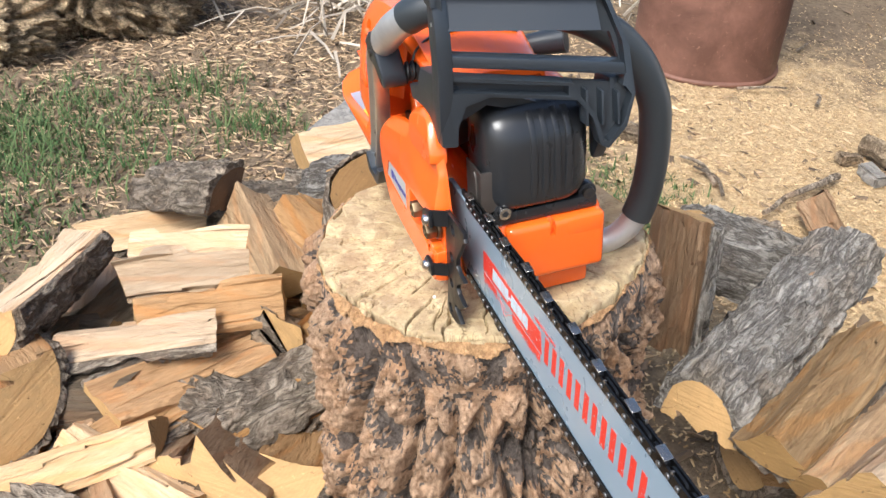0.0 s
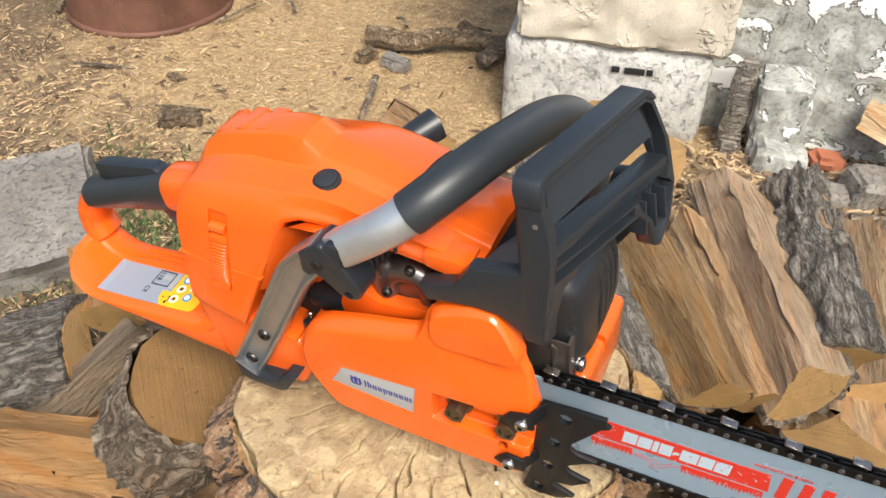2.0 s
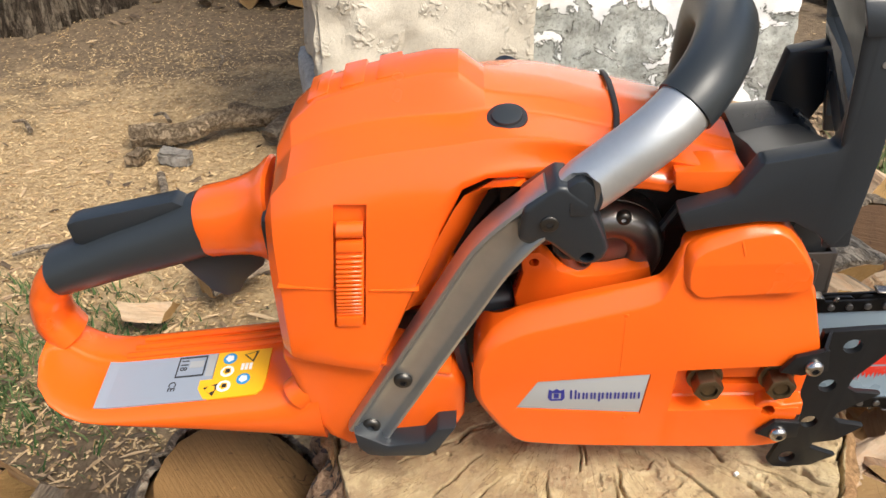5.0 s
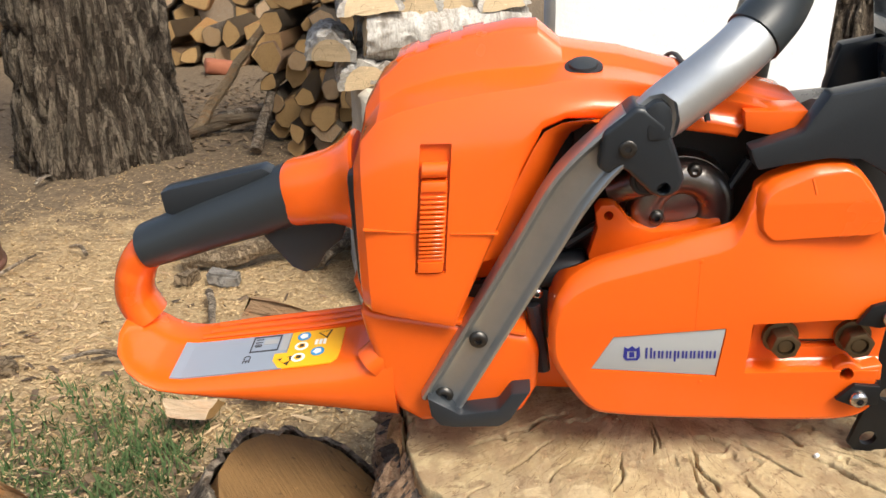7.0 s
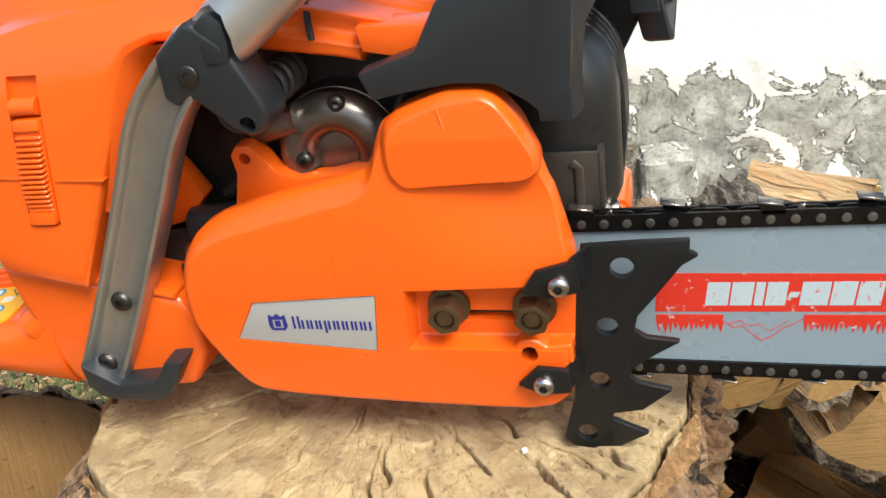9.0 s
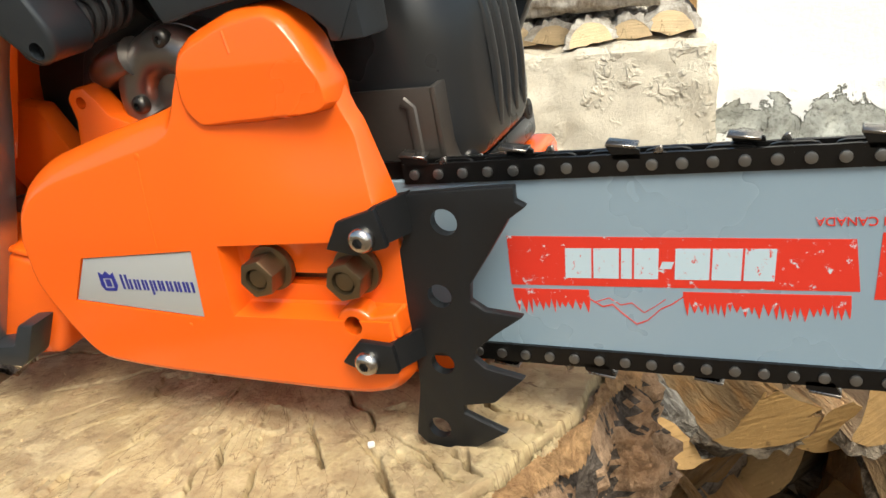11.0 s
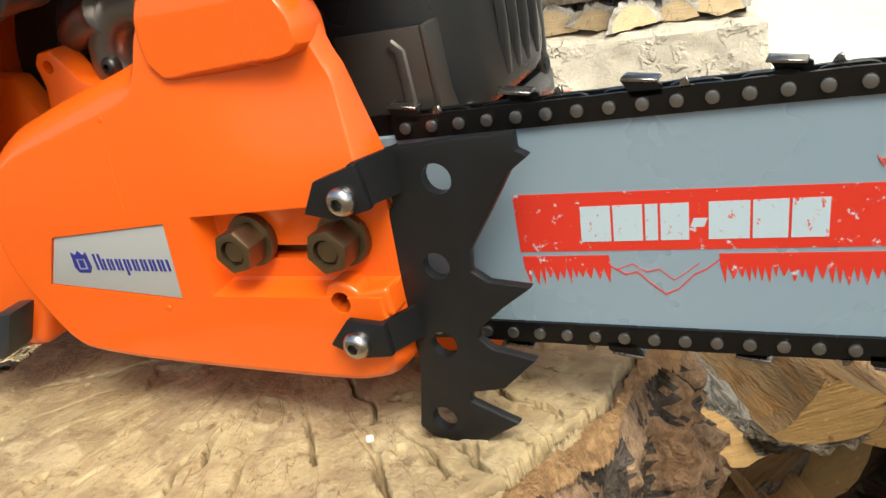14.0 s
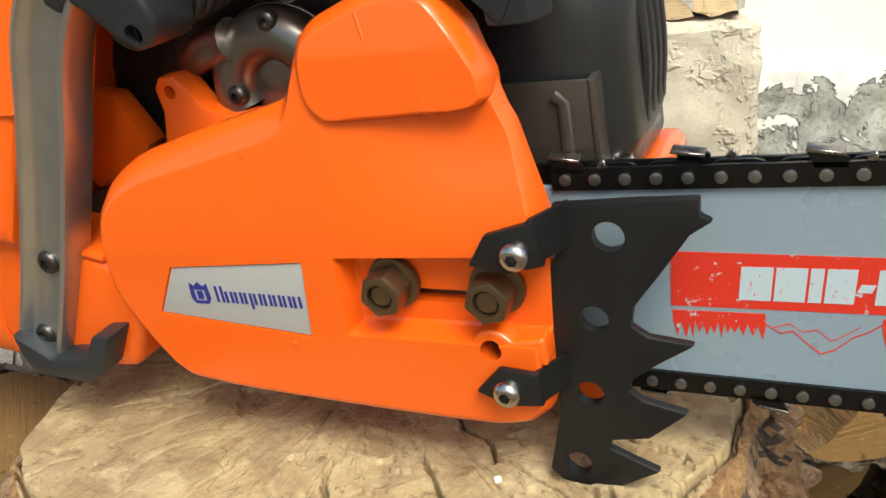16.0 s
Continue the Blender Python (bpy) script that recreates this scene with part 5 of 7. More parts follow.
def lerp_strip(x0, x1, v0, v1, n=6):
    return [(x0 + (x1 - x0) * k / n, v0) for k in range(n + 1)] + [(x1 + (x0 - x1) * k / n, v1) for k in range(n + 1)]


label = tray_patch("label_plate", [(-0.3075, 0.0), (-0.3010, 0.0), (-0.290, 0.0), (-0.270, 0.0), (-0.250, 0.0), (-0.2400, 0.0), (-0.2400, 1.0), (-0.250, 1.0), (-0.270, 1.0), (-0.290, 1.0), (-0.3010, 1.0), (-0.3075, 1.0)], LABEL, rear)
tagged(label, "grey and yellow safety label")
tray_patch("label_warning_field", [(-0.2470, 0.0), (-0.235, 0.0), (-0.222, 0.0), (-0.2110, 0.02), (-0.2078, 0.12), (-0.2068, 0.35), (-0.2068, 1.0), (-0.222, 1.0), (-0.235, 1.0), (-0.2395, 1.0), (-0.2395, 0.42), (-0.2470, 0.42)], YELLOW, label)
tray_patch("label_print_strip", lerp_strip(-0.2450, -0.2405, 0.50, 0.98), BADGE, label, 0.0002)
n_lab = Vector((-0.095, -0.064, 0.993))


def dot(x, v, r, material, lift, sides=16):
    c = tray_point(x, v) + n_lab * (0.0004 + lift)
    return part("label_symbol", disc(c, n_lab, r, 0.0002, sides), material, label)


for x, v, m in ((-0.2315, 0.84, LBLUE), (-0.2315, 0.56, LWHITE), (-0.2315, 0.24, LWHITE), (-0.2205, 0.36, LBLUE)):
    dot(x, v, 0.0042, m, 0.0002)
    dot(x, v, 0.0028, LWHITE if m is LBLUE else YELLOW, 0.0004, 5)
    if m is LWHITE:
        dot(x + 0.0004, v, 0.0019, INK, 0.0006, 4)
dot(-0.2180, 0.86, 0.0052, INK, 0.0002, 3)
dot(-0.2182, 0.86, 0.0036, YELLOW, 0.0004, 3)
dot(-0.2385, 0.20, 0.0056, INK, 0.0002, 3)
dot(-0.2390, 0.20, 0.0030, YELLOW, 0.0004, 5)
for q in range(3):
    tray_patch("label_symbol", lerp_strip(-0.2235 + 0.0025 * q, -0.2218 + 0.0025 * q, 0.56, 0.70), LWHITE, label, 0.0004)
for a, b, c, d in ((-0.2635, -0.2460, 0.94, 0.97), (-0.2635, -0.2460, 0.52, 0.55), (-0.2635, -0.2628, 0.52, 0.97), (-0.2467, -0.2460, 0.52, 0.97), (-0.2560, -0.2475, 0.72, 0.86)):
    tray_patch("label_frame", lerp_strip(a, b, c, d), INK if (a, c) != (-0.2560, 0.72) else BADGE, label, 0.0003)
down = Matrix.Rotation(math.atan2(0.064, 0.993), 4, "X") @ Matrix.Rotation(-0.095, 4, "Y")
for text, x, v, s in (("118", -0.2615, 0.93, 0.0062), ("CE", -0.2655, 0.44, 0.0062)):
    c = tray_point(x, v) + n_lab * 0.0006
    words("label_text", text, s, Matrix.Translation(c) @ down @ pose(0, 0, 0, 0, 0, -90), INK, label, 0.00008)

# front handle
HB = [(-0.1480, 0.0135, 0.4690), (-0.1280, 0.0125, 0.5040), (-0.1080, 0.0100, 0.5400), (-0.0905, 0.0075, 0.5720), (-0.0775, 0.0050, 0.5960), (-0.0665, 0.0035, 0.6110), (-0.0540, 0.0025, 0.6240), (-0.0440, 0.0020, 0.6330)]
hp = spline(HB, 5)
rings = []
for i, p in enumerate(hp):
    d = (hp[min(i + 1, len(hp) - 1)] - hp[max(i - 1, 0)]).normalized()
    u = d.cross(Vector((0, 1, 0))).normalized()
    w = 0.0122 - 0.0014 * ease((i - 20) / 12)
    prof = [(-w + 0.0006, 0.0060), (-w, 0.0040), (-w, -0.0060), (-w + 0.0008, -0.0086), (-w + 0.0024, -0.0092), (-w + 0.0038, -0.0082), (-w + 0.0046, -0.0052), (-w + 0.0062, -0.0040), (w - 0.0062, -0.0040), (w - 0.0046, -0.0052), (w - 0.0038, -0.0082), (w - 0.0024, -0.0092), (w - 0.0008, -0.0086), (w, -0.0060), (w, 0.0040), (w - 0.0006, 0.0060)]
    rings.append([p + u * a + Vector((0, b, 0)) for a, b in prof])
handle = part("front_handle", loft(rings), GUNMETAL, saw, "grey metal front handle with a dark grip sleeve", 50)
TOPH = spline([(-0.0450, 0.0000, 0.6285), (-0.0355, 0.0010, 0.6352), (-0.0225, 0.0030, 0.6445), (-0.0075, 0.0052, 0.6555), (0.0052, 0.0105, 0.6645), (0.0185, 0.0210, 0.6745), (0.0295, 0.0398, 0.6803), (0.0380, 0.0650, 0.6810), (0.0440, 0.0950, 0.6750), (0.0485, 0.1250, 0.6670), (0.0525, 0.1520, 0.6560), (0.0560, 0.1760, 0.6400), (0.0590, 0.1960, 0.6170), (0.0605, 0.2090, 0.5900), (0.0605, 0.2150, 0.5650), (0.0580, 0.2170, 0.5200), (0.0540, 0.2130, 0.4800), (0.0500, 0.2040, 0.4540), (0.0440, 0.1880, 0.4370), (0.0360, 0.1660, 0.4300), (0.030, 0.140, 0.4280)], 6)
cutA, cutB = 26, 100
slot = prism([(-0.0580, 0.6180), (-0.0580, 0.6400), (-0.0400, 0.6470), (-0.0335, 0.6490), (-0.0280, 0.6455), (-0.0262, 0.6370), (-0.0285, 0.6180)], -0.03, -0.0030, 0.001)
part("handle_sleeve", cut(tube(TOPH[:cutA + 1], [0.0105 + 0.0025 * min(1, i / 8) for i in range(cutA + 1)], 28), slot), SILVER, handle, "bright cast metal sleeve")
part("lever_stem", prism([(-0.0420, 0.6420), (-0.0375, 0.6455), (-0.0340, 0.6460), (-0.0299, 0.6425), (-0.0289, 0.6350), (-0.0300, 0.6270), (-0.0400, 0.6270)], -0.0085, 0.004, 0.0015), BLACK, handle, "dark plastic lever stem")
part("handle_tube", tube(TOPH[cutB:], 0.0118, 22), SILVER, handle, "bright cast metal tube end")
part("handle_grip", tube(TOPH[cutA:cutB + 1], 0.0142, 24), RUBBER, handle, "dark grey soft grip")
for at in ((-0.1455, 0.0096, 0.4740), (-0.1245, 0.0082, 0.5110)):
    screw(handle, at, 0.0052, DARKSCREW)
knob = prism([(-0.0609, 0.6316), (-0.0459, 0.6436), (-0.0417, 0.6428), (-0.0318, 0.6343), (-0.0269, 0.6229), (-0.0226, 0.6111), (-0.0213, 0.6058), (-0.0229, 0.5998), (-0.0262, 0.5964), (-0.0315, 0.5953), (-0.0373, 0.5982), (-0.0484, 0.6104), (-0.0526, 0.6132), (-0.0579, 0.6095), (-0.0630, 0.6134)], -0.0165, 0.006, 0.0035, 3)
knob = cut(knob, disc((-0.0309, 0.01, 0.6010), (0, -1, 0), 0.0034, 0.03, 16))
for v in knob.verts:
    v.co.y += 0.0085 + 0.004 * max(-0.2, min(1.1, (0.625 - v.co.z) / 0.027))
knob = part("brake_lever_boss", knob, BLACK, handle, "dark plastic lever boss")
screw(knob, (-0.0490, -0.0080, 0.6232), 0.0042, DARKSCREW, proud=0.0008)
coil = [Vector((-0.038 + 0.010 * t_ + 0.0074 * math.cos(t_ * 52), 0.000 + 0.040 * t_, 0.6030 + 0.006 * t_ + 0.0074 * math.sin(t_ * 52))) for t_ in (k / 150 for k in range(151))]
part("damper_spring", tube(coil, 0.0019, 8), ENGINE, handle, "black coil spring")
part("spring_core", tube([Vector((-0.038, 0.000, 0.603)), Vector((-0.028, 0.042, 0.609))], 0.0066, 16), ENGINE, handle)

# front hand guard
def gx(y, z):
    return 0.0825 + (y - 0.0127) * (0.19 + 1.2 * (0.70 - z)) - 0.25 * max(0.0, z - 0.688)


def guard_piece(poly, depth, material=BLACK, width=0.0015, off=0.0):
    """poly in y and z on the guard's leaning plane."""
    bm = bmesh.new()
    a = [bm.verts.new((gx(y, z) + off, y, z)) for y, z in poly]
    b = [bm.verts.new((gx(y, z) + off + depth, y, z)) for y, z in poly]
    bm.faces.new(a)
    bm.faces.new(list(reversed(b)))
    for i in range(len(a)):
        j = (i + 1) % len(a)
        bm.faces.new((a[j], a[i], b[i], b[j]))
    bmesh.ops.recalc_face_normals(bm, faces=bm.faces)
    bevel(bm, width)
    return bm


def drawn_in(bm):
    """Narrows the guard's far end."""
    for v in bm.verts:
        y = v.co.y
        if y > 0.1:
            v.co.x -= gx(y, v.co.z)
            v.co.y = 0.1 + (y - 0.1) * 0.76
            v.co.x += gx(v.co.y, v.co.z)
    return bm


OUT = [(0.0105, 0.590), (0.0095, 0.700), (0.0100, 0.7070), (0.0125, 0.7115), (0.0170, 0.7140), (0.136, 0.7030), (0.1425, 0.6998), (0.1470, 0.6950), (0.1640, 0.6600), (0.1690, 0.6250), (0.1600, 0.6000), (0.1420, 0.5830), (0.1340, 0.5860), (0.1270, 0.6080), (0.1130, 0.6220), (0.0480, 0.6290), (0.0300, 0.6230), (0.0235, 0.6060), (0.0225, 0.590)]
win = lambda p: guard_piece(p, 0.06, BLACK, 0.0, -0.03)
pocket = lambda p: guard_piece(p, 0.04, BLACK, 0.0, 0.0045)
bm = cut(guard_piece(OUT, 0.0135, width=0.0020),
         pocket([(0.0165, 0.7075), (0.0165, 0.6560), (0.1600, 0.6400), (0.1570, 0.6640), (0.1430, 0.6930), (0.1350, 0.6975)]),
         win([(0.0175, 0.6795), (0.0175, 0.6630), (0.1585, 0.6480), (0.1500, 0.6690)]), win([(0.0185, 0.6550), (0.0185, 0.6470), (0.1560, 0.6310), (0.1585, 0.6395)]),
         pocket([(0.0175, 0.6440), (0.0175, 0.6345), (0.0470, 0.6325), (0.1050, 0.6265), (0.1050, 0.6345)]),
         pocket([(0.1090, 0.6370), (0.1590, 0.6310), (0.1650, 0.6240), (0.1565, 0.6030), (0.1420, 0.5885), (0.1375, 0.5900), (0.1305, 0.6110), (0.1150, 0.6265)]))
guard = part("hand_guard", drawn_in(bm), BLACK, saw, "dark grey plastic front hand guard")
part("guard_crossbar", drawn_in(guard_piece([(0.0170, 0.6635), (0.0170, 0.6545), (0.1600, 0.6395), (0.1590, 0.6485)], 0.010, off=0.003)), BLACK, guard)
for y in (0.122, 0.137, 0.152):
    part("guard_rib", drawn_in(guard_piece([(y - 0.0012, 0.640 - 0.1 * (y - 0.02)), (y + 0.0012, 0.640 - 0.1 * (y - 0.02)), (y + 0.0012, 0.602), (y - 0.0012, 0.602)], 0.0125, width=0.0003, off=0.001)), BLACK, guard)
part("guard_rim", drawn_in(guard_piece([(0.0080, 0.6990), (0.0085, 0.7080), (0.0115, 0.7135), (0.0170, 0.7160), (0.1370, 0.7050), (0.1440, 0.7015), (0.1490, 0.6950), (0.1450, 0.6950), (0.1350, 0.7005), (0.0180, 0.7115), (0.0135, 0.7085), (0.0120, 0.6990)], 0.0155, off=-0.001, width=0.001)), BLACK, guard)
rings = []
for y in (0.0165, 0.050, 0.090, 0.1285):
    t, b = 0.7070 - 0.080 * (y - 0.0165), 0.6820 - 0.080 * (y - 0.0165)
    rings.append([Vector((gx(y, t) + 0.0045, y, t)), Vector((gx(y, b) + 0.0125, y, b)), Vector((gx(y, b) + 0.0095, y, b - 0.0008)), Vector((gx(y, t) + 0.0015, y, t))])
part("guard_panel", loft(rings), BLACK, guard)
side = [(0.0122, 0.6140), (0.0168, 0.6025), (0.030, 0.6050), (0.050, 0.6075), (0.066, 0.6065), (0.0780, 0.5990), (0.0868, 0.5900), (0.0950, 0.6040), (0.0968, 0.6240), (0.0980, 0.6400), (0.0986, 0.6600), (0.0972, 0.6780), (0.0945, 0.6900), (0.0910, 0.7005), (0.0870, 0.7090), (0.0830, 0.7105), (0.0812, 0.7040), (0.0815, 0.6900), (0.0822, 0.6600), (0.0808, 0.6490), (0.0785, 0.6452), (0.0475, 0.6400), (0.0366, 0.6214)]
part("guard_arm", prism(side, 0.0095, 0.0215, 0.0025), BLACK, guard)
part("guard_bridge", loft([[Vector((x, y, z)) for x, y, z in ring] for ring in (
    [(0.044, 0.018, 0.6160), (0.050, 0.018, 0.6350), (0.066, 0.018, 0.6385), (0.092, 0.018, 0.6400), (0.092, 0.018, 0.604), (0.048, 0.018, 0.606)],
    [(0.046, 0.050, 0.6130), (0.052, 0.050, 0.6260), (0.068, 0.050, 0.6285), (0.088, 0.050, 0.6280), (0.088, 0.050, 0.616), (0.050, 0.050, 0.606)],
    [(0.050, 0.0905, 0.6020), (0.056, 0.0905, 0.6090), (0.074, 0.0905, 0.6120), (0.090, 0.0905, 0.6125), (0.090, 0.0905, 0.604), (0.054, 0.0905, 0.597)])]), BLACK, guard)
part("guard_far_arm", prism([(0.0900, 0.606), (0.096, 0.632), (0.122, 0.636), (0.124, 0.604), (0.110, 0.577), (0.0985, 0.5565), (0.0915, 0.5600), (0.0890, 0.585)], 0.136, 0.147, 0.003), BLACK, guard)
part("guard_pin", disc((0.0890, 0.0097, 0.6860), (0, -1, 0), 0.0016, 0.0006, 12), GUNMETAL, guard)

# muffler
GREYST = metal("sooty bare steel", (0.12, 0.105, 0.095), 0.38, 0.7)
rings = []
for x, y0, y1, z0, z1 in ((0.056, 0.044, 0.134, 0.528, 0.612), (0.082, 0.0415, 0.136, 0.526, 0.613), (0.092, 0.0415, 0.134, 0.527, 0.612), (0.099, 0.043, 0.131, 0.528, 0.608), (0.1045, 0.047, 0.127, 0.530, 0.602), (0.1085, 0.053, 0.122, 0.532, 0.594), (0.1105, 0.060, 0.116, 0.536, 0.584)):
    c = [(y0, z0), (y0, (z0 + z1) / 2), (y0 + 0.002, z1 - 0.012), (y0 + 0.012, z1 - 0.001), ((y0 + y1) / 2, z1), (y1 - 0.014, z1 - 0.001), (y1 - 0.002, z1 - 0.012), (y1, (z0 + z1) / 2), (y1, z0), ((y0 + y1) / 2, z0 - 0.001)]
    rings.append([Vector((x, p[0], p[1])) for p in chaikin([Vector((a, b, 0)) for a, b in c], 2)])
muf = part("muffler", loft(rings), MUFFLER, saw, "black painted steel muffler")
for y in (0.080, 0.090, 0.100, 0.110):
    part("muffler_rib", sweep(spline([(0.096, y, 0.6085), (0.1040, y, 0.6000), (0.1095, y, 0.586), (0.1110, y, 0.560), (0.1090, y, 0.538)], 4), (0.0034, 0.0020), 8), MUFFLER, muf)
for y, z in ((0.0555, 0.5285), (0.1325, 0.5275)):
    x = 0.095 if y < 0.1 else 0.090
    part("muffler_lug", disc((x, y, z), (1, 0, 0), 0.0085, 0.010, 18, 0.002), MUFFLER, muf)
    s = part("muffler_screw", disc((x + 0.009, y, z), (1, 0, 0), 0.0056, 0.005, 18, 0.0012), CHROME if y < 0.1 else DARKSCREW, muf, "dull steel socket screw")
    part("screw_socket", disc((x + 0.0141, y, z), (1, 0, 0), 0.0028, 0.0003, 6), ENGINE, s)
part("muffler_flange", box(0.060, 0.104, 0.038, 0.140, 0.5145, 0.5265, 0.003), MUFFLER, muf)
shield = part("chip_shield", join(box(0.070, 0.1030, 0.0370, 0.0388, 0.5300, 0.5660, 0.0006), box(0.1012, 0.1040, 0.0370, 0.0520, 0.5300, 0.5660, 0.0006)), GREYST, saw, "grey folded steel chip shield")
part("shield_bead", sweep([Vector((0.0935, 0.0368, 0.534)), Vector((0.0935, 0.0366, 0.559)), Vector((0.0905, 0.0366, 0.5615))], (0.0012, 0.0022), 8), GREYST, shield)
part("chain_catcher", box(0.050, 0.100, 0.036, 0.058, 0.462, 0.520, 0.004), ENGINE, saw)


# ---- firewood ----
def billet(p0, p1, r, spread, arc, material=None, bark_of=None, label="", seed=0, end=None, ragged=1.0, group="firewood heaped round the stump", name="firewood_billet"):
    """A split log from p0 to p1: a sector of `spread` degrees, its bark side towards `arc`. The pith is at the mesh's own axis."""
    material, end = material or WOOD, end or END
    rnd = random.Random(seed * 7 + 3)
    p0, p1 = Vector(p0), Vector(p1)
    d = (p1 - p0).normalized()
    L = (p1 - p0).length
    v = Vector(arc)
    v = (v - d * v.dot(d))
    v = v.normalized() if v.length > 0.02 else d.orthogonal().normalized()
    u = v.cross(d)
    full = spread >= 355
    back = 0.0 if full else r * (0.62 if spread < 100 else 0.50 if spread < 150 else 0.40)
    m = Matrix((d, u, v)).transposed().to_4x4()
    m.translation = (p0 + p1) / 2 - v * back
    half = radians(min(spread, 359.9)) / 2
    n_arc = 20 if full else 9
    sec = []
    for k in range(n_arc + (0 if full else 1)):
        a = -half + 2 * half * k / n_arc
        sec.append((math.sin(a), math.cos(a), 0))
    if not full:
        e1, e0 = sec[-1], sec[0]
        steps = 11
        pith = (0.0, 0.02) if spread <= 180 else ((e0[0] + e1[0]) / 2, (e0[1] + e1[1]) / 2)
        for k in range(1, steps):
            t = k / steps
            sec.append((e1[0] + (pith[0] - e1[0]) * t, e1[1] + (pith[1] - e1[1]) * t, 1))
        sec.append((*pith, 1))
        for k in range(1, steps):
            t = k / steps
            sec.append((pith[0] + (e0[0] - pith[0]) * t, pith[1] + (e0[1] - pith[1]) * t, 1))
    ns = len(sec)
    nx = 25
    off = Vector((rnd.uniform(0, 99), rnd.uniform(0, 99), rnd.uniform(0, 99)))
    twist = rnd.uniform(-0.18, 0.18)
    bend = rnd.uniform(-0.05, 0.05) * r
    taper, sk1, sk2 = rnd.uniform(-0.16, 0.16), rnd.uniform(-0.45, 0.45), rnd.uniform(-0.45, 0.45)
    fat = (rnd.uniform(0.85, 1.2), rnd.uniform(0.88, 1.1)) if not full else (1, 1)
    bm = bmesh.new()
    rows = []
    for i in range(nx):
        s = i / (nx - 1) - 0.5
        x = s * L
        row = []
        for y, z, split in sec:
            q = Vector((x * 5.0, y * r * 34, z * r * 34)) + off
            w = Vector((x * 16.0, y * r * 90, z * r * 90)) + off
            k = 1 + 0.05 * noise.noise(Vector((x * 5, y * 2, z * 2)) + off)
            yy, zz = y * r * k, z * r * k
            if split:
                yy, zz = yy * (1 + taper * s * 2) * (1 + 0.14 * noise.noise(Vector((x * 9, y, 4)) + off)), zz * (1 + 0.12 * noise.noise(Vector((x * 9, y * 2, 9)) + off))
            if split:
                st = noise.noise(Vector((x * 3.0, y * r * 60, z * r * 60)) + off * 1.7)
                g = ragged * r * (0.20 * noise.noise(q) + 0.10 * noise.noise(w) + 0.11 * (1 if st > 0.12 else -1 if st < -0.18 else 0))
                nrm = Vector((-y, -z + 0.6)).normalized() if (y or z) else Vector((0, 1))
                yy += g * (0.8 if y >= 0 else -0.8) + g * 0.3
                zz += g * nrm.y
            c, q_ = math.cos(twist * s), math.sin(twist * s)
            yy, zz = yy * c - zz * q_, yy * q_ + zz * c
            jag = (yy * sk1 + (zz - back) * sk2) * (2 * abs(s)) ** 3 * (1 if s > 0 else -1) * (0.2 if full else 1)
            if i in (0, nx - 1):
                jag += 0.004 * noise.noise(Vector((y * 3, z * 3, i)) + off)
            row.append(bm.verts.new((x + jag, yy, zz + bend * (1 - 4 * s * s))))
        rows.append(row)
    for a, b in zip(rows, rows[1:]):
        for k in range(ns):
            bm.faces.new((a[k], b[k], b[(k + 1) % ns], a[(k + 1) % ns]))
    caps = []
    for row, s in ((rows[0], -1), (rows[-1], 1)):
        c = bm.verts.new((sum(p.co.x for p in row) / ns, 0, sum(p.co.z for p in row) / ns))
        cap = bmesh.new()
        ring = [cap.verts.new(p.co) for p in row]
        mid = cap.verts.new(c.co)
        bm.verts.remove(c)
        if full:
            for k in range(ns):
                cap.faces.new((ring[k], ring[(k + 1) % ns], mid) if s > 0 else (ring[(k + 1) % ns], ring[k], mid))
        else:
            cap.verts.remove(mid)
            cap.faces.new(ring if s > 0 else list(reversed(ring)))
        caps.append(cap)
    bmesh.ops.recalc_face_normals(bm, faces=bm.faces)
    ob = part(name, bm, material, None, label, 30)
    for cap in caps:
        part("sawn_end", cap, end, ob, angle=30)
    ob.matrix_world = m
    tagged(ob, label, "firewood", group)
    if bark_of:
        nb, nxb = (64 if full else max(14, int(spread / 4.5))), 38
        bm = bmesh.new()
        rows = []
        for i in range(nxb):
            s = i / (nxb - 1) - 0.5
            x = s * L * 0.996
            outer, inner = [], []
            for k in range(nb + (0 if full else 1)):
                a = -half * 0.985 + 2 * half * 0.985 * k / nb
                y, z = math.sin(a), math.cos(a)
                kk = 1 + 0.05 * noise.noise(Vector((x * 5, y * 2, z * 2)) + off)
                ridge = 1 - abs(noise.noise(Vector((x * 20, a * r * 62, 3)) + noise.noise_vector(Vector((x * 30, a * r * 40, 1))) * 0.5 + off)) * 2.4
                fine = noise.noise(Vector((x * 60, a * r * 170, 7)) + off)
                t = r * kk + 0.0040 + (0.0055 if full else 0.0095) * max(-0.5, ridge) + (0.0018 if full else 0.0030) * fine
                c, q_ = math.cos(twist * s), math.sin(twist * s)
                for lst, rad in ((outer, t), (inner, r * kk - 0.001)):
                    yy, zz = y * rad, z * rad
                    y3, z3 = yy * c - zz * q_, yy * q_ + zz * c
                    jag = (y3 * sk1 + (z3 - back) * sk2) * (2 * abs(s)) ** 3 * (1 if s > 0 else -1) * (0.2 if full else 1)
                    lst.append(bm.verts.new((x + jag + (0.003 * fine if abs(s) > 0.49 else 0), y3, z3 + bend * (1 - 4 * s * s))))
            rows.append(outer + list(reversed(inner)) if not full else outer)
        n = len(rows[0])
        for a, b in zip(rows, rows[1:]):
            for k in range(n):
                bm.faces.new((a[k], b[k], b[(k + 1) % n], a[(k + 1) % n]))
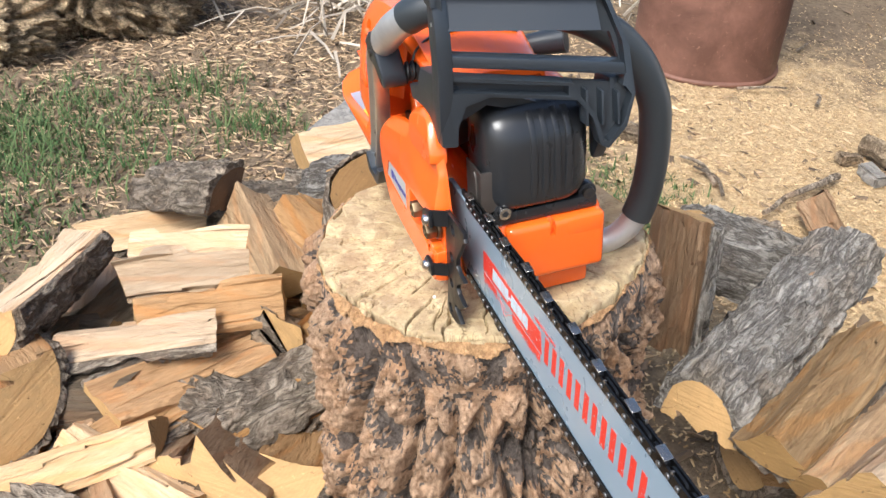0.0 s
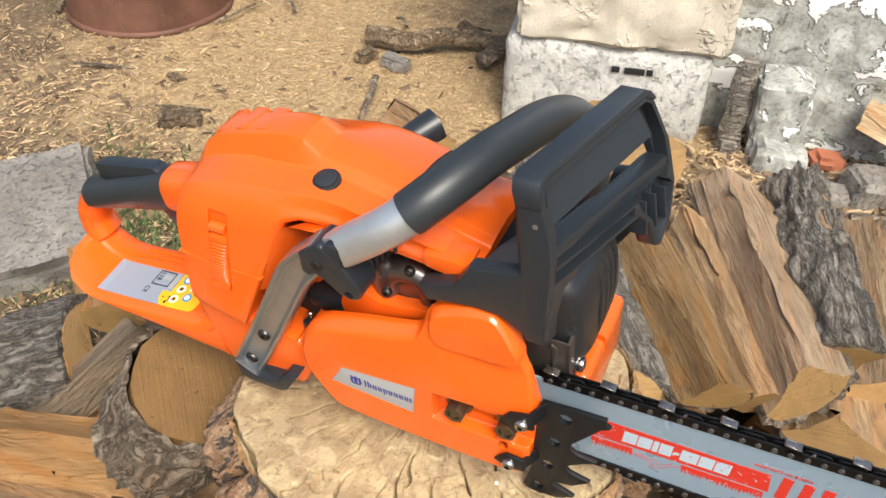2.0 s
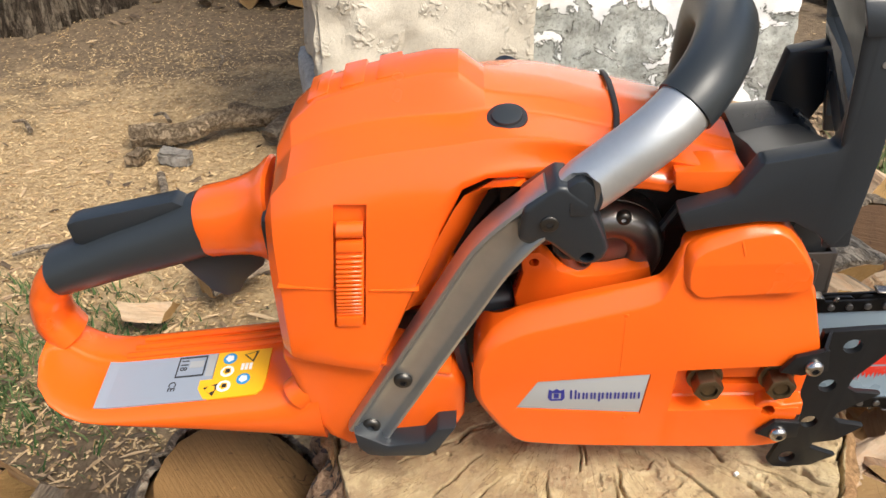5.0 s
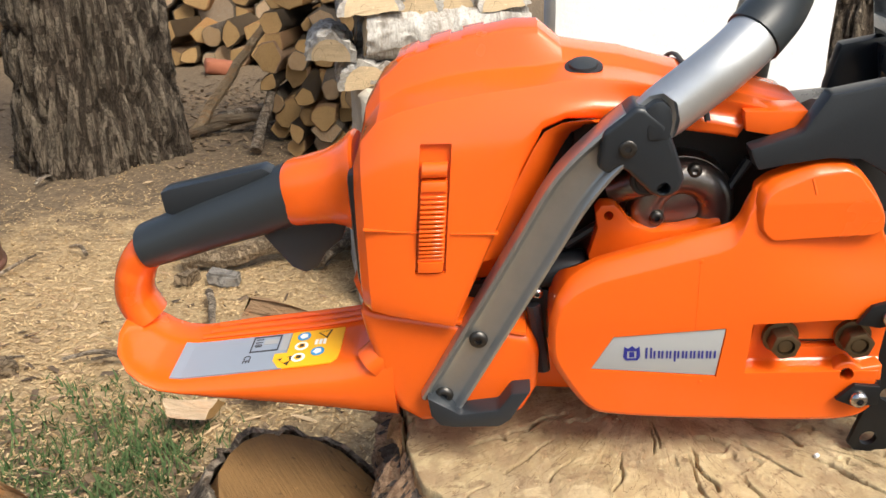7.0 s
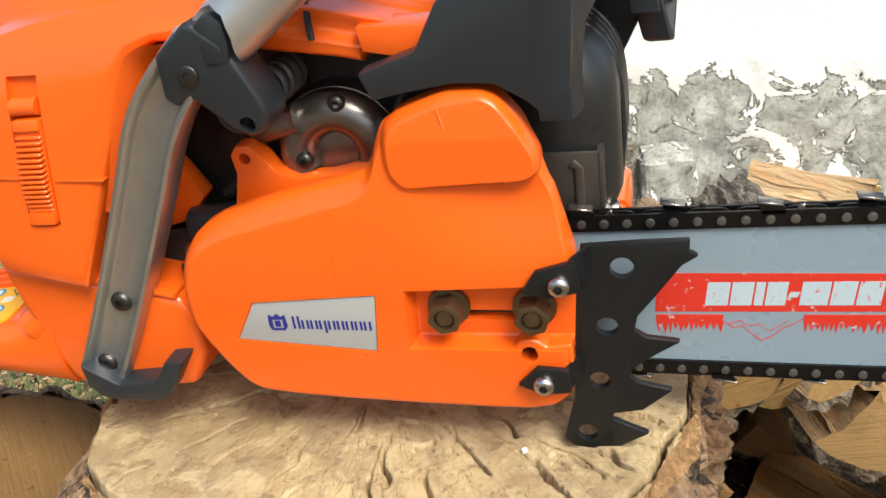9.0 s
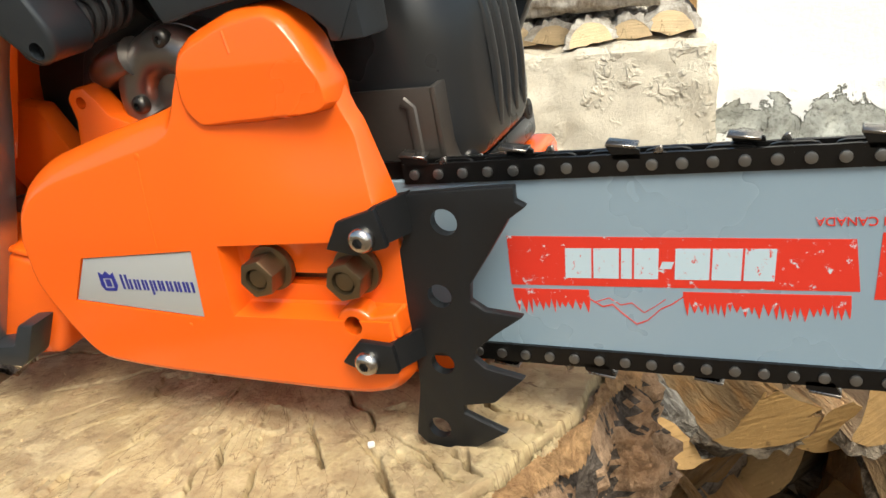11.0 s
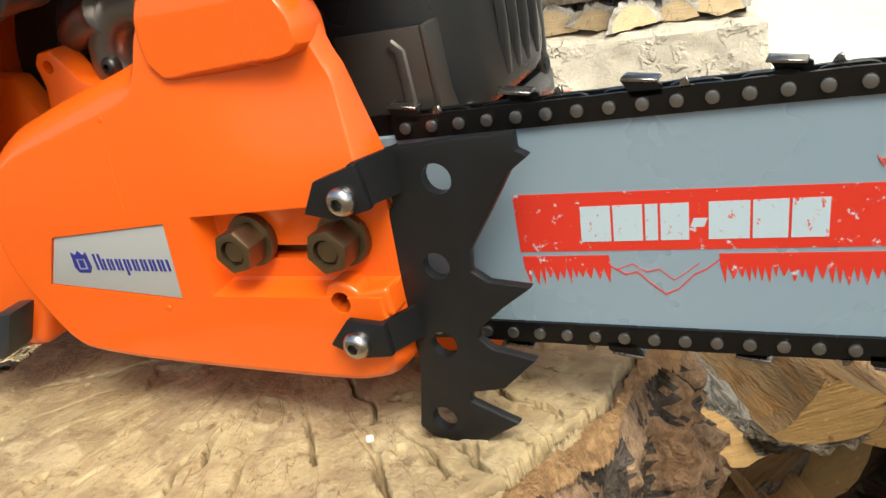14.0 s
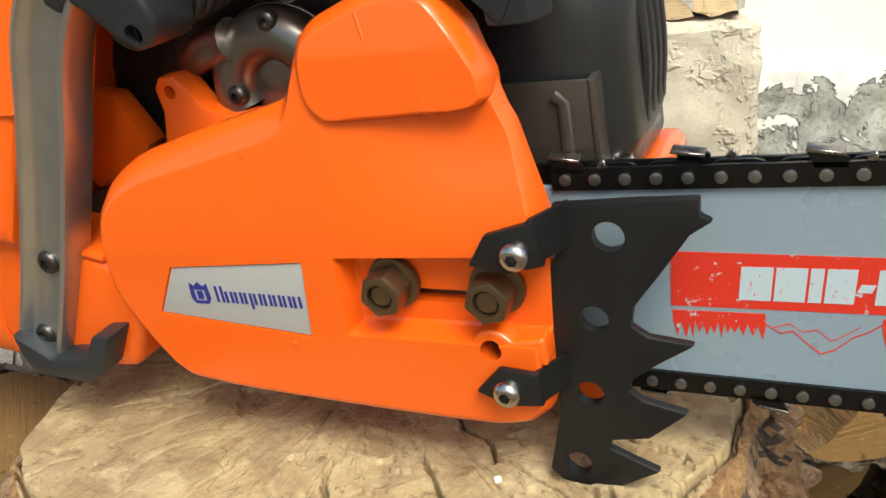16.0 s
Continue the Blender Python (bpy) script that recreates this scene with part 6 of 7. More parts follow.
        if not full:
            bm.faces.new(rows[0])
            bm.faces.new(rows[-1])
        else:
            for row in (rows[0], rows[-1]):
                ring = [bm.verts.new((p.co.x, p.co.y * 0.93, p.co.z * 0.93)) for p in row]
                for k in range(n):
                    bm.faces.new((row[k], row[(k + 1) % n], ring[(k + 1) % n], ring[k]))
        bmesh.ops.recalc_face_normals(bm, faces=bm.faces)
        part("bark", bm, bark_of, ob, angle=60)
    return ob


billet((0.197, 0.307, 0.285), (0.049, 0.557, 0.260), 0.055, 95, (0, 0.3, -1), WOOD_BROWN, BARK, "brown split billet with dark heartwood streaks", 1, END_BROWN)
billet((0.241, 0.330, 0.275), (0.093, 0.634, 0.250), 0.052, 85, (0.2, 0.2, -1), WOOD_BROWN, None, "brown weathered split billet with torn fibres", 2, END_BROWN)
billet((0.273, 0.342, 0.300), (0.121, 0.744, 0.265), 0.06, 100, (0.3, 0, -1), WOOD_BROWN, BARK, "brown split billet with a torn face", 3, END_BROWN)
billet((0.305, 0.418, 0.285), (0.209, 0.749, 0.270), 0.052, 110, (-0.5, -0.3, 1), WOOD, BARK_GREY, "split billet with a strip of silvery bark", 4, END_BROWN)
billet((0.354, 0.452, 0.220), (0.307, 0.769, 0.210), 0.06, 90, (1, 0, -0.6), WOOD_BROWN, None, "narrow pale split billet in the heap", 5, END)
billet((0.098, 0.294, 0.260), (-0.123, 0.656, 0.270), 0.046, 185, (-0.2, -0.1, 1), WOOD, BARK_GREY, "half log with silvery weathered bark upward", 6, END)
billet((-0.080, 0.384, 0.200), (-0.077, 0.372, 0.385), 0.055, 70, (0.4, 1, 0.2), WOOD, BARK_GREY, "tall split billet leaning on the stump", 7, END)
billet((-0.226, 0.478, 0.254), (-0.149, 0.643, 0.200), 0.06, 200, (0, 0, 1), WOOD_GREY, BARK_GREY, "weathered grey log behind the stump", 8, END)
billet((-0.179, 1.052, 0.130), (-0.005, 0.872, 0.160), 0.075, 165, (0.1, 0.1, -1), END, None, "clean tan split billet lying by the wall", 9, END, 0.35)
billet((0.316, 1.329, 0.120), (0.490, 1.202, 0.120), 0.055, 110, (0.2, 0.3, -1), WOOD_PALE, None, "pale fresh split billet in the litter", 10, END)
billet((0.309, 0.902, 0.110), (0.540, 0.972, 0.100), 0.05, 170, (0, -0.2, 1), WOOD, BARK, "half log with grey bark upward", 11, END)
billet((0.510, 1.207, 0.080), (0.605, 0.961, 0.090), 0.075, 95, (0.2, 0.3, -1), WOOD_PALE, None, "pale split billet with straight grain", 12, END)
billet((0.483, 0.712, 0.150), (0.587, 0.989, 0.020), 0.06, 360, (0, 0, 1), WOOD, BARK, "round log with a dark sawn end", 13, END_DARK)
billet((0.424, 0.579, 0.140), (0.615, 0.661, 0.130), 0.07, 110, (0.2, -1, -0.5), WOOD_PALE, BARK, "pale split billet with grey bark below", 14, END)
billet((0.479, 0.417, 0.150), (0.603, 0.621, 0.130), 0.07, 150, (0.5, -0.3, 0.8), WOOD, BARK_GREY, "split billet with weathered bark", 15, END)
billet((0.332, 0.380, 0.200), (0.278, 0.645, 0.170), 0.07, 110, (0.3, 0, -1), WOOD_BROWN, BARK, "brown split billet under the heap", 16, END)
billet((0.276, 0.167, 0.175), (0.365, 0.377, 0.020), 0.092, 215, (-0.1, -1, -0.2), WOOD, BARK, "thick half log with a smooth sawn end", 17, END)
billet((0.373, 0.066, 0.150), (0.462, 0.232, 0.175), 0.07, 140, (-0.2, -0.5, 1), WOOD, BARK_GREY, "billet with deeply furrowed silver bark", 18, END)
billet((0.150, 0.065, 0.100), (0.367, 0.098, 0.090), 0.06, 100, (0, 0.3, -1), WOOD_BROWN, None, "flat weathered split billet", 19, END)
billet((0.348, 0.201, 0.120), (0.384, 0.387, 0.137), 0.065, 90, (0.5, 0, -1), WOOD, None, "tan split billet in the heap", 20, END)
billet((0.440, 0.266, 0.110), (0.367, 0.435, 0.156), 0.07, 85, (0.5, 0.2, -1), WOOD_BROWN, None, "tan split billet in the heap", 21, END)
billet((0.190, 0.172, 0.240), (0.323, 0.290, 0.172), 0.03, 90, (0, 0, -1), WOOD_PALE, None, "thin pale split stick by the stump", 22, END)
billet((0.374, 0.288, 0.120), (0.473, 0.436, 0.100), 0.08, 120, (0.2, -0.3, -1), WOOD, BARK, "split billet in the heap", 23, END)
billet((0.412, 0.334, 0.160), (0.593, 0.281, 0.138), 0.06, 90, (0, 0.3, -1), WOOD_PALE, None, "pale split billet in the heap", 24, END)
billet((-0.555, -0.121, 0.215), (-0.733, -0.221, 0.130), 0.068, 100, (-0.55, -0.7, 0.55), WOOD_GREY, BARK, "weathered wedge with grey bark and a dark end", 25, END_DARK)
billet((-0.646, -0.346, 0.110), (-0.677, -0.159, 0.110), 0.05, 100, (0, 0, -1), WOOD_PALE, BARK, "pale split billet at the heap's edge", 26, END)
billet((-0.502, -0.264, 0.165), (-0.455, -0.080, 0.177), 0.05, 80, (0, 0.3, -1), WOOD_PALE, None, "pale square-split billet in the heap", 27, END)
billet((-0.440, -0.285, 0.145), (-0.432, -0.112, 0.155), 0.06, 85, (0.2, 0, -1), WOOD_PALE, None, "fresh white split billet in the heap", 28, END)
billet((-0.552, -0.093, 0.190), (-0.366, -0.067, 0.165), 0.085, 75, (-0.2, 0.3, -1), WOOD_BROWN, None, "broad split slab with reddish streaks", 29, END)
billet((-0.329, -0.272, 0.165), (-0.321, -0.078, 0.165), 0.062, 75, (0.2, 0.2, -1), WOOD, None, "long square-split billet across the heap", 30, END)
billet((-0.313, -0.363, 0.150), (-0.284, -0.176, 0.168), 0.05, 90, (0.3, -0.2, -1), WOOD_PALE, BARK, "pale split billet with a thin edge", 31, END)
billet((-0.212, -0.321, 0.105), (-0.287, -0.104, 0.110), 0.075, 90, (-0.7, 0.5, -0.3), WOOD, BARK, "thick split billet with tan sawn end", 32, END)
billet((-0.174, -0.194, 0.085), (-0.245, -0.019, 0.106), 0.055, 170, (0.2, -0.2, 1), WOOD, BARK, "half log with brown ridged bark upward", 33, END)
billet((-0.076, -0.221, 0.110), (-0.237, -0.154, 0.030), 0.09, 130, (0.2, -0.3, -1), WOOD, BARK, "thick wedge with a smooth sawn end", 34, END)
billet((-0.055, -0.141, 0.100), (-0.216, -0.076, 0.023), 0.08, 120, (0.3, 0.3, -1), WOOD, BARK, "split wedge with a sawn end", 35, END)
billet((-0.129, -0.443, 0.110), (-0.148, -0.256, 0.134), 0.055, 80, (0, 0, -1), WOOD_PALE, None, "pale split slab in the heap", 36, END)
billet((-0.199, -0.421, 0.160), (-0.372, -0.486, 0.100), 0.09, 150, (-0.4, 0.2, -1), WOOD, BARK, "half log with a tan sawn end", 37, END)
billet((-0.307, -0.448, 0.190), (-0.530, -0.336, 0.170), 0.065, 120, (0.6, 0.5, -0.7), WOOD_PALE, BARK, "leaning half log with a pale split face", 38, END)
billet((-0.343, -0.419, 0.080), (-0.534, -0.277, 0.070), 0.07, 120, (0, 0, -1), WOOD_GREY, BARK, "dark weathered split billet in the heap", 39, END_DARK)
billet((-0.186, -0.357, 0.120), (-0.046, -0.230, 0.103), 0.04, 85, (0, 0.2, -1), WOOD_PALE, None, "small square-split stick in the heap", 40, END)
billet((-0.273, -0.086, 0.140), (-0.470, -0.044, 0.030), 0.06, 120, (0.2, -1, -0.5), WOOD_BROWN, BARK, "wedge with a rounded sawn end", 41, END)
billet((-0.167, -0.093, 0.070), (-0.335, -0.012, 0.032), 0.05, 80, (-0.2, 0.3, 1), WOOD, None, "small split wedge lying by the stump", 42, END)
billet((-0.286, -0.415, 0.050), (-0.339, -0.233, 0.050), 0.07, 110, (0, 0, -1), WOOD_GREY, BARK, "weathered billet low in the heap", 43, END)
billet((-0.506, 0.176, 0.220), (-0.650, 0.296, 0.189), 0.045, 110, (-0.6, 0.1, -0.7), WOOD, None, "tan split chunk on the heap", 44, END_BROWN)
billet((-0.670, 0.053, 0.148), (-0.509, 0.123, 0.220), 0.07, 140, (-0.2, -0.4, 1), WOOD, BARK_GREY, "split billet with silvery bark", 45, END)
# this billet and the flat low one after it take the darker wood
billet((-0.511, 0.015, 0.158), (-0.416, 0.145, 0.260), 0.045, 80, (-0.6, 0.2, -1), WOOD_GREY, None, "brown split billet standing on the heap", 46, END_BROWN)
billet((-0.523, -0.025, 0.196), (-0.340, 0.025, 0.210), 0.06, 85, (0.2, 0.3, -1), WOOD, None, "tan split wedge on the heap", 47, END)
billet((-0.256, 0.009, 0.190), (-0.310, -0.094, 0.040), 0.065, 100, (0.3, 0.4, -0.8), WOOD, None, "tan split wedge on the heap", 48, END)
billet((-0.554, 0.003, 0.130), (-0.372, -0.004, 0.140), 0.06, 90, (0, 0.2, -1), WOOD_GREY, None, "dark split billet low in the heap", 49, END_BROWN)
billet((-0.939, 0.054, 0.070), (-0.978, 0.230, 0.070), 0.095, 95, (-0.1, 0.2, -1), WOOD_PALE, BARK, "thick pale split billet lying on the dirt", 50, END, 0.35)
billet((-0.840, -0.004, 0.055), (-0.679, 0.239, 0.060), 0.05, 200, (0, 0, 1), WOOD, BARK, "log with ridged grey bark", 51, END)
billet((-0.709, -0.122, 0.100), (-0.661, 0.062, 0.100), 0.06, 150, (0, 0, 1), WOOD_GREY, BARK, "dark weathered half log on the dirt", 52, END_DARK)
billet((-0.596, -0.025, 0.130), (-0.436, 0.076, 0.144), 0.05, 90, (0, 0, -1), WOOD, None, "split billet behind the heap", 53, END)
billet((-0.573, 1.045, 0.030), (-0.436, 0.985, 0.030), 0.062, 80, (0, 0, -1), WOOD, None, "flat split offcut lying on the sawdust", 54, END)
billet((-0.507, 0.784, 0.040), (-0.440, 0.858, 0.050), 0.05, 120, (0, -0.2, 1), WOOD, BARK, "short bark-covered offcut on the sawdust", 55, END)
billet((-0.615, 0.719, 0.030), (-0.542, 0.716, 0.030), 0.03, 90, (0, 0, -1), WOOD_PALE, None, "short pale offcut on the sawdust", 56, END)
billet((-0.238, 0.036, 0.370), (-0.322, 0.046, 0.238), 0.062, 360, (-0.50, -0.70, 0.40), WOOD, BARK, "thick log with ridged bark and a brown sawn end", 90, END_TRAY_SHADE)


# ---- pier, pillar and yard ----
def rough_box(name, size, m, material, amp, parent=None, seed=0, step=0.018, freq=9.0, chip=0.02):
    """A block with worn, uneven faces and chipped edges."""
    sx, sy, sz = size
    bm = bmesh.new()
    n = [max(3, int(s / step)) for s in size]
    grid = {}
    off = Vector((seed * 3.7, seed * 1.3, seed * 5.1))

    def vert(i, j, k):
        key = (i, j, k)
        if key not in grid:
            p = Vector((i / n[0] - 0.5, j / n[1] - 0.5, k / n[2] - 0.5))
            q = Vector((p.x * sx, p.y * sy, p.z * sz))
            nrm = Vector([(1 if a == b_ else -1 if a == 0 else 0) for a, b_ in zip(key, n)])
            edges = sum(abs(v) for v in nrm)
            h = noise.fractal(q * freq + off, 0.9, 2.0, 5)
            pit = min(0.0, noise.noise(q * freq * 2.6 + off) + 0.28) * 1.6
            d = amp * (h + pit)
            if edges > 1:
                d -= chip * (0.35 + 0.65 * abs(noise.noise(q * freq * 1.4 + off)))
            grid[key] = bm.verts.new(q + nrm.normalized() * d)
        return grid[key]

    for ax in range(3):
        a, b_ = [x for x in range(3) if x != ax]
        for side in (0, n[ax]):
            for i in range(n[a]):
                for j in range(n[b_]):
                    c = []
                    for di, dj in ((0, 0), (1, 0), (1, 1), (0, 1)):
                        k = [0, 0, 0]
                        k[ax], k[a], k[b_] = side, i + di, j + dj
                        c.append(vert(*k))
                    bm.faces.new(c)
    bmesh.ops.recalc_face_normals(bm, faces=bm.faces)
    ob = part(name, bm, material, parent, angle=50)
    ob.matrix_basis = m
    return ob


YAW = math.degrees(math.atan2(0.10, 0.432))


def on_face(x, out, z):
    """A place by the pier's face: x along it, `out` behind it."""
    c, s = math.cos(radians(YAW)), math.sin(radians(YAW))
    return Vector((-0.385 + c * x - s * out, 1.17 + s * x + c * out, z))


tagged(rough_box("concrete_block", (0.412, 0.30, 0.205), Matrix.Translation(on_face(0.206, 0.155, 0.0925)) @ pose(0, 0, 0, 0, 0, YAW), CONCRETE2, 0.004, seed=1), "grey limewashed concrete block standing on the dirt", "concrete block")
tagged(rough_box("concrete_block", (0.415, 0.30, 0.232), Matrix.Translation(on_face(0.228, 0.150, 0.3105)) @ pose(0, 0, 0, 0, 0, YAW), CONCRETE, 0.010, seed=2, step=0.011, freq=12), "rough pitted concrete block under birch logs", "concrete block")
for x, w in ((0.225, 0.016), (0.262, 0.040), (0.292, 0.012)):
    b = box(-w / 2, w / 2, -0.002, 0.002, -0.006, 0.006, 0.001)
    o = part("bitumen_mark", b, ENGINE)
    o.matrix_world = Matrix.Translation(on_face(x, 0.0, 0.152)) @ pose(0, 0, 0, 0, 0, YAW)
    tagged(o, "small black tar mark on the block", "tar mark")
pillar = tagged(rough_box("wall_pillar", (0.55, 0.34, 2.2), Matrix.Translation((0.262, 1.525, 1.345)), PLASTER, 0.003, seed=3, step=0.05, freq=4), "white limewashed masonry pillar", "wall", kind="structure")
tagged(rough_box("wall_foundation", (0.575, 0.368, 0.44), Matrix.Translation((0.27, 1.53, 0.128)), PEEL, 0.010, seed=4, step=0.011, freq=11, chip=0.012), "peeling grey and white plinth of the pillar", "plinth", kind="structure")
tagged(rough_box("plinth_stone", (0.105, 0.09, 0.20), Matrix.Translation((0.155, 1.305, 0.08)) @ pose(0, 0, 0, 3, -4, 8), PEEL, 0.008, seed=5, step=0.010, freq=16), "white limewashed stone leaning on the plinth", "stone")
tagged(rough_box("plinth_stone", (0.10, 0.08, 0.07), Matrix.Translation((0.175, 1.255, 0.02)) @ pose(0, 0, 0, 0, 6, 18), PEEL, 0.008, seed=6, step=0.010, freq=16), "white broken stone lying in the litter", "stone")
tagged(rough_box("bark_slab", (0.045, 0.03, 0.22), Matrix.Translation((0.075, 1.275, 0.09)) @ pose(0, 0, 0, -8, 3, 10), BARK_GREY, 0.006, seed=7, step=0.010, freq=22), "upright slab of grey bark between block and plinth", "bark slab")
for k, (x, y, s, rz) in enumerate(((0.36, 1.22, 0.085, 30), (0.44, 1.16, 0.075, 80), (0.28, 1.17, 0.055, 20), (0.33, 1.10, 0.045, 60), (0.24, 1.10, 0.035, 10), (0.44, 1.25, 0.05, 40))):
    tagged(rough_box("broken_stone", (s * 1.4, s, s * 0.8), Matrix.Translation((x, y, s * 0.3)) @ pose(0, 0, 0, 5, 9, rz), SLAB, 0.005, seed=8 + k, step=0.01, freq=20), "small grey broken stone in the litter", "stone", "stones by the plinth")
tagged(rough_box("brick_piece", (0.075, 0.045, 0.035), Matrix.Translation((0.262, 1.29, 0.02)) @ pose(0, 0, 0, 10, 14, 35), BRICK, 0.003, seed=14, step=0.009, freq=25), "broken piece of red brick in the litter", "brick")
tagged(rough_box("brick_piece", (0.16, 0.10, 0.07), Matrix.Translation((-1.50, 4.0, 0.04)) @ pose(0, 0, 0, 4, 10, 20), BRICK, 0.004, seed=15, step=0.02, freq=15), "piece of red brick lying on the dirt", "brick")
tagged(rough_box("stone_slab", (0.50, 0.36, 0.085), Matrix.Translation((-1.07, 0.36, 0.004)) @ pose(0, 0, 0, 2, -3, 48), SLAB, 0.014, seed=16, step=0.014, freq=7, chip=0.07), "flat grey stone slab sunk in the dirt", "stone slab")
tagged(rough_box("stone_slab", (0.9, 0.5, 0.10), Matrix.Translation((-2.95, -0.35, 0.03)) @ pose(0, 0, 0, 0, 0, 12), SLAB, 0.006, seed=17, step=0.03, freq=6), "pale stone slab behind the gnarled root", "stone slab")

# birch logs on the pier
BL = "half-round birch log with white bark on the pier"
for k, (x, z, r, w) in enumerate(((0.03, 0.432, 0.040, 190), (0.095, 0.430, 0.043, 170), (0.170, 0.428, 0.038, 165), (0.232, 0.430, 0.036, 180), (0.300, 0.430, 0.035, 160), (0.365, 0.430, 0.042, 150), (0.045, 0.562, 0.050, 180), (0.135, 0.558, 0.036, 170), (0.21, 0.558, 0.034, 175), (0.29, 0.560, 0.040, 170), (0.0, 0.625, 0.045, 190), (0.09, 0.640, 0.045, 180), (0.18, 0.625, 0.045, 170), (0.27, 0.640, 0.045, 180))):
    billet(on_face(x, 0.02 + 0.012 * (k % 3), z + r * 0.42), on_face(x + 0.01, 0.30, z + r * 0.42), r, w, (0.1 * (k % 3 - 1), 0, 1), WOOD_PALE, BARK_BIRCH, BL, 200 + k, END_PALE, 0.25, "birch logs stacked on the pier", "birch_log")
billet(on_face(0.035, 0.045, 0.520), on_face(0.345, 0.050, 0.528), 0.036, 360, (0, 0, 1), WOOD_PALE, BARK_BIRCH, "white birch log lying across the stack", 220, END_PALE, 0.25, "birch logs stacked on the pier", "birch_log")
billet(on_face(0.03, 0.20, 0.520), on_face(0.36, 0.20, 0.520), 0.036, 360, (0, 0, 1), WOOD_PALE, BARK_BIRCH, "white birch log lying across the stack", 221, END_PALE, 0.25, "birch logs stacked on the pier", "birch_log")
billet(on_face(-0.03, 0.03, 0.500), on_face(-0.02, 0.28, 0.500), 0.036, 200, (0, 0, 1), WOOD_PALE, BARK_BIRCH, "thick birch log at the stack's end", 222, END_PALE, 0.25, "birch logs stacked on the pier", "birch_log")


# trees
def trunk(x, y, r, h, label, seed, material=None, flare=0.25, gap=None):
    verts, NA, NH = [], 200, 110
    deep = []
    off = Vector((seed * 4.1, seed * 2.3, 0))
    for j in range(NH):
        t = j / (NH - 1)
        z = h * t - 0.03
        for i in range(NA):
            a = 2 * math.pi * i / NA
            p = Vector((math.cos(a) * 3.2, math.sin(a) * 3.2, z * 3.0 / max(r, 0.1) * 0.16)) + off
            cell = noise.voronoi(p * 2.2 + noise.noise_vector(p) * 0.3)[0]
            q = r * (1 + flare * max(0, 1 - z / (r * 1.6)) ** 2 * (1 + 0.5 * math.sin(a * 4 + seed)) - 0.10 * t)
            q += 0.034 * min(1, (cell[1] - cell[0]) * 3) + 0.008 * noise.fractal(p * 5, 0.9, 2.0, 4) + 0.02 * math.sin(a * 3 + seed)
            # low values pick the darker bark, so furrow shade is in the colour
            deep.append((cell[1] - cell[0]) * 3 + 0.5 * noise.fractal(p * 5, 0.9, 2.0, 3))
            verts.append((x + q * math.cos(a), y + q * math.sin(a), z))
    faces = [(j * NA + i, j * NA + (i + 1) % NA, (j + 1) * NA + (i + 1) % NA, (j + 1) * NA + i) for j in range(NH - 1) for i in range(NA)]
    faces.append(tuple((NH - 1) * NA + i for i in range(NA)))
    return tagged(raw("tree_trunk", verts, faces, [material or BARK_TREE, gap or BARK_FURROW_SHADE], None, True, [1 if deep[f[0]] < 0.42 else 0 for f in faces]), label, "tree")


trunk(-1.43, 2.38, 0.215, 2.6, "thick tree trunk with furrowed grey-brown bark", 1, flare=0.12)
trunk(-2.06, 0.90, 0.10, 1.4, "pale grey tree trunk rising from dry brush", 2, BARK_GREY, 0.25, BARK)
trunk(-2.75, 0.55, 0.10, 1.6, "slim grey tree trunk behind the brush", 3, BARK_GREY, 0.25, BARK)
trunk(1.32, 3.15, 0.26, 2.4, "rough brown tree trunk beyond the pillar", 4)

# rusty barrel
BX, BY0 = -1.43, 1.315
NA = 72


def turned(prof):
    """A thin turned shell round the barrel's axis, a little out of round."""
    verts = [(BX + (r + (0.003 * math.sin(5 * a) if r > 0.1 else 0)) * math.cos(a), BY0 + r * math.sin(a), z) for r, z in prof for a in (2 * math.pi * i / NA for i in range(NA))]
    faces = [(j * NA + i, j * NA + (i + 1) % NA, (j + 1) * NA + (i + 1) % NA, (j + 1) * NA + i) for j in range(len(prof) - 1) for i in range(NA)]
    return verts, faces


barrel = tagged(empty("steel_barrel"), "rusty red-brown open steel barrel standing on the dirt", "barrel")
raw("shell", *turned([(0.000, 0.012), (0.196, 0.012), (0.205, 0.014), (0.205, 0.80), (0.198, 0.80), (0.198, 0.05), (0.0, 0.05)]), RUST, barrel)
for z in (0.008, 0.278, 0.565, 0.800):
    raw("hoop", *turned([(0.204, z - 0.008), (0.211, z - 0.006), (0.2125, z), (0.211, z + 0.006), (0.204, z + 0.008)]), RUST, barrel, True)


GNARL = bark("gnarled bare wood", (0.74, 0.56, 0.345), (0.16, 0.10, 0.056), (0.52, 0.37, 0.21), (30, 22, 44), 0.012, 0.55, 0.4)
CLOD = bark("crumbled bark and earth", (0.38, 0.29, 0.19), (0.16, 0.11, 0.07), (0.28, 0.20, 0.12), (30, 30, 30), 0.006)


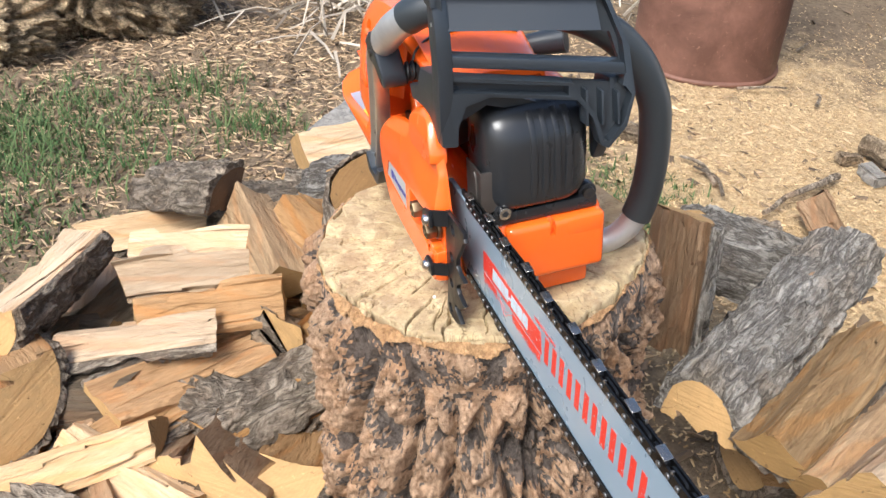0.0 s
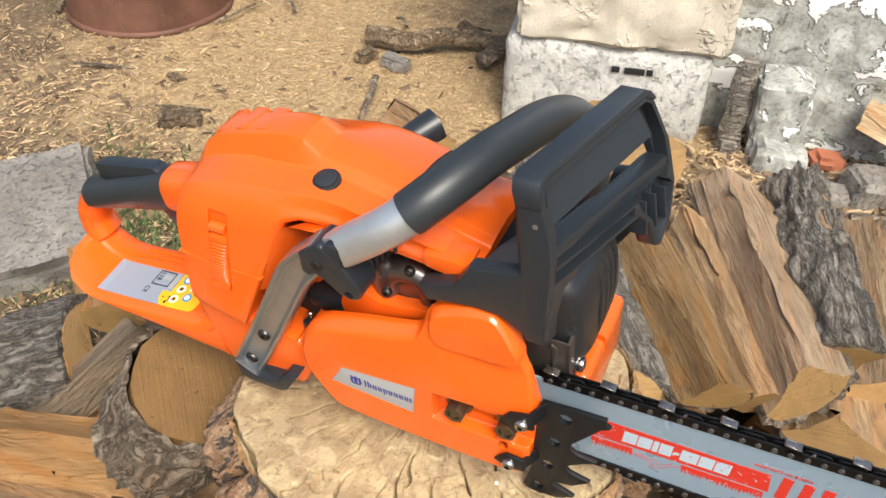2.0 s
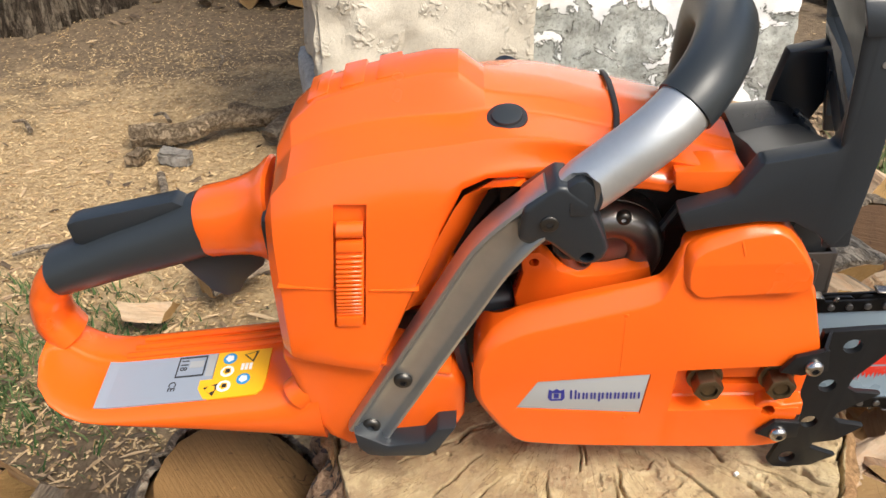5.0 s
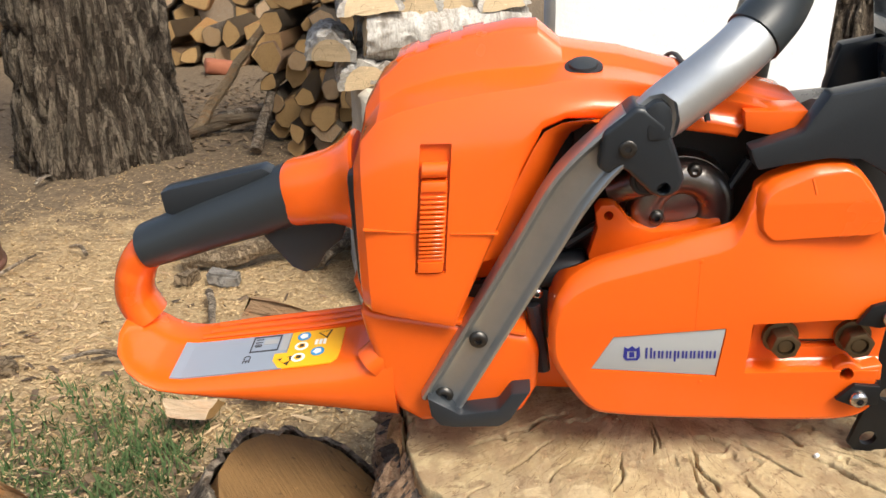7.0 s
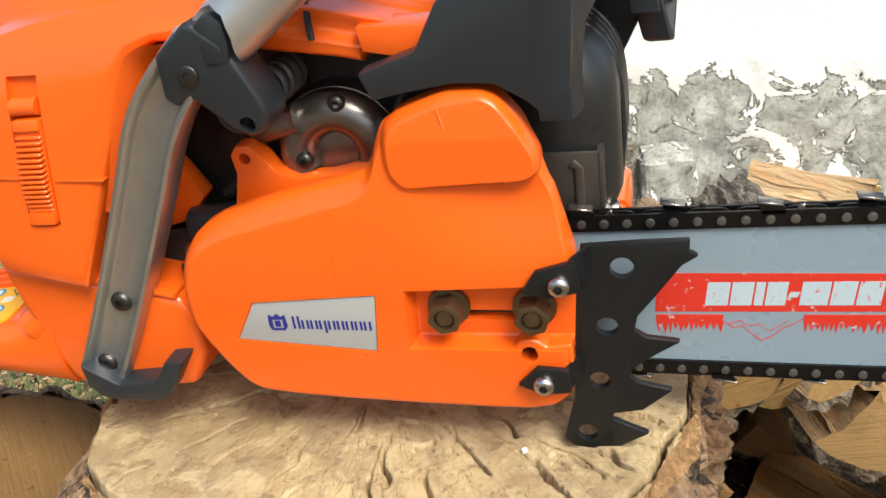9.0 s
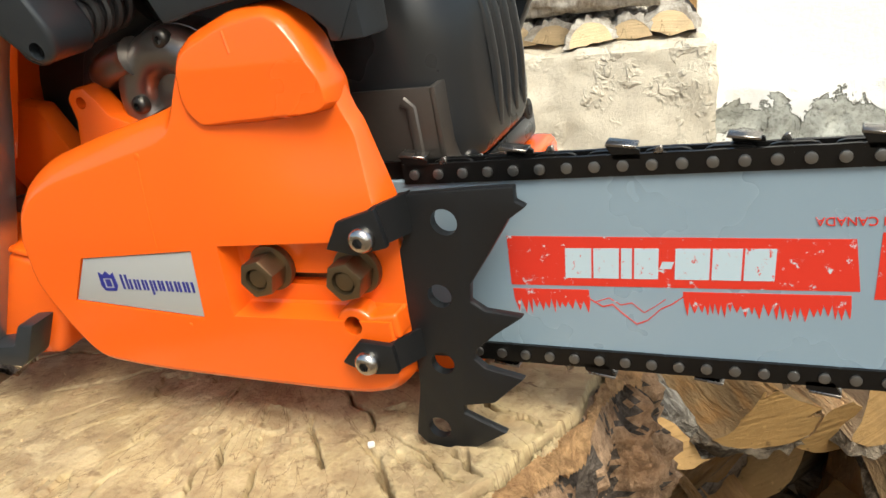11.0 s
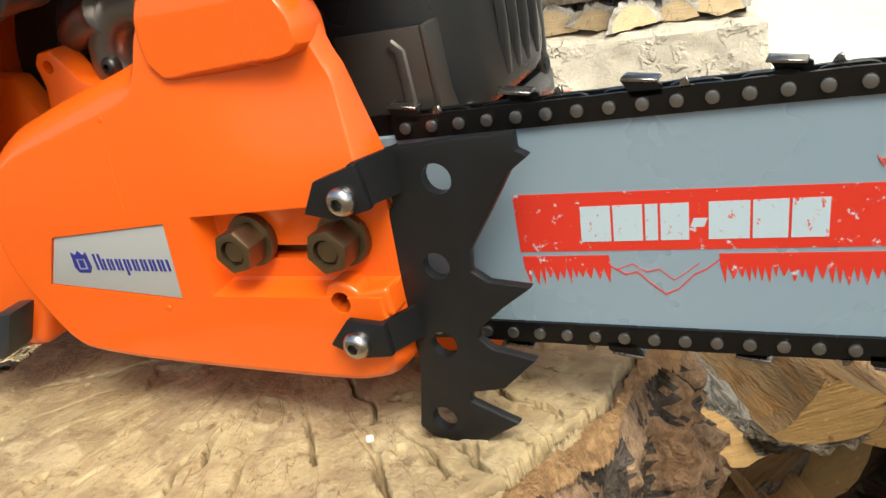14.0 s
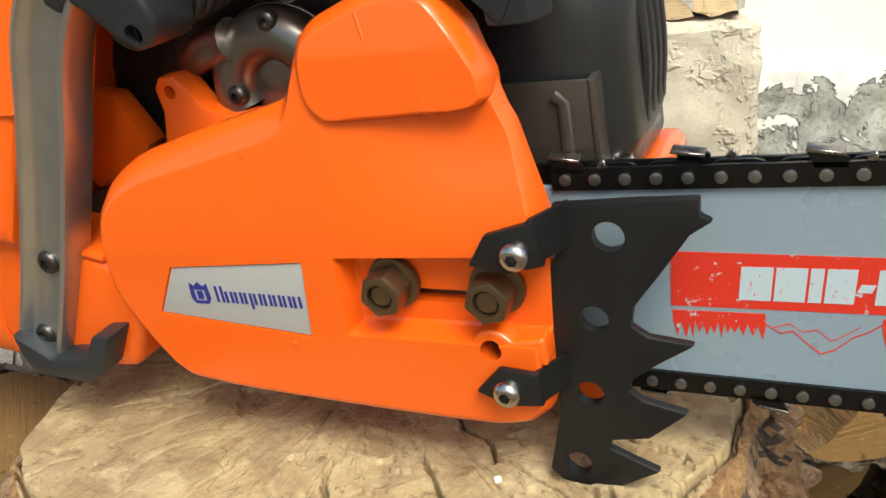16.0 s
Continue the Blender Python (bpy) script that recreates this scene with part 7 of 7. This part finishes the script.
# gnarled root
def gnarled(name, center, size, seed, label):
    bm = bmesh.new()
    bmesh.ops.create_icosphere(bm, subdivisions=6, radius=1.0)
    off = Vector((seed, seed * 2, seed * 3))
    for v in bm.verts:
        p = v.co.copy()
        w = p + noise.noise_vector(p * 1.6 + off) * 0.55
        big = noise.fractal(p * 1.3 + off, 0.8, 2.0, 3)
        fold = 1 - abs(noise.noise(Vector((w.x * 2.2, w.y * 3.0, w.z * 3.4)) + off)) * 2.6
        curl = 1 - abs(noise.noise(w * 6.0 + off)) * 2.4
        fine = noise.fractal(p * 14 + off, 0.9, 2.0, 3)
        k = 0.74 + 0.32 * big + 0.34 * fold + 0.19 * curl + 0.05 * fine
        if p.z < 0.1:
            k -= 0.10 * max(0.0, fold) * (1 if p.x > 0 else 0.4)
        v.co = Vector((p.x * size[0], p.y * size[1], p.z * size[2])) * k
    ob = part(name, bm, GNARL, None, label, 180)
    ob.location = center
    return tagged(ob, label, "tree root")


gnarled("gnarled_root", (-2.02, -0.37, 0.12), (0.19, 0.32, 0.175), 3.3, "gnarled knotty bare root wood lying on the dirt")
gnarled("gnarled_root", (-1.86, -0.66, 0.05), (0.17, 0.24, 0.12), 6.1, "low gnarled lump of bare root wood")


# sticks and branches
def stick(path, r, label, material=None, name="stick", cat="stick"):
    pts = spline(path, 5)
    n = len(pts)
    pts = [p + noise.noise_vector(p * 12) * r * 0.9 for p in pts]
    return tagged(part(name, tube(pts, [r * (1 - 0.45 * i / n) for i in range(n)], 8), material or BARK), label, cat)


stick([(-0.700, 1.205, 0.016), (-0.655, 1.075, 0.022), (-0.602, 0.935, 0.016)], 0.0085, "straight dark stick lying on the sawdust")
stick([(-1.20, 2.63, 0.02), (-1.07, 2.82, 0.23), (-0.93, 3.00, 0.45), (-0.66, 3.38, 0.90)], 0.022, "thin bare pole leaning on the wood stack", WOOD_GREY, "pole", "pole")
stick([(-1.36, 2.56, 0.03), (-1.16, 2.62, 0.03), (-0.93, 2.86, 0.05)], 0.018, "peeled branch lying on the dirt", WOOD_GREY, "branch", "branch")
stick([(-1.17, 2.70, 0.05), (-1.00, 2.68, 0.05), (-0.90, 2.66, 0.06)], 0.020, "peeled branch lying on the dirt", WOOD_GREY, "branch", "branch")
stick([(-1.17, 2.80, 0.03), (-1.02, 2.93, 0.06), (-0.85, 3.05, 0.14)], 0.018, "dark branch lying on the dirt", BARK, "branch", "branch")
stick([(-0.90, 2.35, 0.02), (-0.88, 2.52, 0.16), (-0.87, 2.65, 0.26)], 0.020, "short broken branch propped on the heap", BARK, "branch", "branch")
random.seed(21)
for k in range(14):
    x, y, a, l = random.uniform(-1.6, -0.5), random.uniform(0.6, 2.1), random.uniform(0, 3.1), random.uniform(0.05, 0.14)
    stick([(x, y, 0.012), (x + l / 2 * math.cos(a), y + l / 2 * math.sin(a), 0.022), (x + l * math.cos(a + 0.2), y + l * math.sin(a + 0.2), 0.012)], random.uniform(0.003, 0.007), "short dark twig lying on the sawdust", BARK, "twig", "twig")
stick([(-0.80, 1.36, 0.02), (-0.62, 1.42, 0.035), (-0.46, 1.50, 0.03), (-0.30, 1.60, 0.04)], 0.026, "knotty brown branch lying by the pier", CLOD, "branch", "branch")
stick([(-0.62, 1.50, 0.02), (-0.52, 1.44, 0.04), (-0.40, 1.43, 0.03), (-0.30, 1.46, 0.03)], 0.021, "knotty brown branch lying by the pier", CLOD, "branch", "branch")
stick([(-0.50, 1.36, 0.02), (-0.44, 1.47, 0.05), (-0.40, 1.58, 0.03)], 0.022, "short knotty branch stub by the pier", BARK, "branch", "branch")
for k, (x, y, s) in enumerate(((-0.70, 1.30, 0.035), (-0.98, 0.86, 0.045), (-0.78, 1.30, 0.03), (-0.28, 1.48, 0.04), (-1.1, 1.0, 0.03))):
    tagged(rough_box("earth_clod", (s * 1.9, s * 1.1, s * 0.8), Matrix.Translation((x, y, s * 0.22)) @ pose(0, 0, 0, 4, 6, 40 * k), CLOD if k % 3 else SLAB, s * 0.16, seed=30 + k, step=s * 0.12, freq=0.9 / s), "brown clod of bark and earth on the sawdust", "clod", "clods on the sawdust")
# dry brush at the foot of the slim trunks
bv, bf = [], []


def strand(pts, r):
    """A thin three-sided strand."""
    base = len(bv)
    for i, p in enumerate(pts):
        d = (pts[min(i + 1, len(pts) - 1)] - pts[max(i - 1, 0)]).normalized()
        s = d.orthogonal().normalized()
        u = d.cross(s)
        for k in range(3):
            bv.append(p + (s * math.cos(2.094 * k) + u * math.sin(2.094 * k)) * r * (1 - 0.6 * i / len(pts)))
    for i in range(len(pts) - 1):
        for k in range(3):
            bf.append((base + i * 3 + k, base + i * 3 + (k + 1) % 3, base + i * 3 + 3 + (k + 1) % 3, base + i * 3 + 3 + k))


random.seed(8)
for k in range(420):
    p = Vector((random.gauss(-2.12, 0.22), random.gauss(0.72, 0.30), 0.01))
    a, l = random.uniform(0, 6.28), random.uniform(0.08, 0.26)
    h = random.uniform(0.0, 0.12)
    strand([p + Vector((math.cos(a) * l * t, math.sin(a) * l * t, h * math.sin(t * 2.6) + random.uniform(0, 0.02))) for t in (0, 0.33, 0.66, 1)], random.uniform(0.002, 0.006))
tagged(raw("dry_brush", bv, bf, TWIG), "tangle of dry grey twigs at the foot of the trunks", "brush", kind="stuff")


# ---- wood stacks farther back ----
def log_end(seed):
    """A rough split log, its sawn end towards -y."""
    rnd = random.Random(seed)
    n = rnd.choice((5, 6, 7, 9))
    rot = rnd.uniform(0, 6.28)
    out = []
    for k in range(n):
        a = rot + 2 * math.pi * k / n + rnd.uniform(-0.25, 0.25)
        q = rnd.uniform(0.75, 1.1)
        out.append((q * math.cos(a), q * math.sin(a)))
    bm = prism(out, -2.6, 2.6, 0.08, 1)
    for v in bm.verts:
        v.co += noise.noise_vector(v.co * 1.3 + Vector((seed, 0, 0))) * 0.12
    bmesh.ops.recalc_face_normals(bm, faces=bm.faces)
    for f in bm.faces:
        f.material_index = 1 if abs(f.normal.y) > 0.8 else 0
    smooth(bm, 25)
    me = bpy.data.meshes.new("stack_log")
    bm.to_mesh(me)
    bm.free()
    me.materials.append((WOOD, WOOD_GREY, BARK)[seed % 3])
    me.materials.append((END, END, WOOD_PALE)[seed % 3])
    return me


ENDS = [log_end(k) for k in range(12)]
random.seed(4)


def stack(x0, x1, y0, z1, r0, r1, group, label, slope=0.0):
    z = 0.0
    while z < z1:
        r = random.uniform(r0, r1)
        x = x0 + random.uniform(0, r)
        while x < x1:
            q = random.uniform(r0, r1)
            o = new("stack_log", random.choice(ENDS))
            o.matrix_world = Matrix.Translation((x + q, y0 + random.uniform(-0.05, 0.05) + slope * (x - x0), z + q * 0.9)) @ pose(0, 0, 0, random.uniform(-5, 5), random.uniform(0, 360), random.uniform(-9, 9)) @ Matrix.Diagonal((q * 1.08, 0.07, q * 1.08, 1))
            tagged(o, label, "firewood", group)
            x += q * 1.9
        z += r * 1.65


stack(-4.6, -0.5, 4.75, 1.0, 0.06, 0.13, "far wood stack", "split log in a tall stack, sawn end showing", 0.12)
stack(-2.1, -0.9, 4.45, 0.16, 0.04, 0.07, "far wood stack", "small split log at the foot of the stack")
stack(-0.92, -0.50, 2.75, 0.50, 0.028, 0.055, "loose heap behind the pier", "split log in the heap behind the pier", 0.1)
stack(-0.80, -0.50, 2.50, 0.22, 0.028, 0.050, "loose heap behind the pier", "split log in the heap behind the pier", 0.1)
for k in range(10):
    x, y, a = random.uniform(0.75, 1.5), random.uniform(1.6, 2.6), random.uniform(0, 3)
    billet((x, y, 0.05), (x + 0.22 * math.cos(a), y + 0.22 * math.sin(a), 0.06), random.uniform(0.04, 0.07), 100, (0, 0, -1), random.choice((WOOD, WOOD_PALE)), random.choice((BARK, BARK_BIRCH, None)), "split billet lying beyond the pillar", 340 + k, END, 1.0, "billets beyond the pillar")
# hidden lower layer of the heap round the stump
random.seed(31)
for k in range(64):
    side = k % 2
    if side:
        x, y = random.uniform(-0.62, 0.02), random.uniform(-0.50, -0.06)
    else:
        x, y = random.uniform(0.05, 0.60), random.uniform(0.10, 0.80)
    if k % 7 == 0:
        x, y = random.uniform(-0.62, -0.32), random.uniform(-0.1, 0.16)
    if math.hypot(x - SC[0], y - SC[1]) < 0.33:
        continue
    z = random.uniform(0.03, 0.10)
    a = random.uniform(0, 3.14)
    billet((x - 0.11 * math.cos(a), y - 0.11 * math.sin(a), z), (x + 0.11 * math.cos(a), y + 0.11 * math.sin(a), z + random.uniform(-0.02, 0.02)), random.uniform(0.045, 0.07), random.choice((85, 110, 150)), (random.uniform(-0.6, 0.6), random.uniform(-0.6, 0.6), random.choice((-1, -1, 1))), random.choice((WOOD, WOOD_GREY, WOOD)), random.choice((BARK, BARK, None)), "split billet low in the heap", 400 + k)

# ---- chips, litter and grass ----
rng = np.random.default_rng(7)


def flakes(name, pts, lo, hi, material, label, category, flat=0.25, long=2.4, lift=0.004):
    """Many small thin chips, each a closed wedge."""
    n = len(pts)
    L = rng.uniform(lo, hi, n)[:, None]
    az = rng.uniform(0, 2 * np.pi, n)
    tilt = rng.normal(0, flat, n)
    roll = rng.normal(0, flat, n)
    d = np.c_[np.cos(az) * np.cos(tilt), np.sin(az) * np.cos(tilt), np.sin(tilt)]
    s = np.c_[-np.sin(az) * np.cos(roll), np.cos(az) * np.cos(roll), np.sin(roll)]
    u = np.cross(d, s)
    w = L / long
    h = L * 0.10
    c = pts + np.c_[np.zeros(n), np.zeros(n), np.full(n, lift)]
    V = np.stack([c - d * L / 2 - s * w / 2, c + d * L / 2 - s * w * 0.3, c + d * L * 0.42 + s * w / 2, c - d * L * 0.4 + s * w * 0.4, c + u * h, c - u * h * 0.6], 1).reshape(-1, 3)
    base = (np.arange(n) * 6)[:, None, None]
    F = (np.array([[0, 1, 4], [1, 2, 4], [2, 3, 4], [3, 0, 4], [1, 0, 5], [2, 1, 5], [3, 2, 5], [0, 3, 5]])[None] + base).reshape(-1, 3)
    return tagged(raw(name, V.tolist(), F.tolist(), material), label, category, kind="stuff")


def on_ground(xy):
    return np.array([(x, y, ground_z(x, y)) for x, y in xy])


def spread_pts(n, cx, cy, sx, sy, shape="gauss"):
    p = rng.normal(0, 1, (n, 2)) * (sx, sy) if shape == "gauss" else rng.uniform(-1, 1, (n, 2)) * (sx, sy)
    return on_ground(p + (cx, cy))


flakes("sawdust_chips", spread_pts(52000, -0.55, 1.15, 0.60, 0.60), 0.003, 0.010, CHIP, "pale sawdust chips strewn over the dirt", "wood chips")
flakes("wood_chips", spread_pts(5000, -0.8, 0.6, 1.0, 1.0), 0.005, 0.016, CHIP, "pale wood splinters strewn over the yard", "wood chips", 0.3, 3.5)
flakes("leaf_litter", spread_pts(6000, -1.4, -0.05, 0.7, 0.55), 0.008, 0.035, DUFF, "dark bark crumbs and leaf litter on the dirt", "litter", 0.35, 2.6)
flakes("straw_litter", spread_pts(9000, -1.5, 0.05, 0.65, 0.55), 0.012, 0.045, STRAW, "dry straw and splinters on the dirt", "litter", 0.2, 20.0)
flakes("bark_litter", spread_pts(3500, 0.45, 1.25, 0.30, 0.30), 0.012, 0.05, DUFF, "dark bark litter by the plinth", "litter", 0.4, 2.6)
flakes("straw_litter", spread_pts(1500, 0.40, 1.20, 0.28, 0.25), 0.02, 0.06, STRAW, "dry straw and splinters by the plinth", "litter", 0.3, 9.0)
flakes("bark_litter", spread_pts(2500, -1.0, 3.1, 0.5, 0.4), 0.012, 0.045, DUFF, "dark bark litter by the tree", "litter", 0.3, 2.6)


def blades(name, clumps, label):
    V, F = [], []
    for cx, cy, n, spread, h in clumps:
        for _ in range(n):
            x, y = rng.normal(cx, spread), rng.normal(cy, spread)
            z = ground_z(x, y) - 0.004
            a, lean, hh, w = rng.uniform(0, 6.283), rng.uniform(0.3, 1.5), h * rng.uniform(0.4, 1.1), rng.uniform(0.0012, 0.0035)
            dx, dy = math.cos(a), math.sin(a)
            b = len(V)
            for t in (0, 0.5, 1.0):
                q = hh * lean * t * t * 0.8
                ww = w * (1 - 0.85 * t)
                px_, py_, pz_ = x + dx * q, y + dy * q, z + hh * t * (1 - 0.25 * lean * t * 0.6)
                V += [(px_ - dy * ww, py_ + dx * ww, pz_), (px_ + dy * ww, py_ - dx * ww, pz_)]
            F += [(b, b + 1, b + 3, b + 2), (b + 2, b + 3, b + 5, b + 4)]
    return tagged(raw(name, V, F, GRASS), label, "grass", kind="stuff")


blades("grass", [(-1.28, -0.55, 1400, 0.13, 0.045), (-1.38, -0.36, 900, 0.13, 0.045), (-1.02, -0.48, 380, 0.12, 0.04), (-1.12, -0.30, 250, 0.07, 0.04), (-1.50, -0.10, 200, 0.06, 0.06), (-1.24, 0.00, 300, 0.06, 0.05), (-0.95, -0.62, 380, 0.14, 0.04), (-0.80, -0.44, 100, 0.09, 0.04), (-2.35, 0.45, 200, 0.07, 0.16), (-1.62, 0.52, 110, 0.06, 0.12), (-1.45, 0.62, 80, 0.06, 0.09)], "patchy green grass on trodden dirt")
blades("grass", [(-0.72, 0.58, 560, 0.10, 0.032), (-0.76, 0.76, 280, 0.07, 0.03), (-0.66, 0.68, 420, 0.07, 0.03), (-0.86, 0.46, 600, 0.09, 0.034), (-0.6, 0.58, 260, 0.06, 0.03), (-0.95, 0.62, 300, 0.09, 0.03)], "thin green grass among the sawdust")
blades("grass", [(0.72, 1.02, 700, 0.09, 0.09), (0.76, 1.14, 500, 0.08, 0.09), (0.66, 0.90, 300, 0.06, 0.07)], "green grass tuft beyond the heap")

# crumbs of wood on the stump's top
ang, rad = rng.uniform(0, 6.283, 110), 0.152 * np.sqrt(rng.uniform(0, 1, 110))
crumbs = np.array([tuple(SAW @ Vector((SC[0] + r * math.cos(a), SC[1] + r * math.sin(a), TOPZ + 0.0012 - 0.021 * r * math.sin(a)))) for a, r in zip(ang, rad)])
flakes("wood_crumbs", crumbs, 0.0008, 0.0026, CHIP, "pale crumbs and splinters on the stump top", "wood chips", 0.4, 2.0, 0.0008)
fleck = box(-0.0014, 0.0014, -0.0011, 0.0011, -0.0012, 0.0010, 0.0006)
fleck = part("white_fleck", fleck, LWHITE)
fleck.matrix_world = SAW @ Matrix.Translation((0.0635, 0.0036, 0.4312)) @ pose(0, 0, 0, 8, 5, 30)
tagged(fleck, "small white fleck lying on the stump top", "wood chip")
